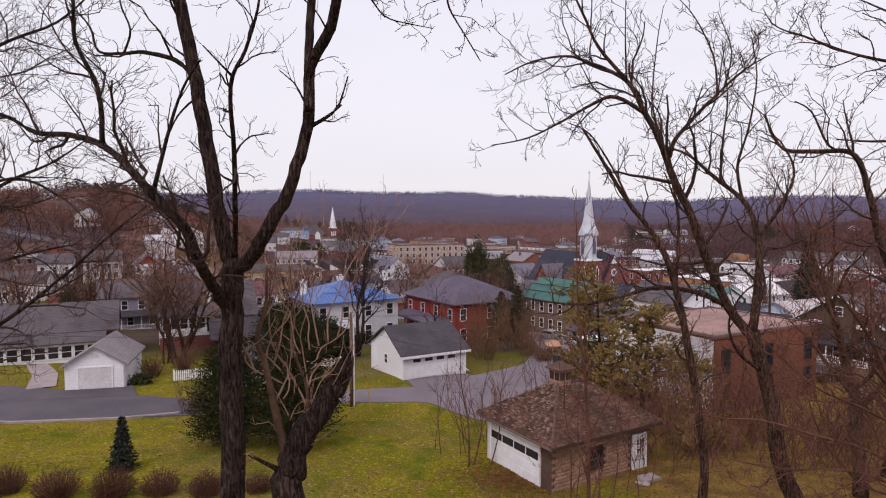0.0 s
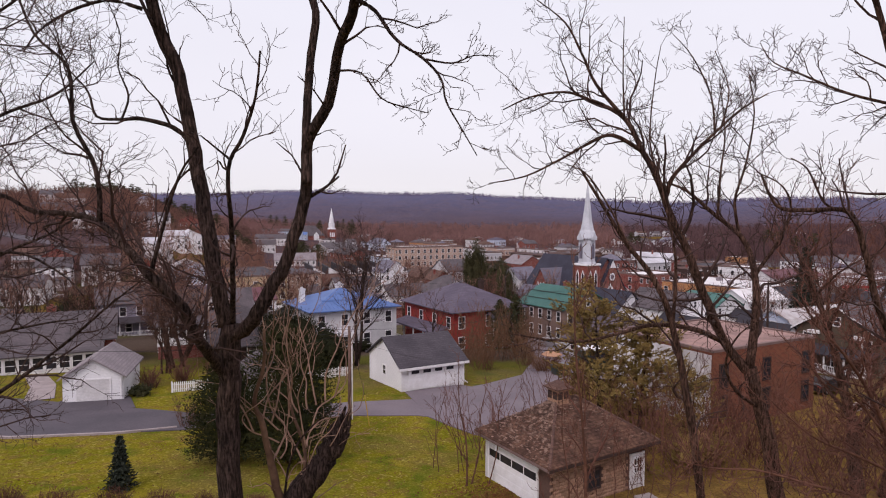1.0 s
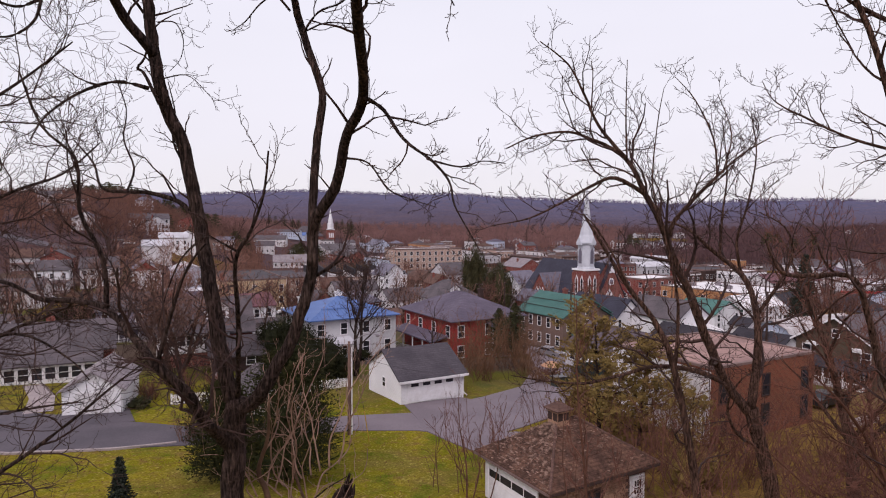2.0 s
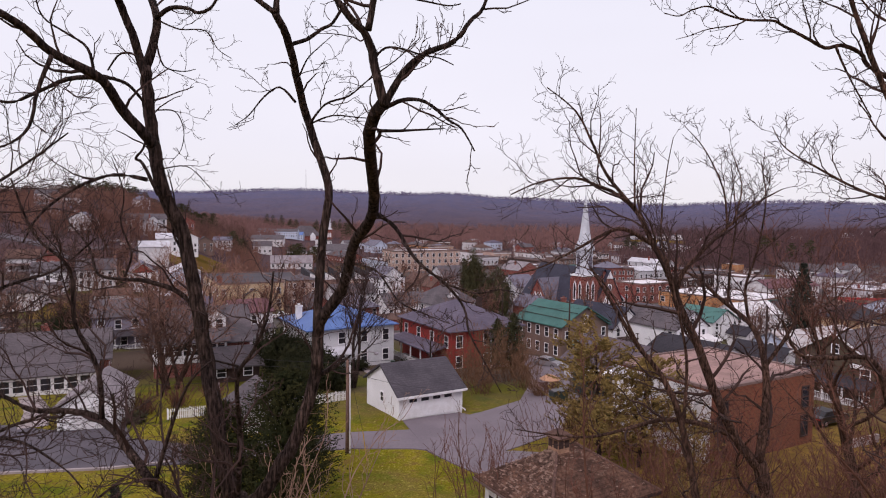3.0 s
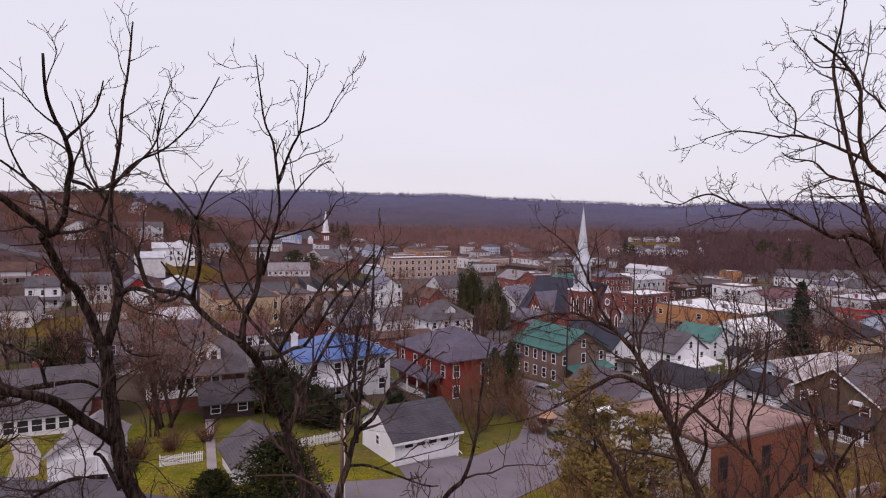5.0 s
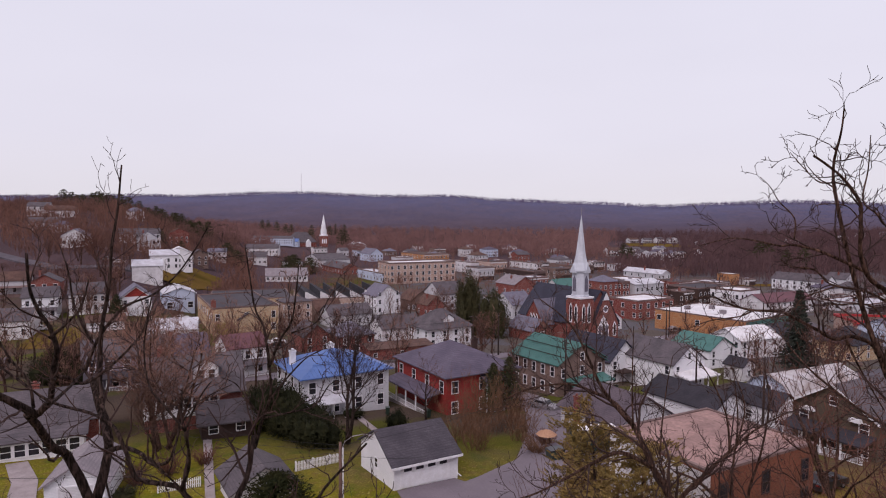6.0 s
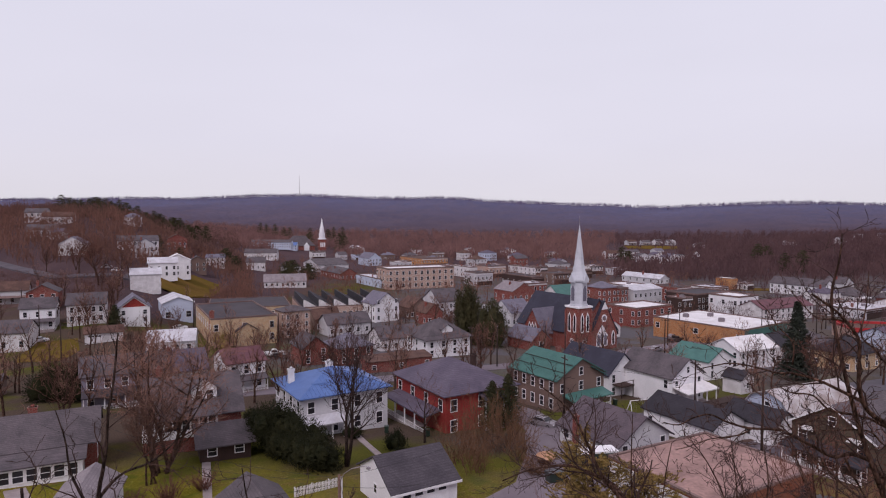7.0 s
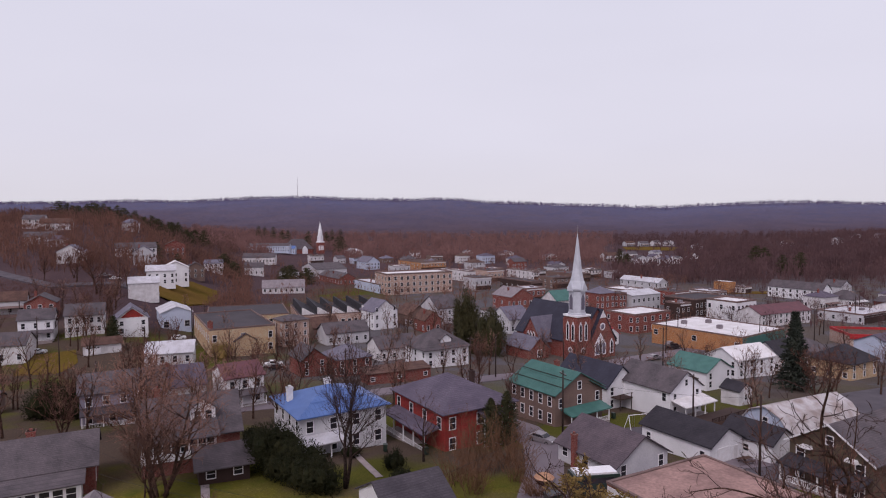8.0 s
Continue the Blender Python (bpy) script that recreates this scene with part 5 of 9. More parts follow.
house("yellow_cottage", "pale yellow cottage with a dark hip roof", 86.5, 152.5, 34, 12.0, 10.0, 4.2, "hip", "u", 3.6, YELLOW, DARKROOF, 0.6, wins=(("F", 3, (0.8, 2.6), 0.9, 1.2), ("L", 3, (0.8,), 0.9, 1.2)))
house("dark_roof_cottage", "grey cottage with a dark roof", 75.5, 163.0, 34, 12.0, 9.0, 4.0, "gable", "u", 3.4, OFFWHITE, DARKROOF, 0.5, wins=(("F", 4, (0.8,), 0.9, 1.3), ("L", 2, (0.8,), 0.9, 1.3)))
house("orange_shed", "tall orange wooden shed", 138.8, 364.0, 35, 6.0, 10.0, 6.4, "flat", "u", 0.3, ORANGEWALL, WHITEROOF, category="shed")
TOWN = ((-31.8, 241, 10, 11, 4.4, "tan", "gable", "v", 3.4, BROWNROOF), (-23.4, 226, 7, 8.5, 4.6, "brick", "gable", "v", 3.2, BROWNROOF), (-20.2, 245.8, 11, 14, 6.4, "grey", "gable", "u", 4.4, ASPHALTROOF), (8, 226, 10, 12, 5.2, "grey", "gable", "u", 4.0, PALESLATE),
        (10.5, 278.5, 12.5, 14.5, 7.6, "brick", "gable", "v", 3.6, PALEROOF), (9.4, 247.5, 7.2, 22, 3.4, "grey", "flat", "u", 0.6, BLACKROOF), (31, 279.8, 17.3, 10.7, 5.9, "white", "gable", "u", 4.0, GREENMETAL), (24, 345, 8.2, 29.5, 7.9, "dark", "flat", "u", 0.6, BLACKROOF),
        (32, 437, 5.2, 32, 6.1, "white", "flat", "u", 0.6, TINROOF), (-0.9, 423, 14.5, 17, 7.8, "beige", "flat", "u", 0.6, BLACKROOF), (-13.4, 423, 5.6, 29, 7.1, "white", "flat", "u", 0.6, WHITEROOF), (49.3, 273.7, 9.1, 9.5, 9.8, "brick", "hip", "u", 2.8, PALESLATE),
        (58.2, 277.8, 4.9, 7, 9.2, "brick", "flat", "u", 0.6, BLACKROOF), (98.3, 362, 7.3, 29, 6.2, "grey", "gable", "v", 2.2, TINROOF), (79.7, 259.5, 6.1, 8, 7.1, "dark", "flat", "u", 0.6, WHITEROOF), (175.8, 308.6, 10.8, 13, 3.5, "white", "hip", "u", 4.2, ASPHALTROOF),
        (147, 362, 6, 9, 3.4, "white", "flat", "u", 0.6, WHITEROOF), (60.4, 426, 13.3, 32, 5.1, "tan", "flat", "u", 0.6, ASPHALTROOF), (-63.6, 354, 10.3, 38, 5.0, "blue", "flat", "u", 0.6, TINROOF), (-99.4, 401, 12, 40, 4.0, "brick", "gable", "v", 3.4, ASPHALTROOF),
        (-132, 461, 25, 36, 5.2, "grey", "gable", "u", 4.0, ASPHALTROOF), (-57.4, 517, 25, 43, 6.8, "orange", "flat", "u", 0.6, BROWNROOF), (-105.6, 527, 12, 24, 6.4, "blue", "gable", "v", 4.6, PALESLATE), (-74.8, 488, 13, 13, 5.9, "white", "flat", "u", 0.6, WHITEROOF),
        (-161, 719, 14, 30, 5.0, "white", "gable", "v", 4.0, TINROOF), (87.7, 171.6, 10, 11, 3.9, "tan", "hip", "u", 3.0, ASPHALTROOF), (150, 256, 26, 18, 3.6, "grey", "flat", "u", 0.6, TINROOF), (20, 318, 12, 12, 7.0, "brick", "flat", "u", 0.6, TINROOF),
        (70, 318, 14, 16, 6.5, "grey", "flat", "u", 0.6, WHITEROOF), (92, 308, 10, 14, 6.8, "brick", "flat", "u", 0.6, BLACKROOF), (112, 316, 12, 14, 6.0, "white", "flat", "u", 0.6, TINROOF), (-8, 372, 12, 14, 7.5, "grey", "flat", "u", 0.6, BLACKROOF), (40, 384, 16, 14, 6.5, "tan", "flat", "u", 0.6, ASPHALTROOF))
for x, y, w, d, hgt, wall, roof, ridge, rh, rm in TOWN:
    block_house(rng_t, x, y, 35, w, d, hgt, (wall, roof), "downtown buildings", rm, ridge, rh, wall == "white")
# west of the yellow hall, facing the street
for x, y, a, w, d, hgt, wall, ridge, rh, rm in ((-90, 154, 22, 12, 9, 3.4, "grey", "u", 2.4, TINROOF), (-60, 106, 34, 9, 9, 5.4, "grey", "u", 3.0, SLATE), (-134, 151, 22, 11, 9, 4.8, "white", "u", 2.8, ASPHALTROOF), (-95, 103, 26, 6, 5, 2.3, "tan", "u", 1.4, ASPHALTROOF), (-288, 716, 8, 48, 14, 7.0, "blue", "u", 3.0, ASPHALTROOF), (-262, 752, 10, 18, 16, 6.0, "blue", "u", 3.5, BLUEMETAL), (-216, 523, 10, 28, 10, 5.0, "white", "u", 3.4, ASPHALTROOF), (-131, 346, 20, 24, 12, 3.3, "white", "u", 4.0, PALEROOF)):
    block_house(rng_t, x, y, a, w, d, hgt, (wall, "gable"), "hillside houses", rm, ridge, rh, False)
for y0, lo, hi, tall, flats in ((462, -0.16, 0.2, 7.0, 0.6), (530, -0.1, 0.14, 7.0, 0.4), (600, -0.3, 0.06, 7.0, 0.25)):
    x = y0 * lo
    while x < y0 * hi:
        w = rng_t.uniform(8, 15)
        flat = rng_t.random() < flats
        block_house(rng_t, x, y0 + rng_t.uniform(-14, 14), 33 + rng_t.uniform(-3, 3), w, rng_t.uniform(10, 15), tall * rng_t.uniform(0.6, 1.1), (rng_t.choice(("brick", "white", "grey", "beige", "tan", "white", "grey", "blue")), "flat" if flat else rng_t.choice(("gable", "hip"))), "downtown buildings", porch=False)
        x += w * rng_t.uniform(1.5, 2.9)
# scattered houses: west of the mill, on the western hill, and east of the store
for x, y in ((-152, 190), (-168, 196)):
    block_house(rng_t, x, y, rng_t.choice((34, 34, 30, 38)), rng_t.uniform(8, 11), rng_t.uniform(8, 10), rng_t.uniform(4.6, 6.2), (rng_t.choice(("white", "white", "brick", "tan", "grey")), rng_t.choice(("gable", "gable", "hip"))), "hillside houses")
for x, y, w, d, hg, st in ((-310, 386, 13, 10, 6.0, ("white", "gable")), (-288, 374, 18, 9, 4.6, ("white", "gable")), (-254, 318, 15, 9, 3.8, ("grey", "gable")), (-236, 312, 10, 8, 3.6, ("grey", "hip")), (-197, 266, 11, 9, 4.6, ("white", "gable")), (-190, 300, 19, 10, 6.0, ("white", "gable")), (-176, 292, 9, 12, 7.0, ("grey", "gable")), (-212, 388, 12, 11, 8.0, ("brick", "gable")), (-190, 396, 12, 9, 6.0, ("white", "gable")), (-176, 345, 10, 9, 6.5, ("tan", "gable")), (-262, 420, 12, 9, 5.0, ("white", "hip")), (-172, 420, 13, 9, 5.5, ("white", "gable")), (-146, 425, 12, 9, 5.0, ("grey", "hip"))):
    block_house(rng_t, x, y, rng_t.choice((20, 30, 36)), w, d, hg, st, "hillside houses", porch=False)
for x, y in ((112, 178), (128, 186), (190, 262), (172, 268), (185, 290), (205, 320), (158, 300), (190, 345), (108, 142)):
    block_house(rng_t, x, y, rng_t.choice((34, 30, 38)), rng_t.uniform(9, 13), rng_t.uniform(8, 11), rng_t.uniform(4.2, 6.0), (rng_t.choice(("white", "white", "grey", "tan", "blue", "brick")), rng_t.choice(("gable", "gable", "hip"))), "east side houses")
for x, y in ((120, 640), (150, 690), (190, 720), (60, 660), (15, 700), (-30, 730), (168, 640), (140, 590), (162, 575), (178, 600), (205, 640), (212, 960), (256, 965), (276, 970), (232, 955), (290, 880), (420, 900), (470, 860), (560, 980), (590, 975), (-90, 700)):
    block_house(rng_t, x, y, rng_t.choice((10, 20, 34)), rng_t.uniform(10, 17), rng_t.uniform(9, 12), rng_t.uniform(4.5, 6.5), (rng_t.choice(("white", "white", "grey")), "gable"), "far valley houses")
h = house("red_rim_store", "low store with a bright red roof fascia", 116.0, 205.0, -6, 26.0, 15.0, 3.6, "flat", "u", 0.9, BEIGE, BROWNROOF, category="building", wins=(("F", 6, (0.9,), 1.5, 1.5),), coping=REDMETAL)
part("fascia", Geo().box(-0.3, 26.3, -0.35, -0.004, 2.9, 3.7), REDMETAL, h)
h = house("red_roof_annex", "small white annex with a red metal roof", 38.5, 203.0, 36, 6.0, 8.0, 3.6, "gable", "v", 2.0, WHITE, REDMETAL, 0.4, wins=(("F", 2, (0.9,), 0.8, 1.2), ("L", 2, (0.9,), 0.8, 1.2)))

# ---- trees ----
def wander(p, way, length, r0, r1, rng, n=5, bend=0.25, lift=0.08):
    """A crooked line of points from p, turning a little at each step, with its radii."""
    pts, q, t = [Vector(p)], Vector(p), Vector(way).normalized()
    for i in range(n):
        t = (t + Vector((rng.gauss(0, bend), rng.gauss(0, bend), rng.gauss(0, bend) + lift))).normalized()
        q = q + t * (length / n)
        pts.append(q.copy())
    return pts, [r0 + (r1 - r0) * i / n for i in range(n + 1)]


def sprout(geo, pts, radii, rng, levels, every, length, bend=0.28, lift=0.08, spread=0.9, start=0.15, thin=0.45, tip=0.004, sides=4, taper=0.75):
    """Side shoots along a limb, and theirs in turn, down to twigs."""
    total = sum((pts[i + 1] - pts[i]).length for i in range(len(pts) - 1))
    count = max(1, int(total * (1 - start) / every))
    side = rng.uniform(0, 6.28)
    for k in range(count):
        f = start + (1 - start) * (k + rng.random()) / count
        s, i = f * total, 0
        while i < len(pts) - 2 and s > (pts[i + 1] - pts[i]).length:
            s -= (pts[i + 1] - pts[i]).length
            i += 1
        seg = pts[i + 1] - pts[i]
        u = min(s / max(seg.length, 1e-6), 1.0)
        p, r = pts[i] + seg * u, radii[i] + (radii[i + 1] - radii[i]) * u
        t = seg.normalized()
        side += 2.4 + rng.uniform(-0.5, 0.5)
        ref = t.cross(Vector((0, 0, 1)))
        ref = ref.normalized() if ref.length > 0.05 else Vector((1, 0, 0))
        out = ref * math.cos(side) + t.cross(ref) * math.sin(side)
        way = t + out * spread * rng.uniform(0.7, 1.4)
        ln = length * rng.uniform(0.55, 1.25) * (1 - 0.45 * f)
        rr = max(min(r * thin, ln * (0.026 if levels > 2 else 0.017)), tip)
        n = 5 if levels > 1 else 4
        cp, cr = wander(p, way, ln, rr, max(rr * 0.35, tip * 0.8), rng, n, bend, lift)
        geo.tube(cp, cr, sides if levels > 1 else 3, False)
        if levels > 1:
            sprout(geo, cp, cr, rng, levels - 1, every * 0.5, length * 0.46, bend * 1.05, lift, spread, 0.2, 0.6, tip, 3, taper)


def smooth_line(pts, n=4):
    """Rounds a limb's few points into a flowing line."""
    v = [Vector(p) for p in pts]
    out = []
    for i in range(len(v) - 1):
        a, b, c, d = v[max(i - 1, 0)], v[i], v[i + 1], v[min(i + 2, len(v) - 1)]
        for k in range(n):
            t = k / n
            out.append(0.5 * ((2 * b) + (c - a) * t + (2 * a - 5 * b + 4 * c - d) * t * t + (3 * b - a - 3 * c + d) * t * t * t))
    out.append(v[-1])
    return out


class BigTree:
    """A near leafless tree: trunk, limbs laid out one by one, and a crown of twigs."""

    def __init__(self, label, seed, bark, twig):
        self.ob = thing("bare_tree", label, "tree")
        self.rng, self.bark, self.crown, self.twig = random.Random(seed), bark, Geo(), twig
        self.first = True

    def limb(self, pts, r0, r1, levels=3, every=0.32, length=1.2, start=0.1, name="limb", sides=9, lift=0.08, spread=0.9, tip=0.004, thin=0.6, bark=None):
        line = smooth_line(pts)
        n = len(line)
        rad = [r0 + (r1 - r0) * (i / (n - 1)) ** 0.85 for i in range(n)]
        rad = [r * (1 + 0.04 * self.rng.uniform(-1, 1)) for r in rad]
        line = [p + Vector((self.rng.gauss(0, 1), self.rng.gauss(0, 1), 0)) * (0.08 * r) for p, r in zip(line, rad)]
        if r0 > 0.15:
            sides = 22
        g = Geo().tube(line, rad, sides)
        if sides > 20:
            # burls and flutes of an old stem
            for i, c in enumerate(line):
                for k in range(sides):
                    v = Vector(g.v[i * sides + k]) - c
                    a = 6.283 * k / sides
                    v *= 1 + 0.16 * noise.noise((math.cos(a) * 1.6, math.sin(a) * 1.6, c.z * 0.9 + r0 * 50)) + 0.05 * noise.noise((math.cos(a) * 6, math.sin(a) * 6, c.z * 0.7))
                    g.v[i * sides + k] = tuple(c + v)
        part("trunk" if self.first else name, g, bark or self.bark, self.ob, smooth=True, fix=False)
        self.first = False
        if levels:
            sprout(self.crown, line, rad, self.rng, 3 if levels > 1 else levels, every * 1.25, length * 1.5, bend=0.26, start=start, lift=lift, spread=spread, tip=tip, thin=thin)

    def splinters(self, p, way, r):
        """The jagged end of a broken limb."""
        w = Vector(way).normalized()
        g = Geo()
        for k in range(13):
            a = k * 2.4
            o = Vector((math.cos(a), math.sin(a), 0)) * r * 0.85 * (self.rng.random() ** 0.5)
            tall = r * self.rng.uniform(0.6, 2.6)
            g.tube([Vector(p) + o - w * r * 1.2, Vector(p) + o + w * tall * 0.4, Vector(p) + o * 0.9 + w * tall], [r * 0.36, r * 0.24, 0.008], 5)
        part("broken_end", g, self.bark, self.ob, "splintered dark wood", fix=False)

    def done(self):
        part("crown", self.crown, self.twig, self.ob, fix=False)


oak_a = BigTree("tall dark leafless tree with three rising limbs", 11, BARK, TWIG)
oak_a.limb([(-4.45, 10.3, 2.0), (-4.35, 10.25, 7.5), (-4.27, 10.2, 12.11), (-4.2, 10.1, 13.51), (-4.12, 10.0, 14.55), (-4.03, 9.9, 15.32)], 0.24, 0.17, levels=0, sides=14)
oak_a.limb([(-4.13, 9.9, 15.29), (-4.3, 9.87, 16.26), (-4.45, 9.83, 17.31), (-4.6, 9.8, 18.25), (-4.85, 9.8, 19.57), (-5.1, 9.6, 20.4), (-5.22, 9.6, 21.06), (-5.3, 9.6, 21.68), (-5.34, 9.6, 22.26)], 0.14, 0.085, every=0.45, length=0.7, start=0.3)
oak_a.limb([(-5.37, 9.6, 22.18), (-5.42, 9.45, 22.6), (-5.53, 9.3, 23.08), (-5.5, 9.0, 23.3), (-5.48, 8.75, 23.64), (-5.43, 8.5, 23.91)], 0.07, 0.045, start=0.3, every=0.3, length=0.75)
oak_a.limb([(-5.29, 8.5, 23.9), (-5.44, 8.22, 24.17), (-5.53, 7.95, 24.39), (-5.81, 7.68, 24.69), (-6.14, 7.4, 25.06)], 0.05, 0.028, every=0.3, length=0.75)
oak_a.limb([(-5.29, 8.5, 23.92), (-5.04, 8.39, 24.16), (-4.89, 8.27, 24.59), (-4.77, 8.16, 24.81), (-4.76, 8.04, 25.08), (-4.81, 7.93, 25.3), (-4.8, 7.81, 25.55), (-4.74, 7.7, 25.94)], 0.042, 0.014, every=0.3, length=0.75)
oak_a.limb([(-4.58, 7.8, 25.01), (-4.38, 7.8, 25.17), (-4.2, 7.8, 25.37), (-4.11, 7.8, 25.66)], 0.02, 0.007, levels=2, every=0.208, length=0.5)
oak_a.limb([(-4.6, 7.9, 24.56), (-4.48, 7.97, 24.52), (-4.35, 8.03, 24.45), (-4.15, 8.1, 24.58), (-3.93, 8.17, 24.8), (-3.76, 8.23, 25.04), (-3.69, 8.3, 25.43)], 0.024, 0.008, levels=2, every=0.208, length=0.5)
oak_a.limb([(-5.26, 8.5, 23.94), (-5.61, 9.4, 23.93), (-5.95, 10.3, 23.98)], 0.03, 0.016, levels=0)
oak_a.limb([(-5.35, 8.5, 23.99), (-5.35, 8.43, 24.34), (-5.54, 8.35, 24.67), (-5.68, 8.27, 25.11), (-5.64, 8.2, 25.56)], 0.02, 0.006, levels=2, every=0.208, length=0.5)
oak_a.limb([(-5.41, 9.7, 22.22), (-5.33, 9.8, 22.67), (-5.32, 9.9, 23.09), (-5.54, 10.0, 23.63), (-5.76, 10.2, 23.89)], 0.075, 0.05, start=0.5, every=0.3, length=0.75)
oak_a.limb([(-5.19, 9.7, 23.04), (-5.5, 10.0, 23.62), (-5.57, 10.1, 24.21), (-5.65, 10.3, 24.7), (-5.54, 10.3, 25.22), (-5.47, 10.3, 25.91), (-5.37, 10.3, 26.42), (-5.29, 10.3, 27.11)], 0.05, 0.012, every=0.3, length=0.75)
oak_a.limb([(-5.95, 10.3, 23.98), (-5.77, 10.3, 24.39), (-5.53, 10.3, 24.74), (-5.25, 10.3, 25.0), (-4.84, 10.3, 25.17), (-4.47, 10.3, 25.47), (-4.15, 10.3, 25.89), (-3.93, 10.3, 26.27)], 0.03, 0.008, every=0.3, length=0.75)
oak_a.limb([(-5.81, 10.3, 24.41), (-6.09, 10.3, 24.96), (-6.17, 10.3, 25.48), (-6.31, 10.3, 25.92)], 0.024, 0.007, levels=2, every=0.208, length=0.5)
oak_a.limb([(-5.13, 9.6, 23.03), (-4.87, 9.51, 23.13), (-4.56, 9.43, 23.09), (-4.35, 9.34, 22.99), (-4.1, 9.26, 23.04), (-3.94, 9.17, 23.25), (-3.8, 9.09, 23.66), (-3.71, 9.0, 24.15)], 0.04, 0.01, levels=2, every=0.208, length=0.5)
oak_a.limb([(-5.08, 9.6, 22.95), (-4.73, 9.5, 22.8), (-4.26, 9.4, 22.74), (-4.03, 9.3, 22.44), (-3.77, 9.2, 22.27)], 0.014, 0.005, levels=2, every=0.208, length=0.5)
oak_a.limb([(-5.11, 9.5, 22.61), (-4.99, 9.5, 22.25), (-4.7, 9.5, 22.16), (-4.48, 9.5, 22.19)], 0.016, 0.006, levels=2, every=0.208, length=0.5)
oak_a.limb([(-5.05, 9.3, 21.0), (-5.29, 8.88, 21.49), (-5.32, 8.47, 21.82), (-5.69, 8.05, 22.06), (-5.78, 7.63, 22.28), (-5.86, 7.22, 22.39), (-6.16, 6.8, 22.57)], 0.085, 0.035, every=0.3, length=0.75)
oak_a.limb([(-5.55, 8.8, 21.92), (-5.94, 8.65, 21.86), (-6.34, 8.5, 21.63), (-6.62, 8.35, 21.48), (-7.01, 8.2, 21.62)], 0.04, 0.014, levels=2, every=0.208, length=0.5)
oak_a.limb([(-5.45, 7.7, 21.94), (-5.57, 7.6, 21.48), (-5.62, 7.5, 21.01), (-5.86, 7.4, 20.77), (-6.13, 7.3, 20.73)], 0.03, 0.01, levels=2, every=0.208, length=0.5)
oak_a.limb([(-5.57, 8.7, 21.94), (-5.6, 8.6, 22.28), (-5.82, 8.5, 22.45), (-6.11, 8.4, 22.66), (-6.15, 8.3, 23.0)], 0.024, 0.008, levels=2, every=0.208, length=0.5)
oak_a.limb([(-5.51, 8.8, 21.93), (-5.34, 9.1, 21.89), (-5.28, 9.4, 21.7)], 0.03, 0.02, levels=0)
oak_a.limb([(-5.2, 9.3, 21.58), (-5.25, 9.33, 22.27), (-5.59, 9.37, 22.41), (-5.84, 9.4, 22.16)], 0.026, 0.012, levels=2, every=0.208, length=0.5)
oak_a.limb([(-5.15, 9.3, 20.48), (-5.53, 9.02, 20.53), (-5.96, 8.75, 20.3), (-6.27, 8.48, 19.93), (-6.31, 8.2, 19.54)], 0.035, 0.01, levels=2, every=0.208, length=0.5)
oak_a.limb([(-5.04, 9.4, 20.25), (-5.26, 9.35, 20.73), (-5.34, 9.3, 20.81), (-5.15, 9.25, 21.06), (-5.12, 9.2, 21.9)], 0.03, 0.012, levels=0)
oak_a.limb([(-5.05, 9.4, 21.55), (-4.73, 9.35, 21.52), (-4.57, 9.3, 21.24), (-4.59, 9.25, 20.93), (-4.75, 9.2, 20.72)], 0.012, 0.004, levels=2, every=0.208, length=0.5)
oak_a.limb([(-4.99, 9.4, 20.65), (-4.55, 9.33, 20.69), (-4.25, 9.27, 20.47), (-4.0, 9.2, 20.21)], 0.012, 0.004, levels=2, every=0.208, length=0.5)
oak_a.limb([(-4.21, 10.0, 14.45), (-4.18, 9.4, 14.9), (-4.07, 8.7, 15.39), (-4.02, 8.3, 15.84), (-4.32, 8.0, 16.32), (-4.7, 8.1, 16.67), (-5.27, 8.3, 17.07), (-5.7, 8.2, 17.21), (-6.15, 8.1, 17.24), (-6.58, 8.0, 17.48), (-7.54, 8.0, 17.6)], 0.105, 0.02, length=1.1, every=0.2)
oak_a.limb([(-4.32, 8.0, 16.4), (-4.05, 7.9, 17.12), (-3.77, 7.8, 17.73), (-3.4, 7.6, 18.08)], 0.035, 0.01, levels=2, length=0.7)
oak_a.limb([(-5.27, 8.3, 17.1), (-5.18, 8.1, 17.84), (-5.43, 8.0, 18.5), (-5.41, 7.9, 19.22), (-5.82, 7.8, 19.67), (-6.04, 7.7, 20.39)], 0.04, 0.012, length=0.9, every=0.23)
oak_a.limb([(-4.6, 9.8, 18.37), (-5.0, 9.87, 18.69), (-5.59, 9.93, 18.85), (-6.0, 10.0, 18.86), (-6.51, 10.07, 18.93), (-6.7, 10.13, 19.37), (-7.11, 10.2, 19.79)], 0.05, 0.012, every=0.3, length=0.75)
oak_a.limb([(-6.06, 10.1, 18.89), (-5.93, 10.1, 19.29), (-6.11, 10.1, 19.78), (-6.05, 10.1, 20.31), (-6.26, 10.1, 20.9)], 0.022, 0.007, levels=2, every=0.208, length=0.5)
oak_a.limb([(-4.58, 9.8, 18.05), (-4.9, 9.73, 17.72), (-5.13, 9.67, 17.15), (-5.25, 9.6, 16.58)], 0.02, 0.007, levels=0)
oak_a.limb([(-4.8, 9.8, 19.23), (-5.0, 9.73, 19.69), (-4.92, 9.67, 20.12), (-5.0, 9.6, 20.65)], 0.024, 0.008, levels=2, every=0.208, length=0.5)
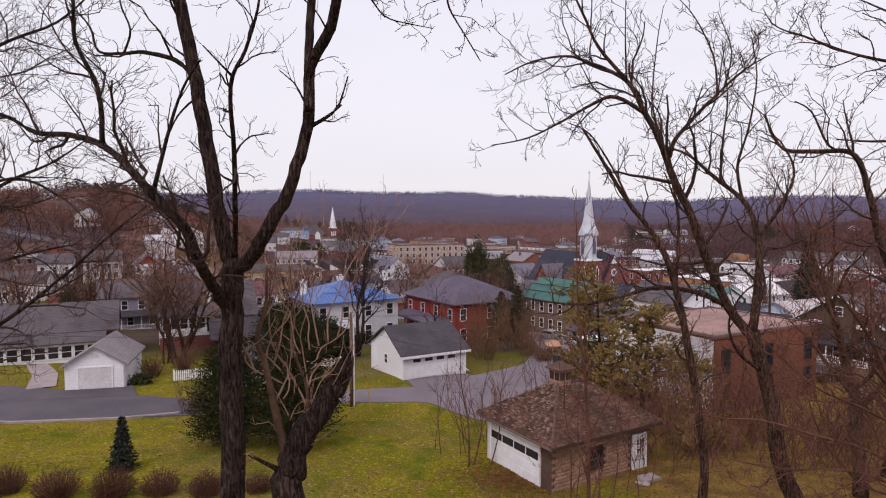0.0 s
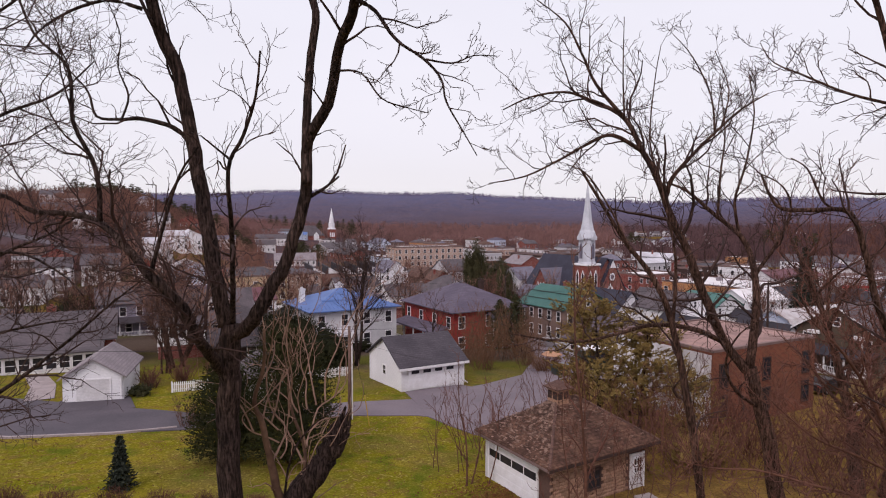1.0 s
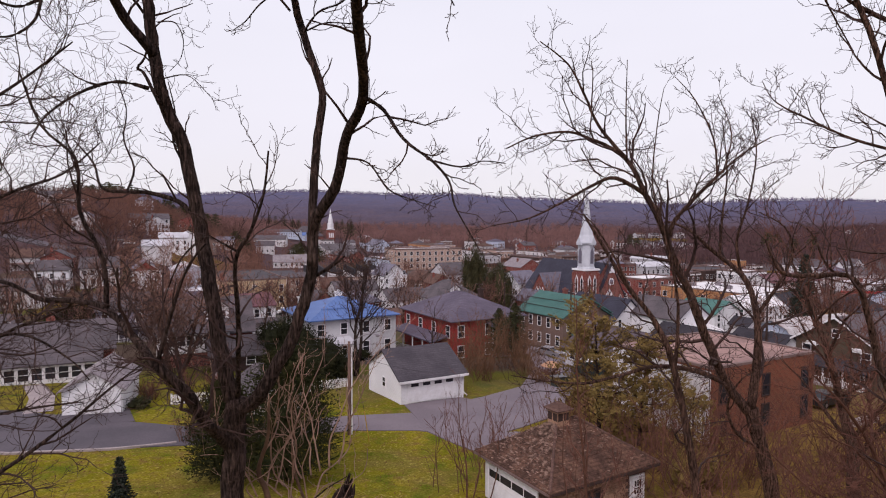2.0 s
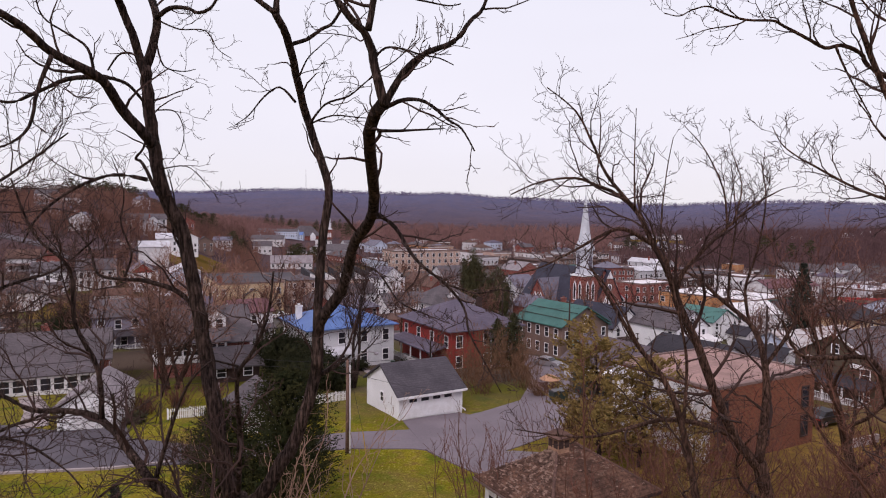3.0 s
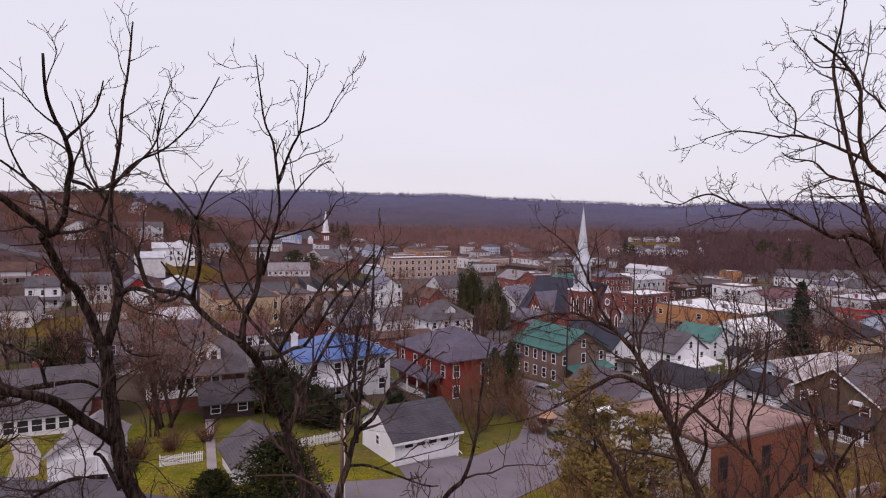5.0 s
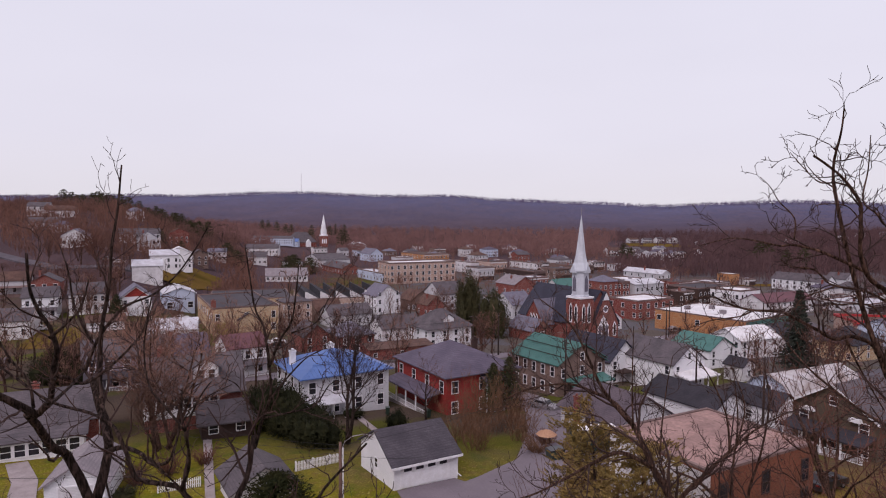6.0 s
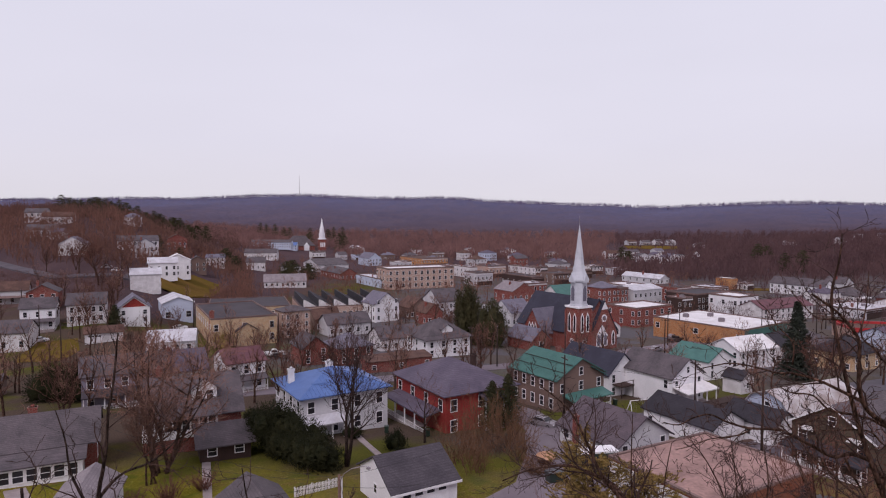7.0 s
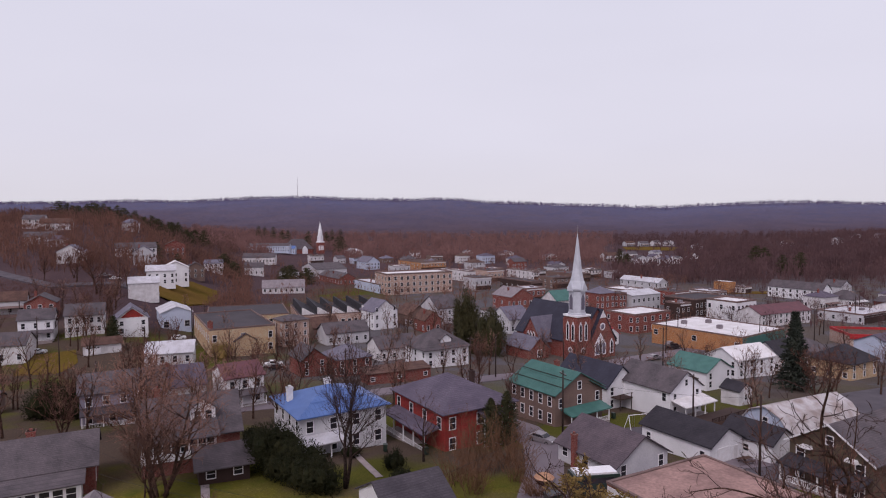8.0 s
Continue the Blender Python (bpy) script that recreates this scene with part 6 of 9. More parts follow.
oak_a.limb([(-4.01, 9.9, 15.32), (-3.68, 9.2, 16.22), (-3.37, 8.5, 17.03), (-3.18, 8.0, 17.82), (-2.87, 7.8, 18.25), (-2.61, 7.6, 18.73), (-2.5, 7.5, 19.28)], 0.05, 0.012, length=0.8, every=0.23)
oak_a.limb([(-3.17, 8.0, 17.97), (-3.22, 7.7, 18.09), (-3.26, 7.4, 18.2)], 0.018, 0.008, length=0.5, levels=2)
oak_a.limb([(-4.01, 9.9, 15.17), (-3.77, 9.8, 15.24), (-3.41, 9.5, 15.58), (-3.12, 9.5, 16.1), (-2.97, 9.5, 16.29), (-2.78, 9.5, 16.84), (-2.58, 9.5, 17.53), (-2.43, 9.2, 18.35), (-2.16, 9.05, 18.71), (-1.96, 8.9, 19.06), (-1.74, 8.5, 19.61), (-1.36, 7.9, 20.02), (-1.14, 6.6, 20.81), (-0.95, 6.28, 21.05)], 0.13, 0.06, length=0.8, every=0.35, start=0.3)
oak_a.limb([(-2.54, 9.5, 17.48), (-2.28, 9.5, 17.62), (-2.02, 9.5, 17.82)], 0.04, 0.014, length=0.4, levels=2)
oak_a.limb([(-0.94, 6.28, 21.03), (-1.02, 6.26, 21.4), (-1.1, 6.25, 21.69), (-1.28, 6.23, 21.89), (-1.4, 6.22, 22.07), (-1.48, 6.2, 22.3), (-1.38, 6.2, 22.65), (-1.54, 6.2, 23.05)], 0.052, 0.016, every=0.3, length=0.75)
oak_a.limb([(-1.54, 6.2, 23.05), (-1.75, 6.2, 23.27), (-1.89, 6.2, 23.42), (-1.98, 6.2, 23.56), (-2.05, 6.2, 23.75), (-2.01, 6.2, 23.89)], 0.018, 0.006, levels=2, every=0.208, length=0.5)
oak_a.limb([(-1.54, 6.2, 23.05), (-1.42, 6.2, 23.27), (-1.27, 6.2, 23.47), (-1.14, 6.2, 23.66), (-1.06, 6.2, 23.72), (-0.98, 6.2, 23.78)], 0.018, 0.006, levels=2, every=0.208, length=0.5)
oak_a.limb([(-1.34, 6.2, 22.46), (-1.29, 6.28, 22.84), (-1.1, 6.36, 23.21), (-0.95, 6.44, 23.48), (-0.82, 6.52, 23.74), (-0.72, 6.6, 23.97)], 0.02, 0.006, levels=2, every=0.208, length=0.5)
oak_a.limb([(-0.94, 6.3, 21.03), (-0.78, 6.31, 21.31), (-0.58, 6.32, 21.52), (-0.26, 6.34, 21.66), (-0.11, 6.35, 21.85), (0.02, 6.36, 21.99), (0.11, 6.38, 22.34), (0.15, 6.39, 22.77), (0.22, 6.4, 23.16)], 0.04, 0.006, levels=2, every=0.208, length=0.5)
oak_a.limb([(-1.01, 5.9, 21.65), (-0.97, 5.97, 21.97), (-0.92, 6.04, 22.17), (-0.86, 6.11, 22.41), (-0.74, 6.19, 22.52), (-0.63, 6.26, 22.72), (-0.48, 6.33, 22.9), (-0.29, 6.4, 23.07)], 0.034, 0.007, levels=2, every=0.208, length=0.5)
oak_a.limb([(-0.84, 6.0, 22.38), (-0.85, 6.15, 22.66), (-0.81, 6.3, 23.04), (-0.8, 6.45, 23.49), (-0.82, 6.6, 23.95)], 0.024, 0.006, levels=2, every=0.208, length=0.5)
oak_a.limb([(-0.98, 6.3, 22.06), (-0.8, 6.28, 22.08), (-0.55, 6.25, 22.02), (-0.31, 6.22, 21.96), (-0.19, 6.2, 21.97)], 0.014, 0.005, levels=2, every=0.208, length=0.5)
oak_a.limb([(-1.05, 6.3, 21.48), (-0.92, 6.28, 21.59), (-0.74, 6.26, 21.57), (-0.57, 6.24, 21.51), (-0.39, 6.22, 21.47), (-0.25, 6.2, 21.4)], 0.014, 0.005, levels=2, every=0.208, length=0.5)
oak_a.limb([(-0.97, 6.5, 21.05), (-0.77, 6.44, 21.12), (-0.54, 6.38, 21.09), (-0.3, 6.32, 20.9), (-0.17, 6.26, 20.81), (-0.04, 6.2, 20.59)], 0.026, 0.007, levels=2, every=0.208, length=0.5)
oak_a.limb([(-1.02, 6.4, 20.81), (-0.82, 6.47, 20.82), (-0.57, 6.53, 20.84), (-0.37, 6.6, 20.86)], 0.02, 0.006, levels=2, every=0.208, length=0.5)
oak_a.limb([(-1.32, 7.85, 20.0), (-1.07, 7.8, 19.83), (-0.79, 7.7, 19.44), (-0.41, 7.6, 19.15), (-0.19, 7.55, 18.89), (-0.12, 7.5, 18.6), (0.06, 7.45, 18.28), (0.27, 7.4, 17.92)], 0.03, 0.006, length=0.5, every=0.152, levels=2)
oak_a.limb([(-0.38, 7.6, 19.15), (-0.05, 7.5, 19.07), (0.23, 7.4, 19.13), (0.51, 7.3, 19.09)], 0.014, 0.005, length=0.35, every=0.152, levels=2)
oak_a.limb([(-1.8, 8.7, 19.3), (-1.42, 8.5, 19.21), (-1.11, 8.4, 18.83), (-0.74, 8.3, 18.68), (-0.41, 8.2, 18.58)], 0.018, 0.005, length=0.4, every=0.152, levels=2)
oak_a.limb([(-2.45, 9.2, 17.68), (-2.48, 9.25, 18.3), (-2.46, 9.3, 19.01), (-2.42, 9.35, 19.72), (-2.36, 9.4, 20.39), (-2.68, 9.5, 21.31), (-2.72, 9.1, 21.86), (-2.73, 8.7, 22.35), (-2.75, 8.5, 22.52), (-2.81, 8.4, 22.65)], 0.075, 0.05, every=0.5, length=0.6, start=0.4)
oak_a.limb([(-2.81, 8.4, 22.65), (-3.05, 8.33, 22.83), (-3.27, 8.27, 23.05), (-3.41, 8.2, 23.23), (-3.78, 8.1, 23.33), (-3.86, 8.05, 23.59), (-3.92, 8.0, 23.84), (-4.08, 8.1, 23.95), (-4.28, 8.02, 24.11), (-4.72, 7.95, 24.26), (-5.15, 7.88, 24.6), (-5.36, 7.8, 24.78)], 0.038, 0.012, every=0.3, length=0.75)
oak_a.limb([(-3.32, 8.2, 23.19), (-3.04, 7.85, 23.67), (-2.9, 7.5, 24.14)], 0.028, 0.01, levels=1, every=0.4, length=0.5)
oak_a.limb([(-2.9, 7.5, 24.14), (-2.79, 7.5, 24.39), (-2.69, 7.5, 24.56), (-2.61, 7.5, 24.66)], 0.014, 0.005, levels=2, every=0.208, length=0.5)
oak_a.limb([(-2.9, 7.5, 24.14), (-3.1, 7.5, 24.38), (-3.27, 7.5, 24.59), (-3.32, 7.5, 24.97), (-3.27, 7.5, 25.29), (-3.15, 7.5, 25.59)], 0.014, 0.005, levels=2, every=0.208, length=0.5)
oak_a.limb([(-3.32, 8.2, 23.2), (-3.39, 8.1, 23.35), (-3.58, 8.0, 23.64), (-3.37, 8.0, 23.45), (-3.22, 8.0, 23.97), (-3.02, 8.0, 24.27), (-2.62, 8.0, 24.49)], 0.012, 0.005, levels=1, length=0.4, every=0.3)
oak_a.limb([(-2.81, 8.4, 22.65), (-2.78, 8.47, 22.96), (-2.66, 8.53, 23.27), (-2.62, 8.6, 23.69), (-2.73, 8.9, 23.43), (-2.56, 8.77, 23.88), (-2.41, 8.63, 24.22), (-2.38, 8.5, 24.62)], 0.042, 0.014, every=0.3, length=0.75)
oak_a.limb([(-2.38, 8.5, 24.62), (-2.41, 8.43, 25.05), (-2.48, 8.35, 25.28), (-2.51, 8.27, 25.67), (-2.53, 8.2, 26.03)], 0.018, 0.006, levels=2, every=0.208, length=0.5)
oak_a.limb([(-2.38, 8.5, 24.58), (-2.17, 8.35, 24.96), (-2.0, 8.2, 25.18), (-1.89, 8.05, 25.58), (-1.82, 7.9, 25.84)], 0.018, 0.006, levels=2, every=0.208, length=0.5)
oak_a.limb([(-1.9, 7.9, 25.1), (-1.63, 7.9, 25.22), (-1.5, 7.9, 25.47), (-1.35, 7.9, 25.64)], 0.01, 0.004, levels=2, every=0.208, length=0.5)
oak_a.limb([(-2.36, 8.5, 24.19), (-2.16, 8.43, 24.44), (-1.9, 8.37, 24.71), (-1.69, 8.3, 24.83)], 0.014, 0.005, levels=2, every=0.208, length=0.5)
oak_a.limb([(-2.51, 8.7, 23.89), (-2.12, 8.65, 24.0), (-1.86, 8.6, 24.09), (-1.67, 8.55, 24.36), (-1.53, 8.5, 24.42)], 0.014, 0.005, levels=2, every=0.208, length=0.5)
oak_a.limb([(-2.58, 8.8, 23.85), (-2.74, 8.73, 24.1), (-2.86, 8.67, 24.31), (-3.01, 8.6, 24.4)], 0.014, 0.005, levels=2, every=0.208, length=0.5)
oak_a.limb([(-2.74, 8.8, 22.35), (-2.48, 8.74, 22.4), (-2.26, 8.69, 22.52), (-2.08, 8.63, 22.59), (-1.85, 8.57, 22.91), (-1.71, 8.51, 23.14), (-1.47, 8.46, 23.42), (-1.19, 8.4, 23.73)], 0.03, 0.012, levels=2, every=0.208, length=0.5)
oak_a.limb([(-2.72, 9.0, 21.84), (-2.54, 8.93, 22.17), (-2.33, 8.87, 22.34), (-2.13, 8.8, 22.47)], 0.014, 0.005, levels=2, every=0.208, length=0.5)
oak_a.limb([(-2.83, 9.3, 21.64), (-3.04, 9.23, 21.85), (-3.25, 9.15, 21.7), (-3.45, 9.07, 21.42), (-3.62, 9.0, 21.27)], 0.02, 0.006, levels=2, every=0.208, length=0.5)
oak_a.limb([(-2.68, 9.4, 21.29), (-2.39, 9.32, 21.61), (-2.01, 9.24, 21.72), (-1.69, 9.16, 21.94), (-1.29, 9.08, 22.19), (-0.98, 9.0, 22.44)], 0.02, 0.006, levels=2, every=0.208, length=0.5)
oak_a.limb([(-2.66, 9.4, 21.33), (-2.28, 9.33, 21.45), (-1.86, 9.27, 21.41), (-1.53, 9.2, 21.38)], 0.016, 0.005, levels=2, every=0.208, length=0.5)
oak_a.done()
PALETWIG = material("pale_grey_tan_twigs", (0.4, 0.335, 0.28), (0.23, 0.18, 0.15), 0.9, 1.2, 7, 0.3, 0.2)
PALEBARK = material("pale_olive_smooth_bark", (0.17, 0.135, 0.098), (0.115, 0.09, 0.07), 0.95, 1.4, 9, 0.3, 0.5, spec=0.1)
snag = BigTree("old split trunk with a broken top and tangled shoots", 21, BARK, PALETWIG)
snag.limb([(-2.5, 11.0, 2.2), (-2.6, 11.0, 7.0), (-3.51, 11.0, 10.62), (-3.47, 11.0, 11.14), (-3.41, 11.0, 11.58)], 0.34, 0.26, levels=0, sides=14)
snag.limb([(-3.41, 11.0, 11.53), (-3.12, 11.0, 12.03), (-2.79, 11.0, 12.48), (-2.56, 11.0, 12.87), (-2.46, 11.0, 13.14)], 0.25, 0.2, levels=2, length=0.7, every=0.5)
snag.splinters((-2.47, 11.0, 13.11), (0.35, 0, 1), 0.21)
snag.limb([(-3.54, 11.0, 11.36), (-3.64, 10.9, 12.0), (-3.74, 10.8, 12.68), (-3.84, 10.7, 13.34), (-3.94, 10.6, 13.79), (-3.72, 10.5, 14.43), (-3.65, 10.4, 15.16)], 0.1, 0.02, length=0.8, every=0.5, levels=2, bark=PALEBARK)
snag.limb([(-3.64, 11.0, 11.13), (-3.89, 10.8, 11.37), (-4.13, 10.6, 11.6)], 0.06, 0.02, length=0.8, every=0.3)
snag.limb([(-3.29, 11.0, 11.75), (-3.18, 11.2, 12.58), (-3.49, 11.3, 13.43), (-3.57, 11.4, 14.08), (-3.39, 11.4, 14.64)], 0.045, 0.012, length=0.9, every=0.5, levels=2, bark=PALEBARK)
snag.limb([(-3.57, 11.0, 11.52), (-3.25, 10.6, 12.75), (-2.76, 10.4, 13.44), (-2.18, 10.2, 13.9)], 0.03, 0.008, length=0.7, every=0.35)
for k in range(10):
    # pale crooked shoots from all along the split stem
    f, a = snag.rng.random(), k * 2.4 + snag.rng.uniform(-0.5, 0.5)
    foot = Vector((-3.5 + 0.75 * f * (k % 2) - 0.15 * f, 10.95, 11.5 + 1.9 * f))
    line, _ = wander(foot, (0.75 * math.cos(a), 0.6 * math.sin(a), 0.55 + 0.7 * f), snag.rng.uniform(1.0, 2.9), 0.03, 0.008, snag.rng, 7, 0.34, 0.08)
    snag.limb([tuple(p) for p in line], 0.017, 0.005, length=0.75, every=0.55, start=0.25, levels=2, lift=0.06, spread=1.0, tip=0.0036, bark=PALETWIG)
for k in range(10):
    # tall upright shoots above the broken top
    foot = Vector((-4.2 + 0.18 * k, 11.15, 13.0 + 0.08 * k))
    line, _ = wander(foot, (snag.rng.uniform(-0.35, 0.5), snag.rng.uniform(-0.1, 0.15), 1.0), snag.rng.uniform(1.4, 4.2), 0.02, 0.005, snag.rng, 7, 0.24, 0.1)
    snag.limb([tuple(p) for p in line], 0.018, 0.005, length=0.7, every=0.33, start=0.2, levels=2, lift=0.18, spread=0.6, tip=0.0036, thin=0.5, bark=PALETWIG)
snag.done()
tree_b = BigTree("spreading leafless tree with arching grey limbs", 31, BARKPALE, TWIG)
tree_b.limb([(10.7, 20.0, 2.0), (10.3, 20.0, 6.0), (10.0, 20.0, 6.92), (9.52, 20.0, 8.17), (8.99, 20.0, 10.77), (8.52, 20.0, 12.41)], 0.31, 0.2, levels=1, every=1.44, length=1.2, sides=14)
tree_b.limb([(8.57, 20.0, 12.23), (7.8, 20.0, 13.13), (6.9, 19.5, 14.82), (6.36, 19.5, 16.23), (5.92, 19.5, 17.11), (5.33, 19.3, 18.5), (4.87, 19.2, 19.27), (4.49, 19.5, 20.18), (4.0, 20.2, 20.75), (3.38, 20.3, 21.04), (2.65, 20.3, 21.28), (1.55, 20.3, 21.14), (0.63, 20.3, 20.73)], 0.16, 0.02, length=1.9, every=0.384, tip=0.007)
tree_b.limb([(4.9, 19.2, 19.22), (3.97, 19.0, 19.69), (3.29, 18.9, 19.47), (2.35, 18.8, 18.94), (1.32, 18.7, 18.44), (0.21, 18.6, 18.22)], 0.075, 0.014, length=1.2, every=0.336, tip=0.007)
tree_b.limb([(4.35, 19.5, 20.36), (3.52, 19.5, 21.33), (3.07, 19.5, 22.3), (2.54, 19.5, 23.27), (1.66, 19.5, 23.99)], 0.065, 0.016, length=1.3, every=0.336, tip=0.007)
tree_b.limb([(5.7, 19.4, 17.89), (5.84, 19.3, 18.41), (6.46, 19.2, 19.17), (7.03, 19.2, 19.76), (7.75, 19.2, 20.43), (8.56, 19.2, 20.92)], 0.085, 0.016, length=1.4, every=0.336, tip=0.007)
tree_b.limb([(4.4, 19.5, 20.24), (4.3, 19.3, 21.62), (4.29, 19.2, 23.29)], 0.035, 0.01, length=1.0, every=0.384, tip=0.007, levels=2)
tree_b.limb([(5.41, 19.3, 18.5), (5.14, 19.3, 19.54), (5.24, 19.3, 21.26), (5.42, 19.3, 22.45)], 0.035, 0.01, length=1.0, every=0.384, tip=0.007, levels=2)
tree_b.limb([(7.03, 19.2, 19.71), (6.89, 19.2, 20.87), (6.32, 19.2, 22.06), (5.72, 19.2, 22.75)], 0.035, 0.01, length=1.0, every=0.336, tip=0.007, levels=2)
tree_b.limb([(7.19, 19.2, 19.85), (7.45, 19.3, 21.05), (7.01, 19.3, 22.24)], 0.03, 0.01, length=1.0, every=0.336, tip=0.007, levels=2)
tree_b.limb([(8.52, 20.0, 12.41), (8.78, 20.2, 14.02), (8.81, 20.5, 15.46), (8.57, 21.0, 16.54), (7.64, 21.0, 17.33), (6.77, 21.0, 18.09), (6.02, 21.0, 18.39)], 0.15, 0.03, length=1.6, every=0.432, tip=0.007)
tree_b.limb([(8.81, 20.5, 15.27), (9.53, 20.6, 16.38), (9.98, 20.7, 17.39), (9.74, 20.8, 18.22), (8.97, 20.9, 18.69)], 0.07, 0.015, length=1.2, every=0.336, tip=0.007)
tree_b.limb([(8.57, 21.0, 16.45), (8.32, 21.0, 17.67), (8.65, 21.0, 18.98), (8.87, 21.0, 20.64), (8.66, 21.0, 21.93)], 0.06, 0.012, length=1.3, every=0.336, tip=0.007)
tree_b.limb([(7.79, 21.0, 17.2), (7.88, 21.1, 18.62), (8.03, 21.2, 19.94), (7.88, 21.3, 21.64)], 0.05, 0.012, length=1.2, every=0.336, tip=0.007)
tree_b.limb([(7.86, 20.0, 13.09), (6.76, 19.5, 13.66), (5.41, 19.3, 13.85), (4.26, 19.1, 13.59), (3.11, 18.9, 13.35), (1.88, 18.7, 13.45), (0.84, 18.5, 13.64)], 0.1, 0.014, length=1.4, every=0.48, tip=0.008)
tree_b.limb([(8.81, 20.0, 11.14), (7.73, 19.0, 11.94), (7.27, 18.5, 12.92), (7.47, 18.0, 13.86), (8.02, 17.5, 14.44)], 0.06, 0.014, length=1.4, every=0.48, tip=0.008)
tree_b.done()
tree_b2 = BigTree("slim leaning leafless tree", 41, BARKPALE, TWIG)
tree_b2.limb([(6.7, 18.0, 2.1), (6.45, 18.0, 7.0), (6.47, 18.0, 8.96), (6.01, 18.0, 12.01), (5.48, 18.0, 14.32), (4.98, 18.0, 15.47), (4.16, 18.0, 16.53), (3.34, 18.0, 17.85), (2.89, 18.0, 18.58)], 0.165, 0.03, length=1.3, every=0.5, start=0.5, tip=0.009)
tree_b2.limb([(5.57, 18.0, 13.99), (5.62, 18.0, 15.97), (5.26, 18.0, 17.76), (5.0, 18.0, 18.89)], 0.06, 0.015, length=1.1, every=0.45, tip=0.009)
tree_b2.limb([(4.24, 18.0, 16.45), (3.71, 17.8, 17.43), (3.03, 17.6, 18.39), (2.38, 17.5, 18.71)], 0.04, 0.012, length=1.0, every=0.4, tip=0.009)
tree_b2.done()
tree_c = BigTree("dark leafless tree with long reaching branches", 51, BARKPALE, TWIG)
tree_c.limb([(10.8, 14.5, 2.5), (10.7, 14.5, 9.0), (10.0, 14.3, 16.0), (8.82, 14.1, 21.17), (7.91, 14.0, 23.44), (7.41, 14.0, 24.77), (6.99, 14.0, 26.32), (6.81, 14.0, 27.3), (6.94, 14.0, 28.07), (6.97, 14.0, 28.56)], 0.095, 0.01, length=1.3, every=0.4, start=0.55, sides=12, tip=0.006)
tree_c.limb([(11.7, 14.0, 13.3), (9.24, 13.0, 13.56), (8.32, 13.0, 15.17), (7.95, 12.9, 16.33), (7.54, 12.8, 17.26), (6.79, 12.7, 17.33), (6.16, 12.6, 17.35), (5.9, 12.6, 17.63), (5.73, 12.6, 18.05)], 0.095, 0.02, length=1.2, every=0.35, tip=0.006)
tree_c.limb([(7.49, 12.8, 17.3), (7.1, 12.9, 17.47), (6.8, 13.0, 18.16), (6.51, 13.1, 18.4)], 0.035, 0.01, length=0.9, every=0.3, tip=0.006)
tree_c.limb([(10.13, 15.0, 22.62), (8.57, 14.97, 23.35), (8.22, 14.94, 23.74), (7.79, 14.91, 23.91), (7.43, 14.88, 23.85), (7.0, 14.85, 24.07), (6.51, 14.82, 24.32), (6.26, 14.78, 24.43), (5.67, 14.75, 24.45), (5.19, 14.72, 24.58), (4.82, 14.69, 24.74), (4.46, 14.66, 24.66), (4.17, 14.63, 24.52), (3.84, 14.6, 24.58)], 0.055, 0.01, length=0.85, every=0.28, tip=0.006)
tree_c.limb([(5.67, 14.7, 24.45), (5.41, 14.68, 24.32), (4.82, 14.65, 24.23), (4.41, 14.62, 24.08), (4.11, 14.6, 24.0)], 0.02, 0.006, levels=2, length=0.6, every=0.24, tip=0.006)
tree_c.limb([(9.05, 14.2, 24.23), (8.03, 14.17, 24.73), (7.59, 14.14, 24.94), (7.03, 14.11, 25.04), (6.83, 14.09, 25.12), (6.55, 14.06, 25.37), (6.11, 14.03, 25.43), (5.9, 14.0, 25.56)], 0.035, 0.01, levels=2, length=0.6, every=0.24, tip=0.006)
tree_c.limb([(8.86, 14.2, 23.89), (8.03, 14.15, 24.35), (7.63, 14.1, 24.68), (6.91, 14.05, 24.68), (6.21, 14.0, 24.67)], 0.03, 0.008, levels=2, length=0.6, every=0.24, tip=0.006)
tree_c.limb([(6.92, 14.0, 25.04), (6.33, 14.0, 24.81), (6.18, 14.0, 24.59), (5.91, 14.0, 24.49)], 0.018, 0.006, levels=2, length=0.6, every=0.24, tip=0.006)
tree_c.limb([(8.13, 13.6, 24.28), (7.63, 13.53, 24.97), (7.35, 13.47, 25.17), (7.15, 13.4, 25.37), (6.99, 13.33, 25.73), (6.94, 13.27, 26.23), (6.88, 13.2, 26.63), (6.67, 13.13, 26.92), (6.38, 13.07, 27.2), (5.94, 13.0, 27.49)], 0.055, 0.02, levels=2, length=0.6, every=0.24, tip=0.006)
tree_c.limb([(7.31, 13.6, 25.35), (6.98, 13.68, 25.52), (6.49, 13.75, 25.75), (6.05, 13.82, 25.86), (5.81, 13.9, 25.84), (5.41, 13.98, 25.93), (5.0, 14.05, 25.98), (4.7, 14.12, 25.91), (4.39, 14.2, 25.81)], 0.035, 0.008, length=0.85, every=0.28, tip=0.006)
tree_c.limb([(6.22, 14.2, 25.94), (6.22, 14.2, 26.37), (5.91, 14.2, 26.71), (5.74, 14.2, 26.99), (5.54, 14.2, 27.19)], 0.018, 0.006, levels=2, length=0.6, every=0.24, tip=0.006)
tree_c.limb([(8.16, 13.3, 25.82), (7.43, 13.3, 26.22), (7.24, 13.3, 26.45), (6.98, 13.3, 26.71), (7.05, 13.3, 27.28), (7.07, 13.3, 27.89)], 0.03, 0.008, levels=2, length=0.6, every=0.24, tip=0.006)
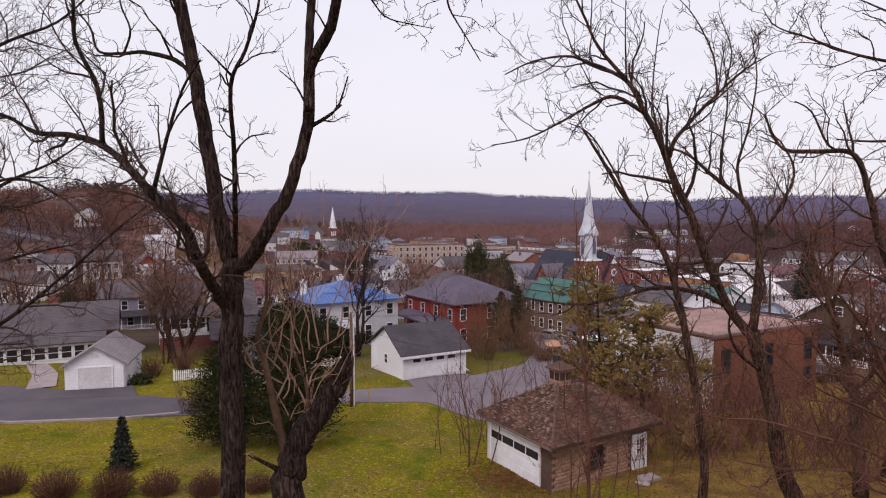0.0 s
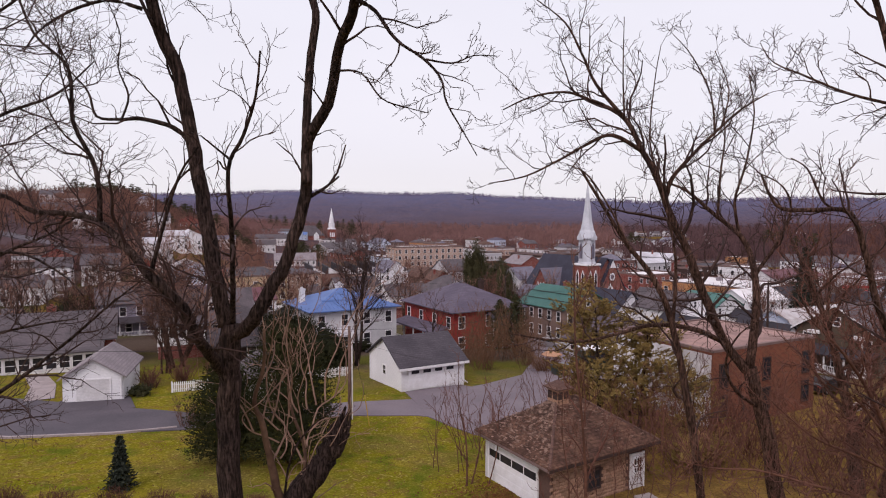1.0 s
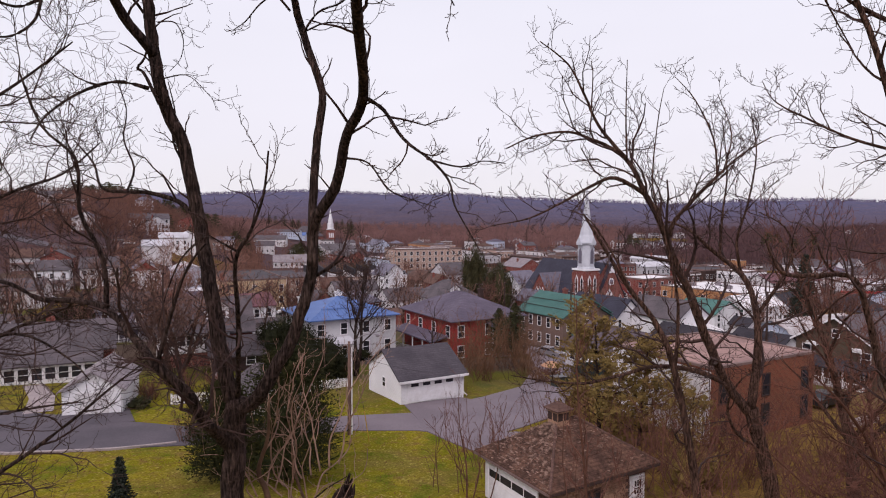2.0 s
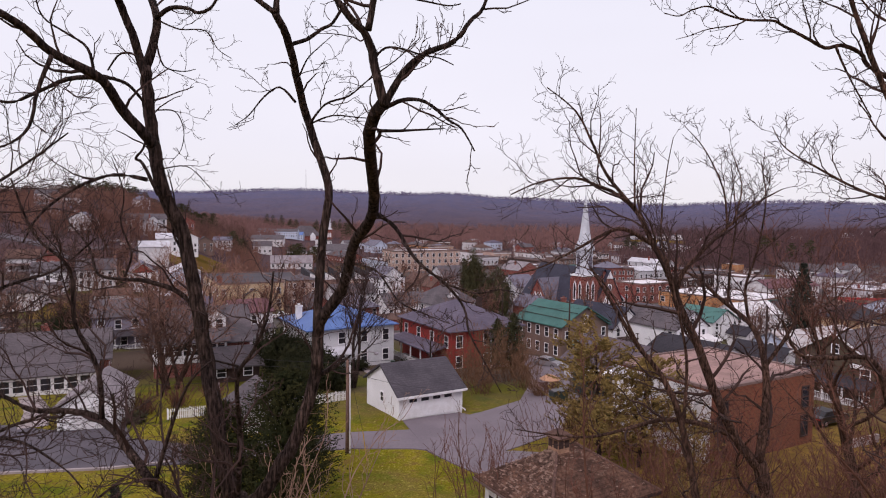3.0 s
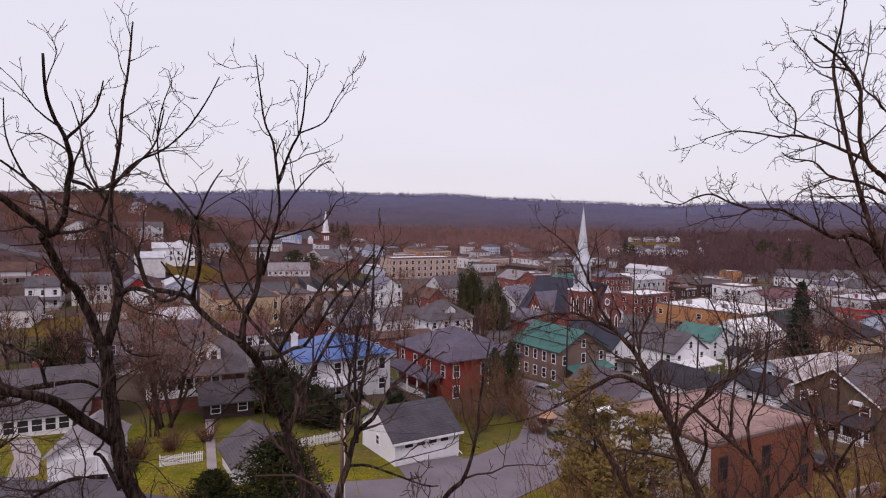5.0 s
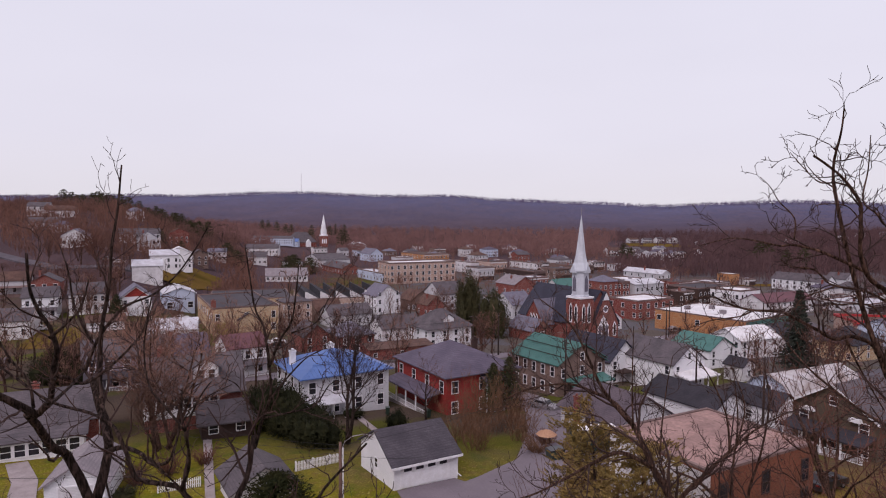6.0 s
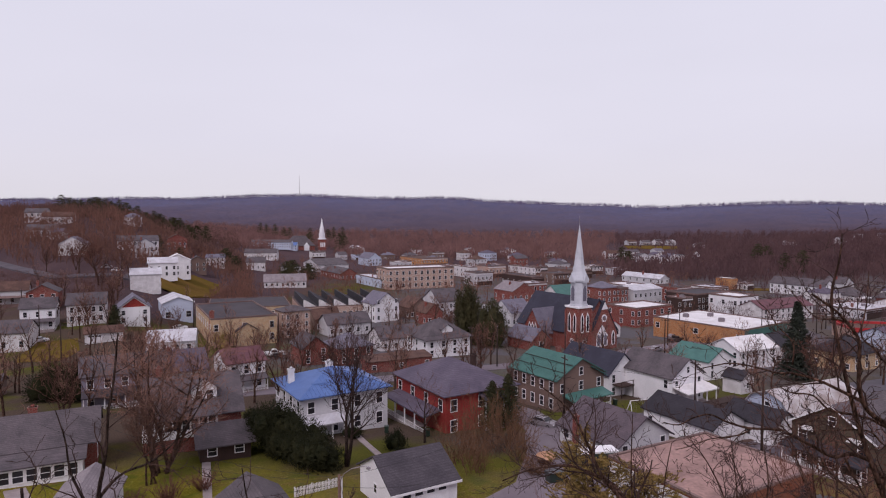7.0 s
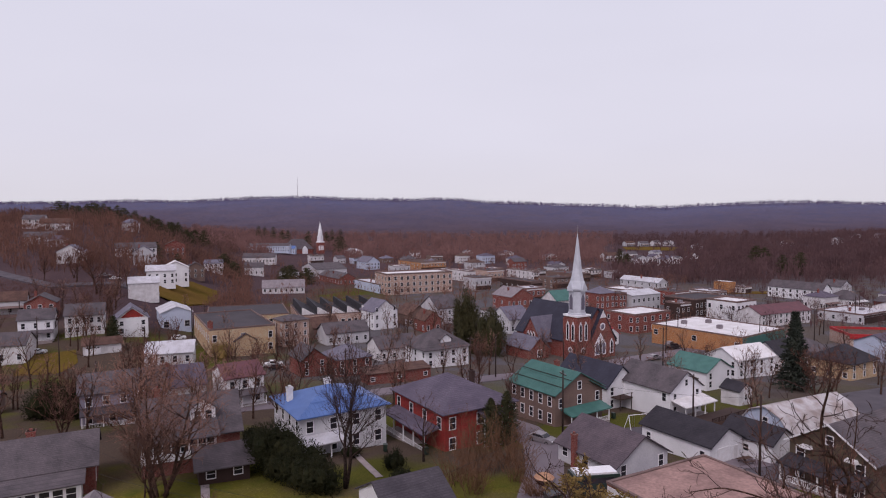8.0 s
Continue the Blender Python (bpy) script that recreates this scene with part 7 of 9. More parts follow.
tree_c.limb([(6.71, 13.2, 26.94), (6.46, 13.2, 27.02), (6.16, 13.2, 27.03), (5.9, 13.2, 27.26), (5.63, 13.2, 27.57)], 0.02, 0.006, levels=2, length=0.6, every=0.24, tip=0.006)
tree_c.limb([(6.94, 13.3, 26.35), (6.7, 13.33, 26.61), (6.26, 13.37, 26.63), (6.13, 13.4, 26.51)], 0.014, 0.006, levels=2, length=0.6, every=0.24, tip=0.006)
tree_c.limb([(12.85, 18.5, 20.2), (11.6, 18.8, 20.52), (10.69, 19.3, 20.96), (9.9, 20.2, 21.7), (9.71, 21.0, 22.11), (9.54, 21.6, 22.55), (9.4, 22.0, 23.17)], 0.055, 0.012, length=1.2, every=0.3, tip=0.008)
tree_c.limb([(7.62, 14.8, 23.85), (7.84, 14.87, 23.45), (8.13, 14.93, 22.98), (8.55, 15.0, 22.33)], 0.03, 0.012, levels=2, length=0.6, every=0.24, tip=0.006)
tree_c.done()
tree_e = BigTree("leafless tree with fine drooping twigs", 61, BARK, TWIG)
tree_e.limb([(-11.5, 9.5, 2.5), (-11.3, 9.5, 8.0), (-10.8, 9.3, 13.0), (-10.86, 9.2, 15.68), (-10.34, 9.2, 17.3), (-10.04, 9.2, 19.07), (-10.02, 9.2, 21.45)], 0.25, 0.05, length=2.14, every=0.39, start=0.4, sides=12, tip=0.004)
tree_e.limb([(-10.8, 9.0, 12.42), (-9.17, 9.0, 13.43), (-7.62, 9.0, 14.27), (-6.5, 9.0, 15.06), (-5.71, 9.0, 15.7), (-5.04, 9.0, 16.2)], 0.055, 0.01, length=1.31, every=0.286, tip=0.004)
tree_e.limb([(-10.67, 9.1, 14.92), (-8.76, 9.0, 15.7), (-7.53, 9.0, 16.52), (-6.64, 9.0, 16.88), (-6.05, 9.0, 17.23)], 0.05, 0.01, length=1.31, every=0.26, tip=0.004)
tree_e.limb([(-10.35, 9.2, 17.21), (-8.65, 9.0, 18.08), (-7.44, 9.0, 18.76), (-6.46, 9.0, 19.09), (-5.79, 9.0, 19.59)], 0.05, 0.01, length=1.54, every=0.247, tip=0.004)
tree_e.limb([(-10.16, 9.2, 18.71), (-8.58, 9.0, 19.69), (-7.18, 9.0, 20.51), (-6.21, 9.0, 21.15)], 0.05, 0.01, length=1.42, every=0.26, tip=0.004)
tree_e.limb([(-9.97, 9.0, 15.58), (-8.32, 8.8, 16.21), (-6.97, 8.6, 16.62), (-6.06, 8.5, 16.3), (-5.71, 8.5, 15.96)], 0.04, 0.008, length=1.19, every=0.286, tip=0.004)
tree_e.limb([(-10.03, 9.0, 14.24), (-7.97, 8.8, 15.13), (-6.63, 8.6, 15.48), (-5.81, 8.5, 15.62)], 0.04, 0.008, length=1.06, every=0.286, tip=0.004)
tree_e.done()
tree_d = BigTree("leaning red-brown leafless tree with tangled low branches", 81, SAPBARK, TWIGRED)
tree_d.limb([(10.2, 15.5, 2.5), (10.0, 15.5, 6.0), (11.07, 15.5, 9.19), (10.36, 15.5, 10.85), (9.67, 15.3, 12.56), (8.69, 15.0, 13.96), (7.91, 15.0, 14.76)], 0.11, 0.02, length=1.5, every=0.3, tip=0.007)
tree_d.limb([(10.93, 15.5, 9.47), (9.31, 15.0, 10.45), (7.77, 14.5, 10.98), (6.51, 14.2, 11.38), (5.45, 14.0, 11.48), (4.57, 14.0, 11.64)], 0.05, 0.008, length=1.1, every=0.25, tip=0.007)
tree_d.limb([(11.08, 15.5, 8.91), (9.59, 15.0, 9.77), (8.35, 14.6, 10.14), (6.96, 14.3, 10.23), (5.71, 14.0, 10.54)], 0.045, 0.008, length=1.1, every=0.25, tip=0.007)
tree_d.limb([(10.36, 15.5, 10.85), (9.02, 15.0, 11.53), (8.02, 14.8, 11.97), (7.15, 14.6, 12.67), (6.55, 14.4, 13.23)], 0.045, 0.008, length=1.1, every=0.25, tip=0.007)
tree_d.limb([(9.81, 15.3, 12.01), (9.2, 15.4, 12.8), (8.72, 15.5, 13.05), (8.1, 15.6, 13.58)], 0.035, 0.008, length=1.1, every=0.25, tip=0.007)
tree_d.limb([(11.23, 16.0, 10.13), (10.51, 16.2, 11.2), (10.09, 16.4, 12.9), (10.03, 16.5, 14.35), (9.77, 16.6, 15.51)], 0.05, 0.008, length=1.3, every=0.25, tip=0.007)
tree_d.limb([(10.74, 16.0, 8.91), (9.9, 16.2, 9.11), (9.15, 16.4, 9.9), (8.75, 16.5, 10.75), (8.56, 16.6, 11.62)], 0.04, 0.008, length=1.2, every=0.25, tip=0.007)
tree_d.done()
sap_0 = BigTree("thin brown sapling before the block garage", 70, SAPBARK, TWIGRED)
sap_0.limb([(5.93, 29.0, 1.0), (5.93, 29.0, 2.63), (6.12, 29.0, 4.31), (6.0, 29.0, 5.97), (6.2, 29.0, 7.62)], 0.03, 0.012, length=1.4, every=0.55, start=0.35, tip=0.009, lift=0.2, spread=0.6)
sap_0.done()
sap_1 = BigTree("thin brown sapling before the block garage", 71, SAPBARK, TWIGRED)
sap_1.limb([(5.4, 29.5, 1.0), (5.4, 29.5, 2.38), (5.29, 29.5, 4.17), (4.85, 29.5, 5.94), (4.74, 29.5, 7.71)], 0.03, 0.012, length=1.4, every=0.55, start=0.35, tip=0.009, lift=0.2, spread=0.6)
sap_1.done()
sap_2 = BigTree("slender sapling beside the block wall", 72, SAPBARK, TWIGRED)
sap_2.limb([(6.79, 30.0, 1.0), (6.79, 30.0, 2.55), (6.95, 30.0, 3.97), (6.78, 30.0, 5.38), (6.94, 30.0, 6.79)], 0.025, 0.012, length=1.4, every=0.55, start=0.35, tip=0.009, lift=0.2, spread=0.6)
sap_2.done()
sap_3 = BigTree("slender leaning sapling by the block wall", 73, SAPBARK, TWIGRED)
sap_3.limb([(7.56, 31.0, 1.0), (7.56, 31.0, 2.12), (7.22, 31.0, 3.87), (6.55, 31.0, 5.6), (6.22, 31.0, 7.33)], 0.028, 0.012, length=1.4, every=0.55, start=0.35, tip=0.009, lift=0.2, spread=0.6)
sap_3.done()
sap_4 = BigTree("thin brown sapling before the block garage", 74, SAPBARK, TWIGRED)
sap_4.limb([(4.14, 28.5, 1.0), (4.14, 28.5, 2.79), (4.29, 28.5, 4.44), (4.14, 28.5, 6.08), (4.29, 28.5, 7.72)], 0.028, 0.012, length=1.4, every=0.55, start=0.35, tip=0.009, lift=0.2, spread=0.6)
sap_4.done()
sap_5 = BigTree("short brown shoots at the garage corner", 75, SAPBARK, TWIGRED)
sap_5.limb([(2.99, 29.0, 1.0), (2.99, 29.0, 2.5), (2.96, 29.0, 3.26), (2.6, 29.0, 4.01), (2.57, 29.0, 4.76)], 0.02, 0.012, length=1.4, every=0.55, start=0.35, tip=0.009, lift=0.2, spread=0.6)
sap_5.done()
sap_6 = BigTree("brown sapling at the garage corner", 76, SAPBARK, TWIGRED)
sap_6.limb([(8.85, 34.0, 1.0), (8.85, 34.0, 0.88), (9.16, 34.0, 2.79), (9.11, 34.0, 4.68), (9.42, 34.0, 6.57)], 0.035, 0.012, length=1.4, every=0.55, start=0.35, tip=0.009, lift=0.2, spread=0.6)
sap_6.done()
sap_7 = BigTree("tall brown sapling behind the garage", 77, SAPBARK, TWIGRED)
sap_7.limb([(10.62, 36.0, 1.0), (10.62, 36.0, 0.32), (10.65, 36.0, 2.8), (10.29, 36.0, 5.24), (10.32, 36.0, 7.69)], 0.04, 0.012, length=1.4, every=0.55, start=0.35, tip=0.009, lift=0.2, spread=0.6)
sap_7.done()
sap_8 = BigTree("tall brown sapling behind the garage", 78, SAPBARK, TWIGRED)
sap_8.limb([(11.51, 36.0, 1.0), (11.51, 36.0, 0.69), (11.82, 36.0, 3.28), (11.75, 36.0, 5.84), (12.05, 36.0, 8.39)], 0.04, 0.012, length=1.4, every=0.55, start=0.35, tip=0.009, lift=0.2, spread=0.6)
sap_8.done()
sap_9 = BigTree("brown sapling against the drive", 79, SAPBARK, TWIGRED)
sap_9.limb([(0.72, 37.5, 1.0), (0.72, 37.5, 0.14), (1.32, 37.5, 1.9), (1.5, 37.5, 3.64), (2.09, 37.5, 5.38)], 0.04, 0.012, length=1.4, every=0.55, start=0.35, tip=0.009, lift=0.2, spread=0.6)
sap_9.done()
sap_10 = BigTree("thin brown sapling against the drive", 80, SAPBARK, TWIGRED)
sap_10.limb([(-1.97, 38.0, 1.0), (-1.97, 38.0, 1.1), (-2.13, 38.0, 2.81), (-2.72, 38.0, 4.5), (-2.88, 38.0, 6.19)], 0.03, 0.012, length=1.4, every=0.55, start=0.35, tip=0.009, lift=0.2, spread=0.6)
sap_10.done()
sap_11 = BigTree("thin upright leafless sapling", 81, SAPBARK, TWIGRED)
sap_11.limb([(3.03, 17.0, 1.0), (3.03, 17.0, 8.11), (2.95, 17.0, 10.86), (2.68, 17.0, 13.56), (2.6, 17.0, 16.23)], 0.075, 0.012, length=1.4, every=0.55, start=0.35, tip=0.009, lift=0.2, spread=0.6)
sap_11.done()
sap_12 = BigTree("thin multi-stemmed sapling by the block garage", 82, SAPBARK, TWIGRED)
sap_12.limb([(-1.33, 36.0, 1.0), (-1.33, 36.0, 0.86), (-1.37, 36.0, 3.52), (-1.82, 36.0, 6.16), (-1.85, 36.0, 8.78)], 0.09, 0.012, length=1.4, every=0.55, start=0.35, tip=0.009, lift=0.2, spread=0.6)
sap_12.done()
sap_13 = BigTree("thin leaning sapling by the block garage", 83, SAPBARK, TWIGRED)
sap_13.limb([(-1.07, 36.3, 1.0), (-1.07, 36.3, 0.92), (-0.59, 36.3, 3.1), (-0.53, 36.3, 5.24), (-0.06, 36.3, 7.38)], 0.07, 0.012, length=1.4, every=0.55, start=0.35, tip=0.009, lift=0.2, spread=0.6)
sap_13.done()
sap_14 = BigTree("slim bare brown sapling", 84, SAPBARK, TWIGRED)
sap_14.limb([(3.47, 25.0, 1.0), (3.47, 25.0, 4.39), (3.46, 25.0, 6.32), (3.18, 25.0, 8.22), (3.18, 25.0, 10.12)], 0.05, 0.012, length=1.4, every=0.55, start=0.35, tip=0.009, lift=0.2, spread=0.6)
sap_14.done()
sap_15 = BigTree("bare brown sapling by the garage", 85, SAPBARK, TWIGRED)
sap_15.limb([(0.03, 36.5, 1.0), (0.03, 36.5, 1.06), (0.5, 36.5, 3.18), (0.56, 36.5, 5.27), (1.02, 36.5, 7.36)], 0.06, 0.012, length=1.4, every=0.55, start=0.35, tip=0.009, lift=0.2, spread=0.6)
sap_15.done()

# generic bare trees of the gardens and streets
def bare_tree_meshes(seed, height, spread, levels=3, mesh_every=0.042, stems=1, tip=0.012, trunk=0.02, dense=1.0):
    rng = random.Random(seed)
    gt, gc = Geo(), Geo()
    for s in range(stems):
        lean = 0.05 if stems == 1 else 0.28
        base = (rng.gauss(0, 0.1) * stems, rng.gauss(0, 0.1) * stems, -0.5)
        pts, rad = wander(base, (rng.gauss(0, lean), rng.gauss(0, lean), 1), height * 0.8 + 0.5, height * trunk / stems ** 0.5, tip * 1.6, rng, 9, 0.09, 0.16)
        gt.tube(pts, rad, 7)
        count = int(11 * dense)
        for k in range(count):
            f = 0.28 + 0.7 * (k + rng.random()) / count
            i = min(int(f * 9), 8)
            p = pts[i] + (pts[i + 1] - pts[i]) * (f * 9 - i)
            a = k * 2.4 + rng.uniform(-0.4, 0.4)
            way = (math.cos(a) * spread, math.sin(a) * spread, rng.uniform(0.45, 1.1))
            ln = height * (0.46 - 0.26 * f) * rng.uniform(0.8, 1.25)
            cp, cr = wander(p, way, ln, max(rad[i] * 0.5, tip), tip, rng, 6, 0.14, 0.12)
            gt.tube(cp, cr, 5, False)
            sprout(gc, cp, cr, rng, levels - 1, height * mesh_every / dense, height * 0.17, 0.25, 0.1, 0.8, 0.2, 0.5, tip, 3)
    return gt, gc


def bare_tree_kind(name, label, seed, height, spread, bark, twig, group="", **kw):
    gt, gc = bare_tree_meshes(seed, height, spread, **kw)
    ob = thing(name, label, "tree", group=group)
    part("trunk", gt, bark, ob, fix=False, smooth=True)
    part("crown", gc, twig, ob, fix=False)
    return ob


def place_many(ob, spots, z_sink=0.1, size=1.0):
    """Sets a built thing at the first spot and copies of it at the rest: (x, y, turn, scale)."""
    for k, (x, y, turn, s) in enumerate(spots):
        m = pose(x, y, sheet_z(x, y) - z_sink, 0, 0, turn)
        t = ob if k == 0 else copy_thing(ob, m)
        t.matrix_world = m @ Matrix.Diagonal((s * size, s * size, s * size, 1))


def needle_clump(g, p, way, ln, wide, rng, n=6):
    """A spray of flat needle blades along a shoot."""
    t = Vector(way).normalized()
    for k in range(n):
        q = Vector(p) + t * ln * (k + rng.random()) / n
        a = Vector((rng.gauss(0, 1), rng.gauss(0, 1), rng.gauss(0, 0.7))).normalized()
        b = (t * 0.7 + a).normalized() * wide * rng.uniform(0.7, 1.3)
        c = t.cross(b).normalized() * wide * 0.28
        g.add([tuple(q - c), tuple(q + c), tuple(q + b + c * 0.4), tuple(q + b - c * 0.4)], [(0, 1, 2, 3)])


def conifer(name, label, seed, height, radius, needle, layers=22, shoots=11, droop=0.25, blade=0.3, start=0.06, top=0.9, category="tree", per=9, cone=1.0):
    rng = random.Random(seed)
    ob = thing(name, label, category)
    part("trunk", Geo().tube([(0, 0, -0.4), (0.03, 0, height * 0.5), (0, 0, height)], [height * 0.018, height * 0.011, 0.015], 7), BARK, ob, fix=False)
    g = Geo()
    for i in range(layers):
        f = start + (1 - start) * (i + 0.5) / layers
        z = height * f
        reach = radius * (1 - f ** top) ** cone * rng.uniform(0.85, 1.12) + 0.06 * radius
        for k in range(max(4, int(shoots * (1 - 0.55 * f)))):
            a = k * 6.283 / max(4, int(shoots * (1 - 0.55 * f))) + i * 0.9 + rng.uniform(-0.25, 0.25)
            ln = reach * rng.uniform(0.7, 1.15)
            way = Vector((math.cos(a), math.sin(a), -droop + rng.uniform(-0.12, 0.22)))
            needle_clump(g, (0, 0, z), way, ln, blade, rng, per)
            tipp = Vector((0, 0, z)) + way * ln * 0.9
            for s in (-0.7, 0.7):
                needle_clump(g, Vector((0, 0, z)) + way * ln * 0.5, Vector((math.cos(a + s), math.sin(a + s), 0.1)), ln * 0.45, blade * 0.8, rng, max(3, per // 2))
    part("foliage", g, needle, ob, fix=False)
    return ob


def round_bush(name, label, seed, rx, ry, rz, needle, count=900, blade=0.22, category="shrub", lumps=7):
    """An evergreen shrub: a lumpy body of many small leaf blades over a few stems."""
    rng = random.Random(seed)
    ob = thing(name, label, category)
    st = Geo()
    st.tube([(0, 0, -0.2), (0.02, 0, rz * 0.35), (0, 0.02, rz * 0.7)], [0.09, 0.06, 0.02], 6)
    part("trunk", st, BARK, ob, fix=False)
    centre = [(0, 0, rz * 0.45, 0.68), (0.12 * rx, -0.1 * ry, rz * 0.75, 0.34)] + [(rx * rng.uniform(0.42, 0.72) * math.cos(k * 6.283 / lumps + 0.4), ry * rng.uniform(0.42, 0.72) * math.sin(k * 6.283 / lumps + 0.4), rz * rng.uniform(0.28, 0.68), rng.uniform(0.3, 0.56)) for k in range(lumps)]
    g = Geo()
    # the dense inner foliage behind the outer leaves
    for cx, cy, cz, s in centre:
        k0 = len(g.v)
        for j in range(9):
            for i in range(14):
                t_, p_ = math.pi * (j + 0.02) / 8.04, 6.283 * i / 14
                u = Vector((math.sin(t_) * math.cos(p_), math.sin(t_) * math.sin(p_), math.cos(t_)))
                q = s * (0.6 + 0.25 * noise.noise(u * 2.3 + Vector((seed, cx, cz))) + rng.uniform(-0.05, 0.05))
                g.v.append((cx + u.x * q * rx, cy + u.y * q * ry, max(0.03, cz + u.z * q * rz)))
        g.f += [(k0 + j * 14 + i, k0 + (j + 1) * 14 + i, k0 + (j + 1) * 14 + (i + 1) % 14, k0 + j * 14 + (i + 1) % 14) for j in range(8) for i in range(14)]
    for i in range(count):
        cx, cy, cz, s = centre[rng.randrange(len(centre))]
        u = Vector((rng.gauss(0, 1), rng.gauss(0, 1), rng.gauss(0, 1))).normalized() * rng.uniform(0.7, 1.06) * s
        p = Vector((cx + u.x * rx, cy + u.y * ry, max(0.05, cz + u.z * rz)))
        needle_clump(g, p, Vector((u.x, u.y, u.z + 0.3)), blade * 1.4, blade, rng, 3)
    part("foliage", g, needle, ob, fix=False)
    return ob


def twiggy_bush(name, label, seed, height, spread, stems, twig, tip=0.008, category="shrub", levels=2, every=0.3):
    rng = random.Random(seed)
    ob = thing(name, label, category)
    t = Geo()
    for k in range(stems):
        a = rng.uniform(0, 6.283)
        ln = height * rng.uniform(0.6, 1.1)
        pts, rad = wander((rng.gauss(0, 0.12 * height), rng.gauss(0, 0.12 * height), -0.15), (math.cos(a) * spread, math.sin(a) * spread, 1), ln, tip * 2.2, tip, rng, 6, 0.12, 0.05)
        t.tube(pts, rad, 4, False)
        sprout(t, pts, rad, rng, levels, height * every * 0.3, height * 0.28, 0.22, 0.1, 0.7, 0.15, 0.7, tip * 0.8, 3)
    part("crown", t, twig, ob, fix=False)
    return ob


def dome_shrub(name, label, seed, rx, hgt, twig, stems=190):
    """A clipped leafless shrub: many fine stems fanning from one root to a rounded top."""
    rng = random.Random(seed)
    ob = thing(name, label, "shrub")
    t = Geo()
    for k in range(stems):
        a, e = k * 2.39996, math.acos(1 - (k + 0.5) / stems * 0.98)
        reach = rng.uniform(0.84, 1.03)
        tip = Vector((math.cos(a) * math.sin(e) * rx, math.sin(a) * math.sin(e) * rx, hgt * (0.3 + 0.7 * math.cos(e)))) * reach
        foot = Vector((tip.x * 0.18, tip.y * 0.18, -0.15))
        mid = foot.lerp(tip, 0.55) + Vector((tip.x, tip.y, 0)) * 0.05 + Vector((rng.gauss(0, 0.04), rng.gauss(0, 0.04), 0))
        t.tube([foot, mid, tip], [0.013, 0.010, 0.006], 3, False)
        for q in range(8):
            f = rng.uniform(0.35, 1.0)
            p = foot.lerp(tip, f)
            way = (tip - foot).normalized() * 0.6 + Vector((rng.gauss(0, 0.6), rng.gauss(0, 0.6), rng.gauss(0, 0.5)))
            t.tube([p, p + way * hgt * rng.uniform(0.06, 0.15)], [0.009, 0.006], 3, False)
    part("crown", t, twig, ob, fix=False)
    return ob

# ---- evergreens ----
LAWNYEW = material("deep_green_needle_sprays", (0.02, 0.034, 0.014), (0.036, 0.046, 0.016), 0.85, 0.9, 6, 0.35, 0.3, spec=0.1)
NEEDLEPINE = material("deep_green_pine_needles", (0.04, 0.052, 0.018), (0.06, 0.066, 0.024), 0.8, 0.5, 5, 0.3, 0.3)


def pine(name, label, seed, height, radius, needle, tufts=5):
    """An open, irregular pine: limbs of uneven length, each ending in loose tufts."""
    rng = random.Random(seed)
    ob = thing(name, label, "tree")
    pts, rad = wander((0, 0, -0.4), (rng.gauss(0, 0.04), rng.gauss(0, 0.04), 1), height, height * 0.018, 0.03, rng, 8, 0.04, 0.1)
    g, f = Geo().tube(pts, rad, 7), Geo()
    for k in range(34):
        u = 0.12 + 0.86 * (k + rng.random()) / 34
        i = min(int(u * 8), 7)
        p = pts[i] + (pts[i + 1] - pts[i]) * (u * 8 - i)
        a = k * 2.4 + rng.uniform(-0.5, 0.5)
        ln = radius * rng.uniform(0.45, 1.15) * min(1.0, 1.25 - 0.85 * u + 0.1)
        cp, cr = wander(p, (math.cos(a), math.sin(a), rng.uniform(0.0, 0.5)), ln, max(rad[i] * 0.35, 0.02), 0.012, rng, 4, 0.15, 0.06)
        g.tube(cp, cr, 4, False)
        for q in cp[1:] + [cp[-1]]:
            for _ in range(tufts):
                o = Vector((rng.gauss(0, 1), rng.gauss(0, 1), rng.gauss(0, 0.6))) * ln * 0.17
                needle_clump(f, q + o, Vector((math.cos(a) + rng.gauss(0, 0.5), math.sin(a) + rng.gauss(0, 0.5), 0.5)), radius * 0.12, radius * 0.045, rng, 13)
    part("trunk", g, BARK, ob, fix=False)
    part("foliage", f, needle, ob, fix=False)
    return ob


def put(ob, x, y, turn=0.0, s=1.0):
    ob.matrix_world = pose(x, y, sheet_z(x, y) - 0.05, 0, 0, turn) @ Matrix.Diagonal((s, s, s, 1))
    return ob


put(conifer("evergreen_tree", "tall broad dark evergreen beside the lawn", 1, 9.0, 3.9, LAWNYEW, 60, 24, -0.5, 0.17, 0.01, 2.6, per=17, cone=0.75), -13.4, 38.8)
put(conifer("evergreen_tree", "lower dark evergreen with full skirts", 2, 6.8, 2.6, LAWNYEW, 46, 22, -0.45, 0.16, 0.01, 2.6, per=16, cone=0.75), -17.6, 38.4, 40)
put(conifer("young_spruce", "young blue-green spruce on the lawn", 4, 3.2, 0.95, NEEDLEBLUE, 17, 12, 0.2, 0.2, 0.05, 1.0, per=8), -21.5, 33.0)
put(pine("pine_tree", "olive-green pine behind the block garage", 5, 11.4, 4.0, NEEDLEOLIVE, 8), 8.8, 50.0)
put(pine("pine_tree", "olive-green pine with open branches", 6, 9.2, 3.6, NEEDLEOLIVE, 8), 11.8, 49.5, 70)
put(pine("pine_tree", "low olive-green pine by the brick wall", 7, 6.4, 2.4, NEEDLEOLIVE), 14.2, 43.5, 20)
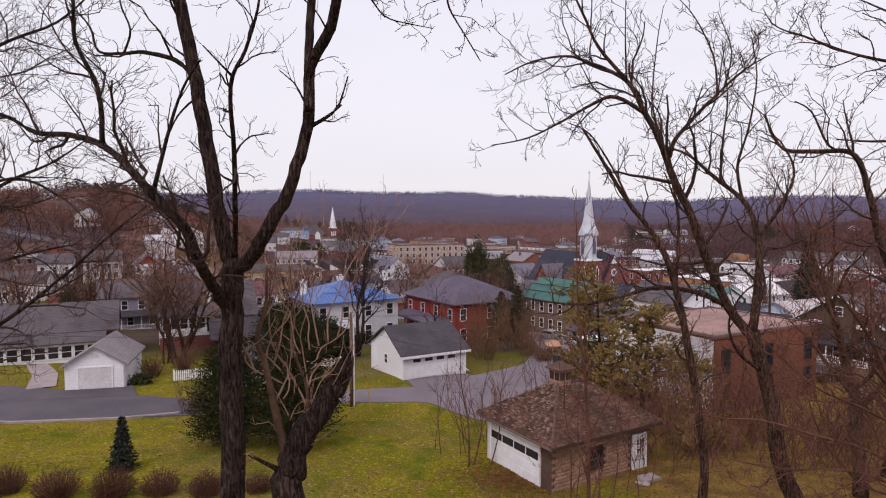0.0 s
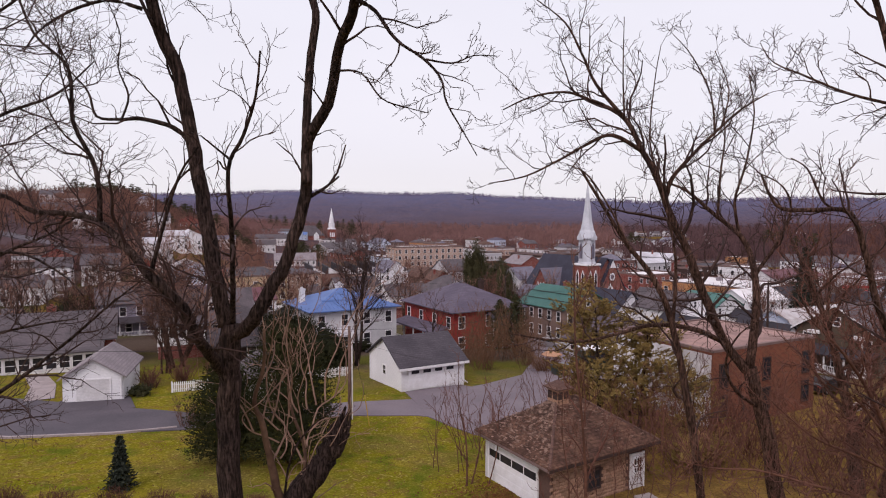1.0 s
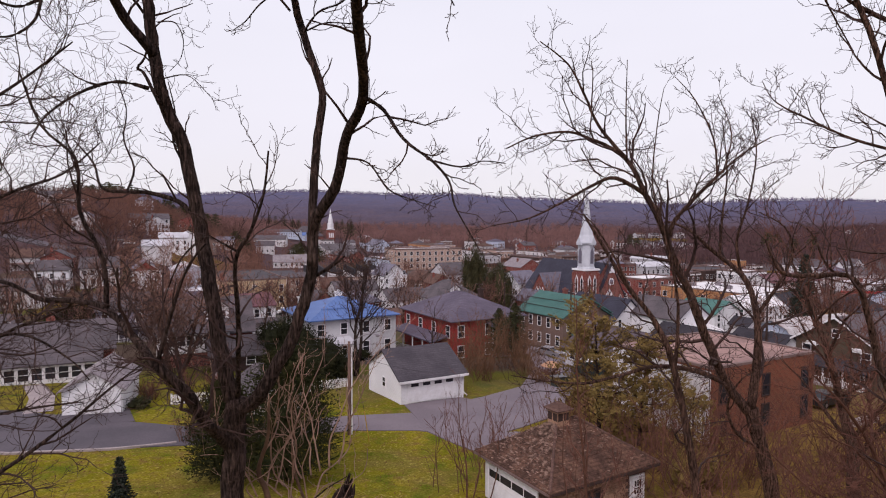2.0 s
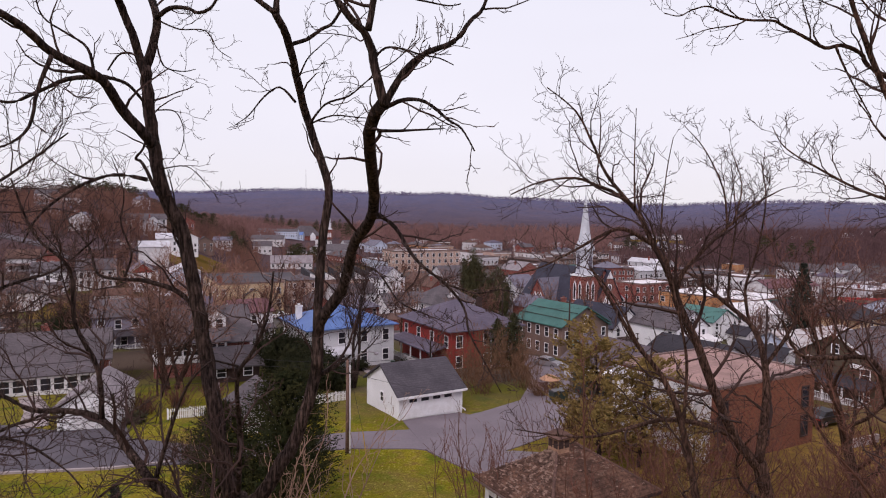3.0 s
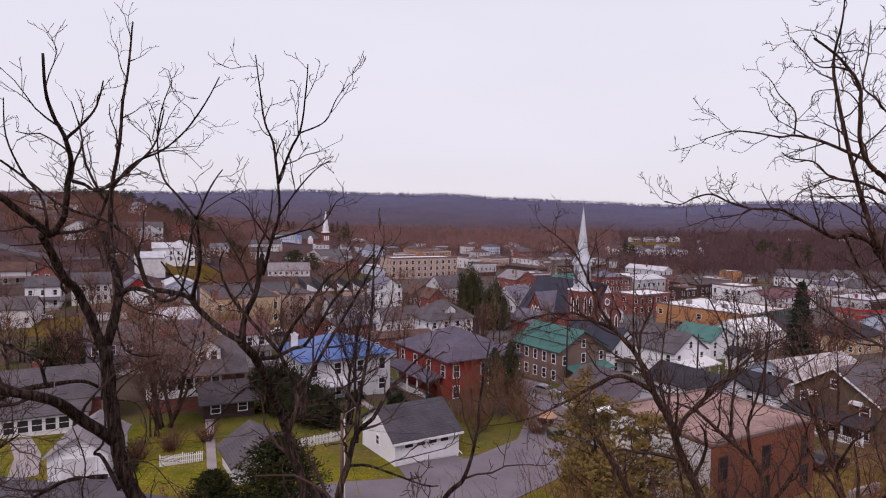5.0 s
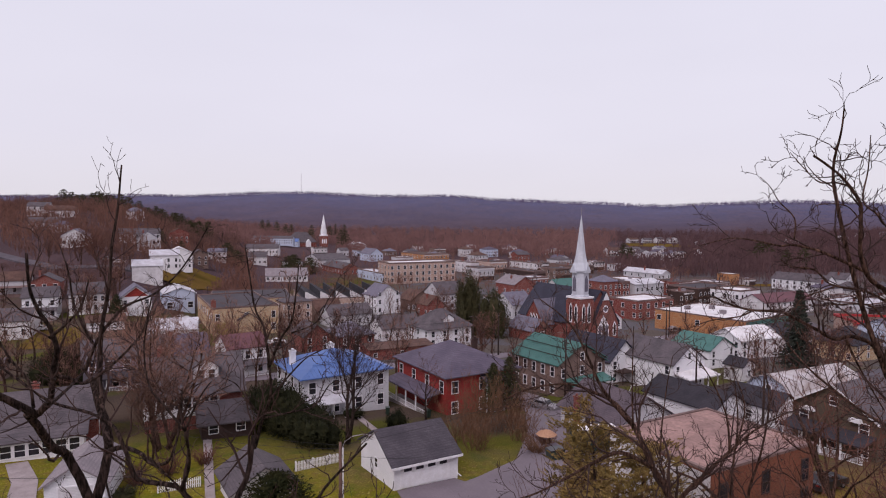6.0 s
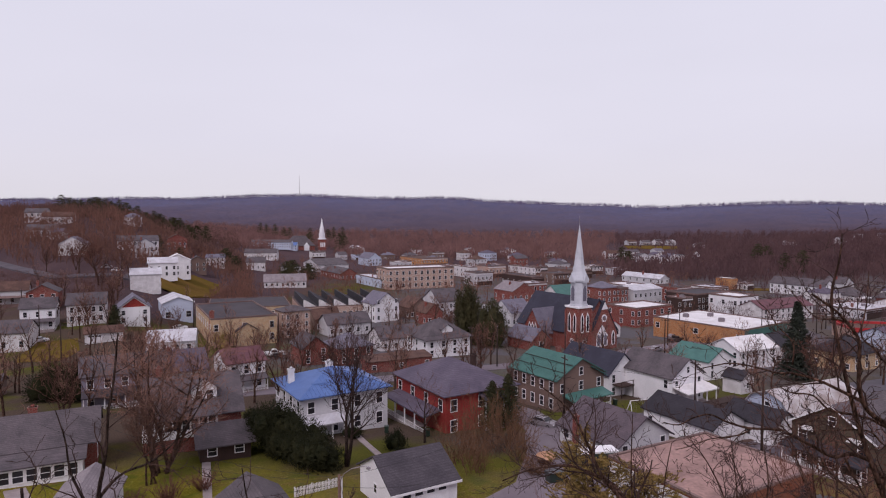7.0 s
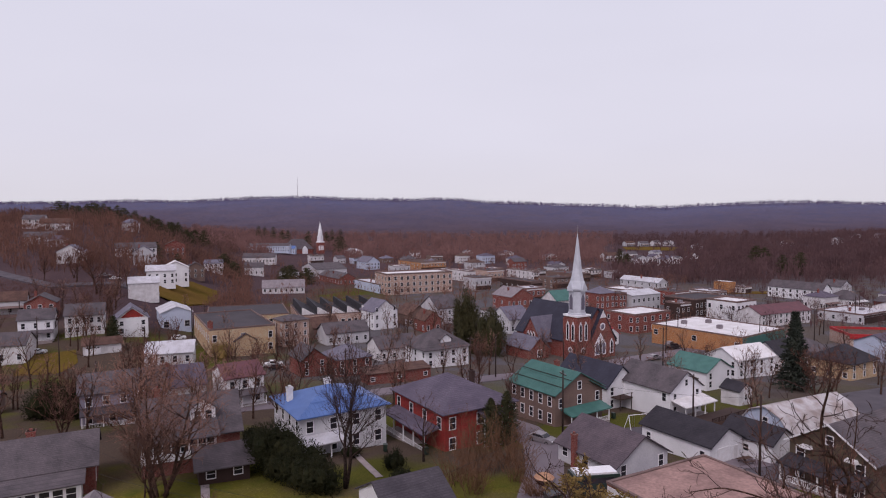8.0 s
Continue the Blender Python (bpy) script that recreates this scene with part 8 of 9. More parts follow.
put(conifer("arborvitae", "tall dark green arborvitae", 8, 8.2, 2.2, NEEDLE, 28, 13, -0.5, 0.24, 0.02, 2.4, per=14), 3.0, 92.5)
put(conifer("arborvitae", "slightly lower dark arborvitae", 9, 7.4, 2.0, NEEDLE, 26, 13, -0.5, 0.24, 0.02, 2.4, per=14), 0.6, 91.0, 50)
put(conifer("spruce_tree", "tall dark spruce among the roofs", 10, 17.5, 4.4, NEEDLEBLUE, 26, 13, 0.2, 0.7, 0.06, 1.1, per=9), 68.1, 141.3)
put(round_bush("pine_tree", "big dark pine rising above the roofs", 12, 4.6, 4.6, 18.5, NEEDLEPINE, 5000, 0.36, "tree", 11), -7.0, 186.0)
put(round_bush("pine_tree", "lower broad pine above the roofs", 13, 5.0, 4.6, 13.0, NEEDLEPINE, 3800, 0.36, "tree", 9), 0.5, 183.0, 60)
put(conifer("cypress", "small dark cypress by a white house", 14, 7.5, 2.2, NEEDLE, 16, 10, -0.3, 0.6, 0.02, 2.0, per=6), -112.5, 176.0)
far = [(-180, 405, 14, 7), (-170, 398, 11, 6), (-185, 330, 13, 4), (-176, 335, 12, 4), (230, 470, 17, 7), (222, 480, 15, 6), (115, 520, 15, 7)]
rng_f = random.Random(6)
far += [(y * a, y, rng_f.uniform(13, 18), rng_f.uniform(6, 8)) for a, y in ((-0.735, 455), (-0.72, 470), (-0.7, 450), (-0.683, 480), (-0.665, 460), (-0.645, 475), (-0.63, 455), (-0.618, 470), (-0.71, 490), (-0.655, 495), (-0.672, 470))]
far += [(y * a, y, rng_f.uniform(13, 18), rng_f.uniform(6, 9)) for a, y in ((-0.6, 560), (-0.585, 590), (-0.57, 570), (-0.555, 600), (-0.54, 580), (-0.525, 610), (-0.51, 590), (-0.495, 620), (-0.48, 600), (-0.56, 540), (-0.535, 545), (-0.505, 550))]
far += [(y * a, y, rng_f.uniform(20, 27), rng_f.uniform(7, 9)) for a, y in ((-0.385, 1020), (-0.375, 1040), (-0.36, 1010), (-0.345, 1030), (-0.335, 1050), (-0.30, 1020), (-0.27, 1030), (-0.26, 1050), (-0.245, 1040), (-0.302, 830), (-0.25, 740), (-0.243, 748))]
far += [(-131.5, 399, 13, 8), (-122, 404, 11, 7), (-138, 408, 11, 7), (118, 560, 17, 7), (236, 560, 19, 9), (246, 566, 17, 8), (-163, 290, 5, 1.3), (-160, 289, 5.2, 1.3), (-157, 288, 5, 1.3)]
for k, (x, y, hgt, r) in enumerate(far):
    put(conifer("far_evergreen", "dark evergreen among bare woods", 30 + k, hgt, r, NEEDLEPINE, 11, 10, 0.05, r * 0.15, 0.05, 1.9, per=7, cone=0.7), x, y, k * 37)

put(round_bush("yew_hedge", "tall dark yew hedge before the blue-roofed house", 1, 5.0, 3.6, 6.2, YEW, 4600, 0.18), -27.6, 77.6, -40)
put(round_bush("yew_hedge", "broad dark yew in the hedge", 2, 4.4, 3.4, 5.2, YEW, 3400, 0.18), -23.6, 74.4, -30)
put(round_bush("yew_hedge", "lower dark evergreen at the hedge's end", 3, 3.6, 3.0, 4.2, YEW, 2600, 0.17), -20.0, 71.4, -40)
put(round_bush("round_yew", "round clipped yew on the grass", 4, 1.6, 1.6, 2.4, YEW, 900, 0.13), -12.2, 80.5)
put(round_bush("round_yew", "low round yew on the grass", 5, 1.4, 1.4, 1.7, YEW, 700, 0.13), -10.6, 75.5)
put(round_bush("round_yew", "dark round shrub under the house wall", 6, 1.6, 1.2, 1.6, YEW, 700, 0.13), -19.0, 84.8)
put(round_bush("round_yew", "dark shrub beside the street", 7, 2.0, 1.4, 1.8, YEW, 700, 0.15), -36.5, 93.5)
put(round_bush("tall_hedge", "tall dark hedge below the lavender house", 8, 5.4, 2.8, 6.4, YEW, 2800, 0.2), -78.0, 104.0, 30)
put(round_bush("tall_hedge", "dark hedge of evergreens", 9, 4.8, 2.7, 6.8, YEW, 2400, 0.2), -73.0, 104.6, 30)
put(round_bush("green_shrub", "olive-green shrub by the yellow hall", 10, 3.4, 3.0, 4.6, NEEDLEOLIVE, 1800, 0.2), -76.0, 170.5)
put(round_bush("green_shrub", "green shrub by the drive", 11, 1.1, 1.0, 1.0, NEEDLE, 300, 0.16), -33.6, 54.5)
put(round_bush("green_shrub", "broad-leaved green shrub behind the garage", 12, 2.4, 1.8, 2.4, NEEDLEOLIVE, 1500, 0.11), 13.8, 41.5)

# ---- leafless shrubs ----
TWIGSHRUB = material("russet_shrub_twigs", (0.12, 0.06, 0.042), (0.09, 0.048, 0.036), 0.9, 0.5, 5, 0.25, 0.2)
shrub = [dome_shrub("round_shrub", "round leafless red-brown shrub in a garden row", 100 + k, 1.12 + 0.1 * k, 1.62 - 0.08 * k, TWIGSHRUB) for k in range(2)]
place_many(shrub[0], [(-25.4, 29.0, 0, 1.0), (-19.5, 29.1, 70, 1.08), (-14.8, 29.8, 200, 0.9), (-28.6, 29.5, 140, 1.0)])
place_many(shrub[1], [(-22.4, 28.8, 20, 1.05), (-17.3, 29.8, 130, 0.92), (-12.3, 30.6, 260, 0.75)])
put(twiggy_bush("brown_hedge", "mounded brown leafless hedge", 120, 2.6, 0.8, 36, TWIGRED, 0.016), -32.5, 60.5)
put(twiggy_bush("brown_hedge", "brown leafless hedge beside the small garage", 121, 2.2, 0.8, 32, TWIGRED, 0.016), -34.3, 57.5)
put(twiggy_bush("brown_hedge", "sprawling brown leafless hedge", 122, 2.4, 0.8, 32, TWIGRED, 0.016), -30.4, 64.0)
put(twiggy_bush("leafless_shrub", "leafless shrub at the end of the drive", 123, 2.6, 0.5, 24, TWIGGREY, 0.012), -24.2, 46.0)
put(twiggy_bush("leafless_shrub", "leafless shrub at the lawn's edge", 124, 2.8, 0.6, 24, TWIGRED, 0.011), -38.0, 39.5)
put(twiggy_bush("tan_shrub", "golden tan dry shrub", 125, 2.8, 0.9, 36, TWIGTAN, 0.016), 5.8, 72.5)
put(twiggy_bush("tan_shrub", "russet dry shrub by the parking place", 126, 2.2, 0.9, 32, TWIGRED, 0.016), 7.2, 76.0)
for k, (x, y, hh) in enumerate(((-2.0, 79.0, 8.0), (1.5, 80.5, 7.5), (-4.0, 75.0, 6.5), (3.2, 83.5, 6.5), (4.2, 77.0, 5.0), (-1.2, 72.5, 5.0))):
    put(twiggy_bush("leafless_thicket", "tall brown leafless thicket behind the white garage", 130 + k, hh, 0.5, 26, TWIGBROWN, 0.016), x, y)
brush = [twiggy_bush("brush", "tangled red-brown leafless brush on the slope", 150 + k, 4.2, 0.7, 14, TWIGRED, 0.011, levels=3, every=0.6) for k in range(3)]
rng_b = random.Random(9)
spots = [(9.8, 41), (12, 39.5), (15, 40), (17.5, 41), (20, 44), (23, 42), (26, 45), (29, 47), (22.5, 38), (26, 39), (23.5, 33.5), (27, 35), (24.5, 29), (14.5, 45), (32, 43), (30, 38), (12.5, 43.5), (34, 47), (36, 52), (22.5, 25), (26, 31), (28, 41), (21, 40), (27, 26), (18.5, 43), (16.5, 46.5), (20.5, 47), (24.5, 47), (13.5, 41.5), (19.3, 38), (24.5, 36.5), (28.5, 44)]
for k in range(3):
    place_many(brush[k], [(x + rng_b.uniform(-0.8, 0.8), y + rng_b.uniform(-0.8, 0.8), rng_b.uniform(0, 360), rng_b.uniform(0.9, 1.6)) for x, y in spots[k::3]])
# fallen leaves and tufts over the near grass
rng_l = random.Random(31)
lv = Geo()
for k in range(15000):
    x, y = rng_l.uniform(-34, 34), 26 + 26 * rng_l.random() ** 1.3
    if k % 5 == 0:
        x, y = rng_l.gauss(1.2, 1.5), rng_l.gauss(34.6, 1.6)
    elif k % 3 and x < 9 + 3 * noise.noise((x / 4, y / 4, 0)):
        if noise.noise((x / 5, y / 5, 2)) < 0.15:
            continue
    z = sheet_z(x, y) + 0.03
    a, r = rng_l.uniform(0, 6.28), rng_l.uniform(0.03, 0.075)
    c, s = math.cos(a) * r, math.sin(a) * r
    lv.add([(x - c, y - s, z), (x + s, y - c, z + rng_l.uniform(0, 0.05)), (x + c, y + s, z), (x - s, y + c, z + rng_l.uniform(0, 0.05))], [(0, 1, 2, 3)])
solid("fallen_leaves", lv, LEAFTAN, "dry tan leaves scattered over the grass", "leaves", "stuff", fix=False)
stem = [twiggy_bush("roadside_sapling", "thin leafless saplings beside the garage", 160 + k, 6.0, 0.3, 7, TWIGRED, 0.012, every=0.45) for k in range(2)]
place_many(stem[0], [(-0.8, 41.0, 0, 1.0), (0.8, 43.0, 80, 0.9), (9.0, 36.0, 200, 0.8), (6.5, 50.0, 10, 1.1), (9.5, 52.5, 120, 1.2), (12, 50, 250, 1.1), (8, 56, 60, 1.0), (11, 46, 300, 1.0), (6.5, 44.5, 45, 0.9), (16, 44, 20, 1.2), (19, 38.5, 170, 1.1)])
place_many(stem[1], [(2.2, 42.5, 30, 0.9), (4.0, 44.5, 150, 0.85), (-1.6, 38.5, 260, 1.05), (4.5, 51.5, 200, 0.9), (7.8, 47, 100, 1.2), (10.5, 55, 20, 1.15), (13.5, 48, 330, 1.2), (9.3, 42, 80, 0.9), (12.2, 38.5, 10, 1.0), (14.5, 41, 210, 1.2), (18, 46, 130, 1.2), (21.5, 36.5, 55, 1.1)])

# ---- garden and street trees ----
put(bare_tree_kind("garden_tree", "tall twin-stemmed leafless tree behind the white garage", 201, 17.5, 0.75, BARK, TWIG, stems=2, tip=0.016, dense=1.4), -17.2, 73.0, 0, 1.08)
put(bare_tree_kind("garden_tree", "spreading leafless tree before the brick house", 202, 14.0, 1.5, BARKPALE, TWIGHAZE, stems=5, tip=0.016, dense=1.35, trunk=0.03), -37.8, 68.6, 0, 1.3)
put(bare_tree_kind("garden_tree", "leafless tree behind the picket fence", 203, 11.0, 0.9, BARKPALE, TWIGGREY, stems=3, tip=0.014, dense=1.4), -37.0, 65.0)
put(bare_tree_kind("garden_tree", "leafless street tree beside the white porch", 204, 8.0, 0.8, BARK, TWIG, tip=0.012), -46.5, 112.0)
put(bare_tree_kind("garden_tree", "leafless tree before the red house", 205, 10.0, 0.8, BARK, TWIGGREY, tip=0.014), -8.5, 84.0)
kinds = [bare_tree_kind("street_tree", "leafless brown street tree among the houses", 210 + k, 12.0, 0.85, BARKPALE, (TWIGHAZE, TWIGRED, TWIGHAZE)[k], group="street trees", tip=0.026, stems=1 + k % 2, dense=1.3, mesh_every=0.075) for k in range(3)]
rng_s = random.Random(4)
where = [(-146, 212), (-138, 218), (-152, 208), (-131, 211), (-158, 216), (-142, 226), (-92, 112), (-74, 126), (-58, 128), (-100, 132), (-86, 160), (-118, 165), (-142, 182), (-60, 176), (-40, 160), (-24, 150), (-12, 176), (-3, 168), (-16, 196), (8, 158), (14, 148), (-32, 188), (-48, 186), (-70, 160), (56, 130), (74, 134), (84, 140), (96, 150), (110, 164), (62, 172), (-30, 226), (-18, 240), (40, 240), (-100, 184), (-126, 192), (-158, 205), (-170, 222), (-185, 240), (-150, 246), (-120, 236), (50, 152), (98, 176), (120, 232), (140, 275), (150, 205), (-52, 106), (-84, 96), (-60, 84), (-88, 104), (-5, 120), (-20, 118), (44, 108), (62, 122), (-4, 134), (-134, 215), (-146, 222), (-128, 206), (-160, 236), (-172, 250), (-56, 98), (-78, 108), (-66, 116), (-96, 120), (-104, 150), (-88, 146), (-70, 148), (-34, 138), (-50, 138), (-20, 165), (10, 135), (20, 140), (30, 150), (-24, 178), (-44, 210), (-56, 215), (-14, 220), (6, 226), (68, 160), (92, 165), (80, 172), (54, 118), (-110, 190), (-136, 200), (-120, 180), (-62, 70), (-50, 90), (-54, 96), (-46, 99), (-60, 104), (-40, 104), (-34, 108), (-28, 112), (-64, 92), (-72, 100), (-80, 104), (-90, 108), (-36, 122), (-46, 128), (-14, 112), (-6, 106), (2, 112), (10, 122), (-68, 138), (-78, 134), (-16, 142), (-2, 152), (28, 140), (38, 134), (50, 160), (58, 168), (-108, 160), (-116, 172), (-30, 96), (36, 120), (-123.6, 169), (-118, 171), (-18, 215), (-26, 208), (-10, 224), (-36, 222), (-84, 186), (-92, 172), (-52, 168), (-46, 178), (-28, 200), (0, 206), (10, 196), (-8, 198), (-64, 122), (-72, 114), (-98, 112), (-106, 124), (-114, 136), (-44, 146), (-58, 142), (-12, 132), (66, 148), (78, 156), (88, 148), (104, 168), (44, 148), (38, 160), (-2, 140), (-48, 118), (-42, 96), (-66, 86), (-76, 92), (18, 128), (70, 132), (58, 140), (-130, 178), (-146, 174), (-158, 184), (-20, 186), (24, 196), (14, 184)]
for k in range(3):
    place_many(kinds[k], [(x + rng_s.uniform(-3, 3), y + rng_s.uniform(-3, 3), rng_s.uniform(0, 360), rng_s.uniform(0.7, 1.15)) for x, y in where[k::3]])
# a tree at the eastern edge
put(bare_tree_kind("garden_tree", "leafless tree with a fan of fine twigs", 230, 20.5, 0.7, BARKPALE, TWIGRED, tip=0.012, dense=1.5), 19.6, 33.5)
put(bare_tree_kind("garden_tree", "leafless tree with upswept fine twigs", 231, 17.0, 0.7, BARKPALE, TWIGRED, tip=0.012, dense=1.4), 22.6, 37.0)


# ---- far woods ----
def woods(name, label, mat, seed, count, where, hgt, twigs=14, wide=0.34, thick=0.02, low=0.42):
    """Leafless woods: many trees, each a stem and an upright fan of fine twigs, in one mesh."""
    rng = random.Random(seed)
    g = Geo()
    for i in range(count):
        x, y = where(rng)
        if y < 800 and -0.36 < x / y < -0.257 and y > 560 or 560 < y < 960 and 0.185 < x / y < 0.3 and rng.random() < 0.93:
            continue
        if 215 < y < 345 and abs(x + 133 + (y - 247) * 0.31) < 14:
            continue
        z = ground_z(x, y) - 0.5
        h_ = hgt * rng.uniform(0.6, 1.25)
        vs, fs = [], []
        for k in range(twigs):
            b, u = rng.uniform(0, 6.283), rng.random() ** 0.55
            e = rng.random()
            cz = h_ * (low + (0.98 - low) * e)
            r = h_ * wide * u * (1 - (2 * e - 0.8) ** 2 * 0.55)
            q = (x + r * math.cos(b), y + r * math.sin(b), z + cz)
            ln = h_ * rng.uniform(0.12, 0.26)
            p = (q[0] - math.cos(b) * ln * 0.15, q[1] - math.sin(b) * ln * 0.15, q[2] - ln)
            if k % 7 == 0:
                p, q = (x, y, z), (x + r * 0.3 * math.cos(b), y + r * 0.3 * math.sin(b), z + h_ * 0.6)
            m_ = [(p[n_] * 0.4 + q[n_] * 0.6) for n_ in range(3)]
            c = rng.uniform(0, 6.283)
            o = (math.cos(c) * h_ * thick, math.sin(c) * h_ * thick)
            n_ = len(vs)
            vs += [p, (m_[0] + o[0], m_[1] + o[1], m_[2]), q, (m_[0] - o[0], m_[1] - o[1], m_[2])]
            fs.append((n_, n_ + 1, n_ + 2, n_ + 3))
        g.add(vs, fs)
    return solid(name, g, mat, label, "woods", "stuff", fix=False)


def wood_material(name, c1, c2, fine):
    """Far twiggy crowns: each tree a shade of its own, streaked upward."""
    m = material(name, c1, c2, 1.0, 0.015, fine, 0.35, 0.1, spec=0.0)
    n, l = m.node_tree.nodes, m.node_tree.links
    b = n["Principled BSDF"]
    was = b.inputs["Base Color"].links[0].from_socket
    isl = n.new("ShaderNodeNewGeometry")
    r = n.new("ShaderNodeMapRange")
    r.inputs["To Min"].default_value, r.inputs["To Max"].default_value = 0.92, 1.08
    l.new(isl.outputs["Random Per Island"], r.inputs["Value"])
    sc = n.new("ShaderNodeVectorMath")
    sc.operation = "SCALE"
    l.new(was, sc.inputs[0])
    l.new(r.outputs[0], sc.inputs["Scale"])
    l.new(sc.outputs[0], b.inputs["Base Color"])
    return m


def wedge(y0, y1, a0, a1, power=1.0):
    def pick(rng):
        y = y0 + (y1 - y0) * rng.random() ** power
        return y * rng.uniform(a0, a1), y
    return pick


WOODRED = wood_material("far_red_brown_woods", (0.275, 0.205, 0.205), (0.22, 0.168, 0.175), 0.05)
WOODDARK = wood_material("dark_brown_woods", (0.185, 0.135, 0.125), (0.14, 0.107, 0.1), 0.2)
WOODGREY = wood_material("far_grey_brown_woods", (0.15, 0.118, 0.132), (0.12, 0.096, 0.112), 0.05)
# crest trees: brown woods tinted blue, the distance haze put into their colour
WOODHAZE = wood_material("ridge_woods", (0.2, 0.188, 0.3), (0.175, 0.166, 0.268), 0.02)
WOODHILL = wood_material("warm_brown_woods", (0.25, 0.175, 0.148), (0.185, 0.132, 0.115), 0.3)
woods("valley_woods", "red-brown leafless woods along the valley", WOODRED, 1, 4200, wedge(610, 1250, -0.5, 0.2), 12, 30, 0.5, 0.028, 0.3)
woods("valley_woods", "grey-brown leafless woods on the far flats", WOODGREY, 2, 4600, wedge(420, 1250, 0.2, 0.85), 12, 30, 0.5, 0.026, 0.3)
woods("valley_woods", "leafless woods among the eastern fields", WOODGREY, 3, 380, wedge(360, 620, 0.3, 0.8), 10, 50, 0.4, 0.009)
woods("hill_woods", "dark brown leafless woods on the western hill", WOODDARK, 4, 2300, wedge(395, 900, -1.05, -0.42, 0.9), 12, 26, 0.36, 0.013)
woods("hill_woods", "leafless trees between the western houses", WOODHILL, 5, 1500, wedge(250, 460, -0.98, -0.4), 9.5, 60, 0.42, 0.009)
woods("hill_woods", "brushy leafless bank below the western hill", WOODDARK, 6, 1500, wedge(200, 240, -0.98, -0.64), 2.8, 20, 0.6, 0.014)
woods("ridge_woods", "leafless woods on the distant ridge", WOODHAZE, 7, 6500, wedge(2080, 2330, -0.95, 0.85), 10, 16, 0.6, 0.05, 0.05)
woods("town_scrub", "small leafless trees between town houses", WOODHILL, 8, 950, wedge(250, 640, -0.45, 0.35), 7.5, 60, 0.42, 0.009)
woods("town_scrub", "small grey leafless trees east of the stores", WOODGREY, 9, 420, wedge(230, 420, 0.35, 0.85), 7.0, 60, 0.42, 0.009)
woods("hill_woods", "russet brush along the meadow", WOODHILL, 10, 130, lambda r: (lambda y, k: (-133 - (y - 247) * 0.31 + (k * (16 + 9 * math.sin((y - 240) / 40)) + r.uniform(-3, 5)), y))(r.uniform(250, 340), r.choice((-1, -1, 1))), 4.0, 34, 0.6, 0.014)
big = bare_tree_kind("spreading_tree", "tall reddish leafless tree above the white barn", 240, 19.0, 0.95, BARKPALE, TWIGRED, tip=0.045, dense=1.5, mesh_every=0.06)
place_many(big, [(-153, 229, 0, 1.0), (-146, 231, 110, 0.95), (-171, 243, 220, 0.9), (-160, 238, 300, 0.85)])

# ---- poles, wires, fences ----
def utility_pole(x, y, tall, mat, label, arm=True, sleeve=False, turn=0.0):
    p = thing("utility_pole", label, "utility pole", pose(x, y, sheet_z(x, y), 0, 0, turn))
    part("post", Geo().tube([(0, 0, -1), (0.02, 0, tall * 0.5), (0, 0, tall)], [0.17, 0.15, 0.11], 9), mat, p, smooth=True, fix=False)
    if sleeve:
        part("conduit", Geo().tube([(0.2, -0.06, 0), (0.2, -0.06, tall * 0.94)], [0.07, 0.07], 7), TRIM, p)
    if arm:
        part("crossarm", Geo().box(-1.1, 1.1, -0.06, 0.06, tall - 0.7, tall - 0.56), mat, p)
        for s in (-0.95, -0.5, 0.5, 0.95):
            part("insulator", Geo().lathe([(0.03, tall - 0.56), (0.06, tall - 0.5), (0.03, tall - 0.42)], 6, s, 0), STEEL, p)
    return p


def cable(a, b, sag=0.6, r=0.014):
    n = 14
    pts = [Vector(a).lerp(Vector(b), k / n) - Vector((0, 0, sag * 4 * (k / n) * (1 - k / n))) for k in range(n + 1)]
    solid("overhead_cable", Geo().tube(pts, [r] * (n + 1), 4), WIRE, "thin black overhead cable between poles", "cable", group="overhead cables", fix=False)


pole = utility_pole(-11.9, 49.4, 7.9, CREOSOTE, "weathered utility pole with a curved lamp arm at the lawn's corner", False, True, 40)
arm = part("lamp_arm", Geo().tube([(0.1, 0, 7.2), (0.35, -0.1, 7.9), (0.85, -0.5, 8.35), (1.5, -1.0, 8.55), (1.95, -1.3, 8.5)], [0.035] * 5, 6), STEEL, pole, "curved grey steel lamp arm")
part("lamp_head", Geo().lathe([(0.06, 8.52), (0.17, 8.46), (0.19, 8.36), (0.08, 8.28)], 9, 1.98, -1.32), STEEL, arm)
utility_pole(34.2, 79.6, 11.0, DARKPOLE, "dark creosoted pole beside the sheds", False, False, 40)
for k, (x, y, tall) in enumerate(((-104.5, 142.0, 10.0), (62.0, 205.0, 11.0), (84.0, 196.0, 11.0), (98.0, 206.0, 11.0), (150.0, 262.0, 11.0), (148.0, 218.0, 11.0), (-62.0, 176.0, 10.0), (12.3, 100.5, 10.5), (36.0, 110.0, 9.0), (-98.0, 196.0, 10.5), (-147.0, 182.0, 10.5), (-4.2, 150.0, 10.0), (47.0, 168.0, 11.0))):
    utility_pole(x, y, tall, DARKPOLE, "dark utility pole on a town street", True, False, 40 + 10 * k)
cable((-11.9, 49.4, 7.9), (-44, 62, 8.5), 1.2)
cable((-11.9, 49.4, 7.6), (-46, 60, 7.8), 1.3)
cable((-11.9, 49.4, 7.9), (8.0, 76, 7.0), 1.0)
cable((-11.9, 49.4, 7.4), (-44, 40, 8.4), 1.2)
cable((-11.9, 49.4, 7.2), (-6, 60, 3.0), 0.3)
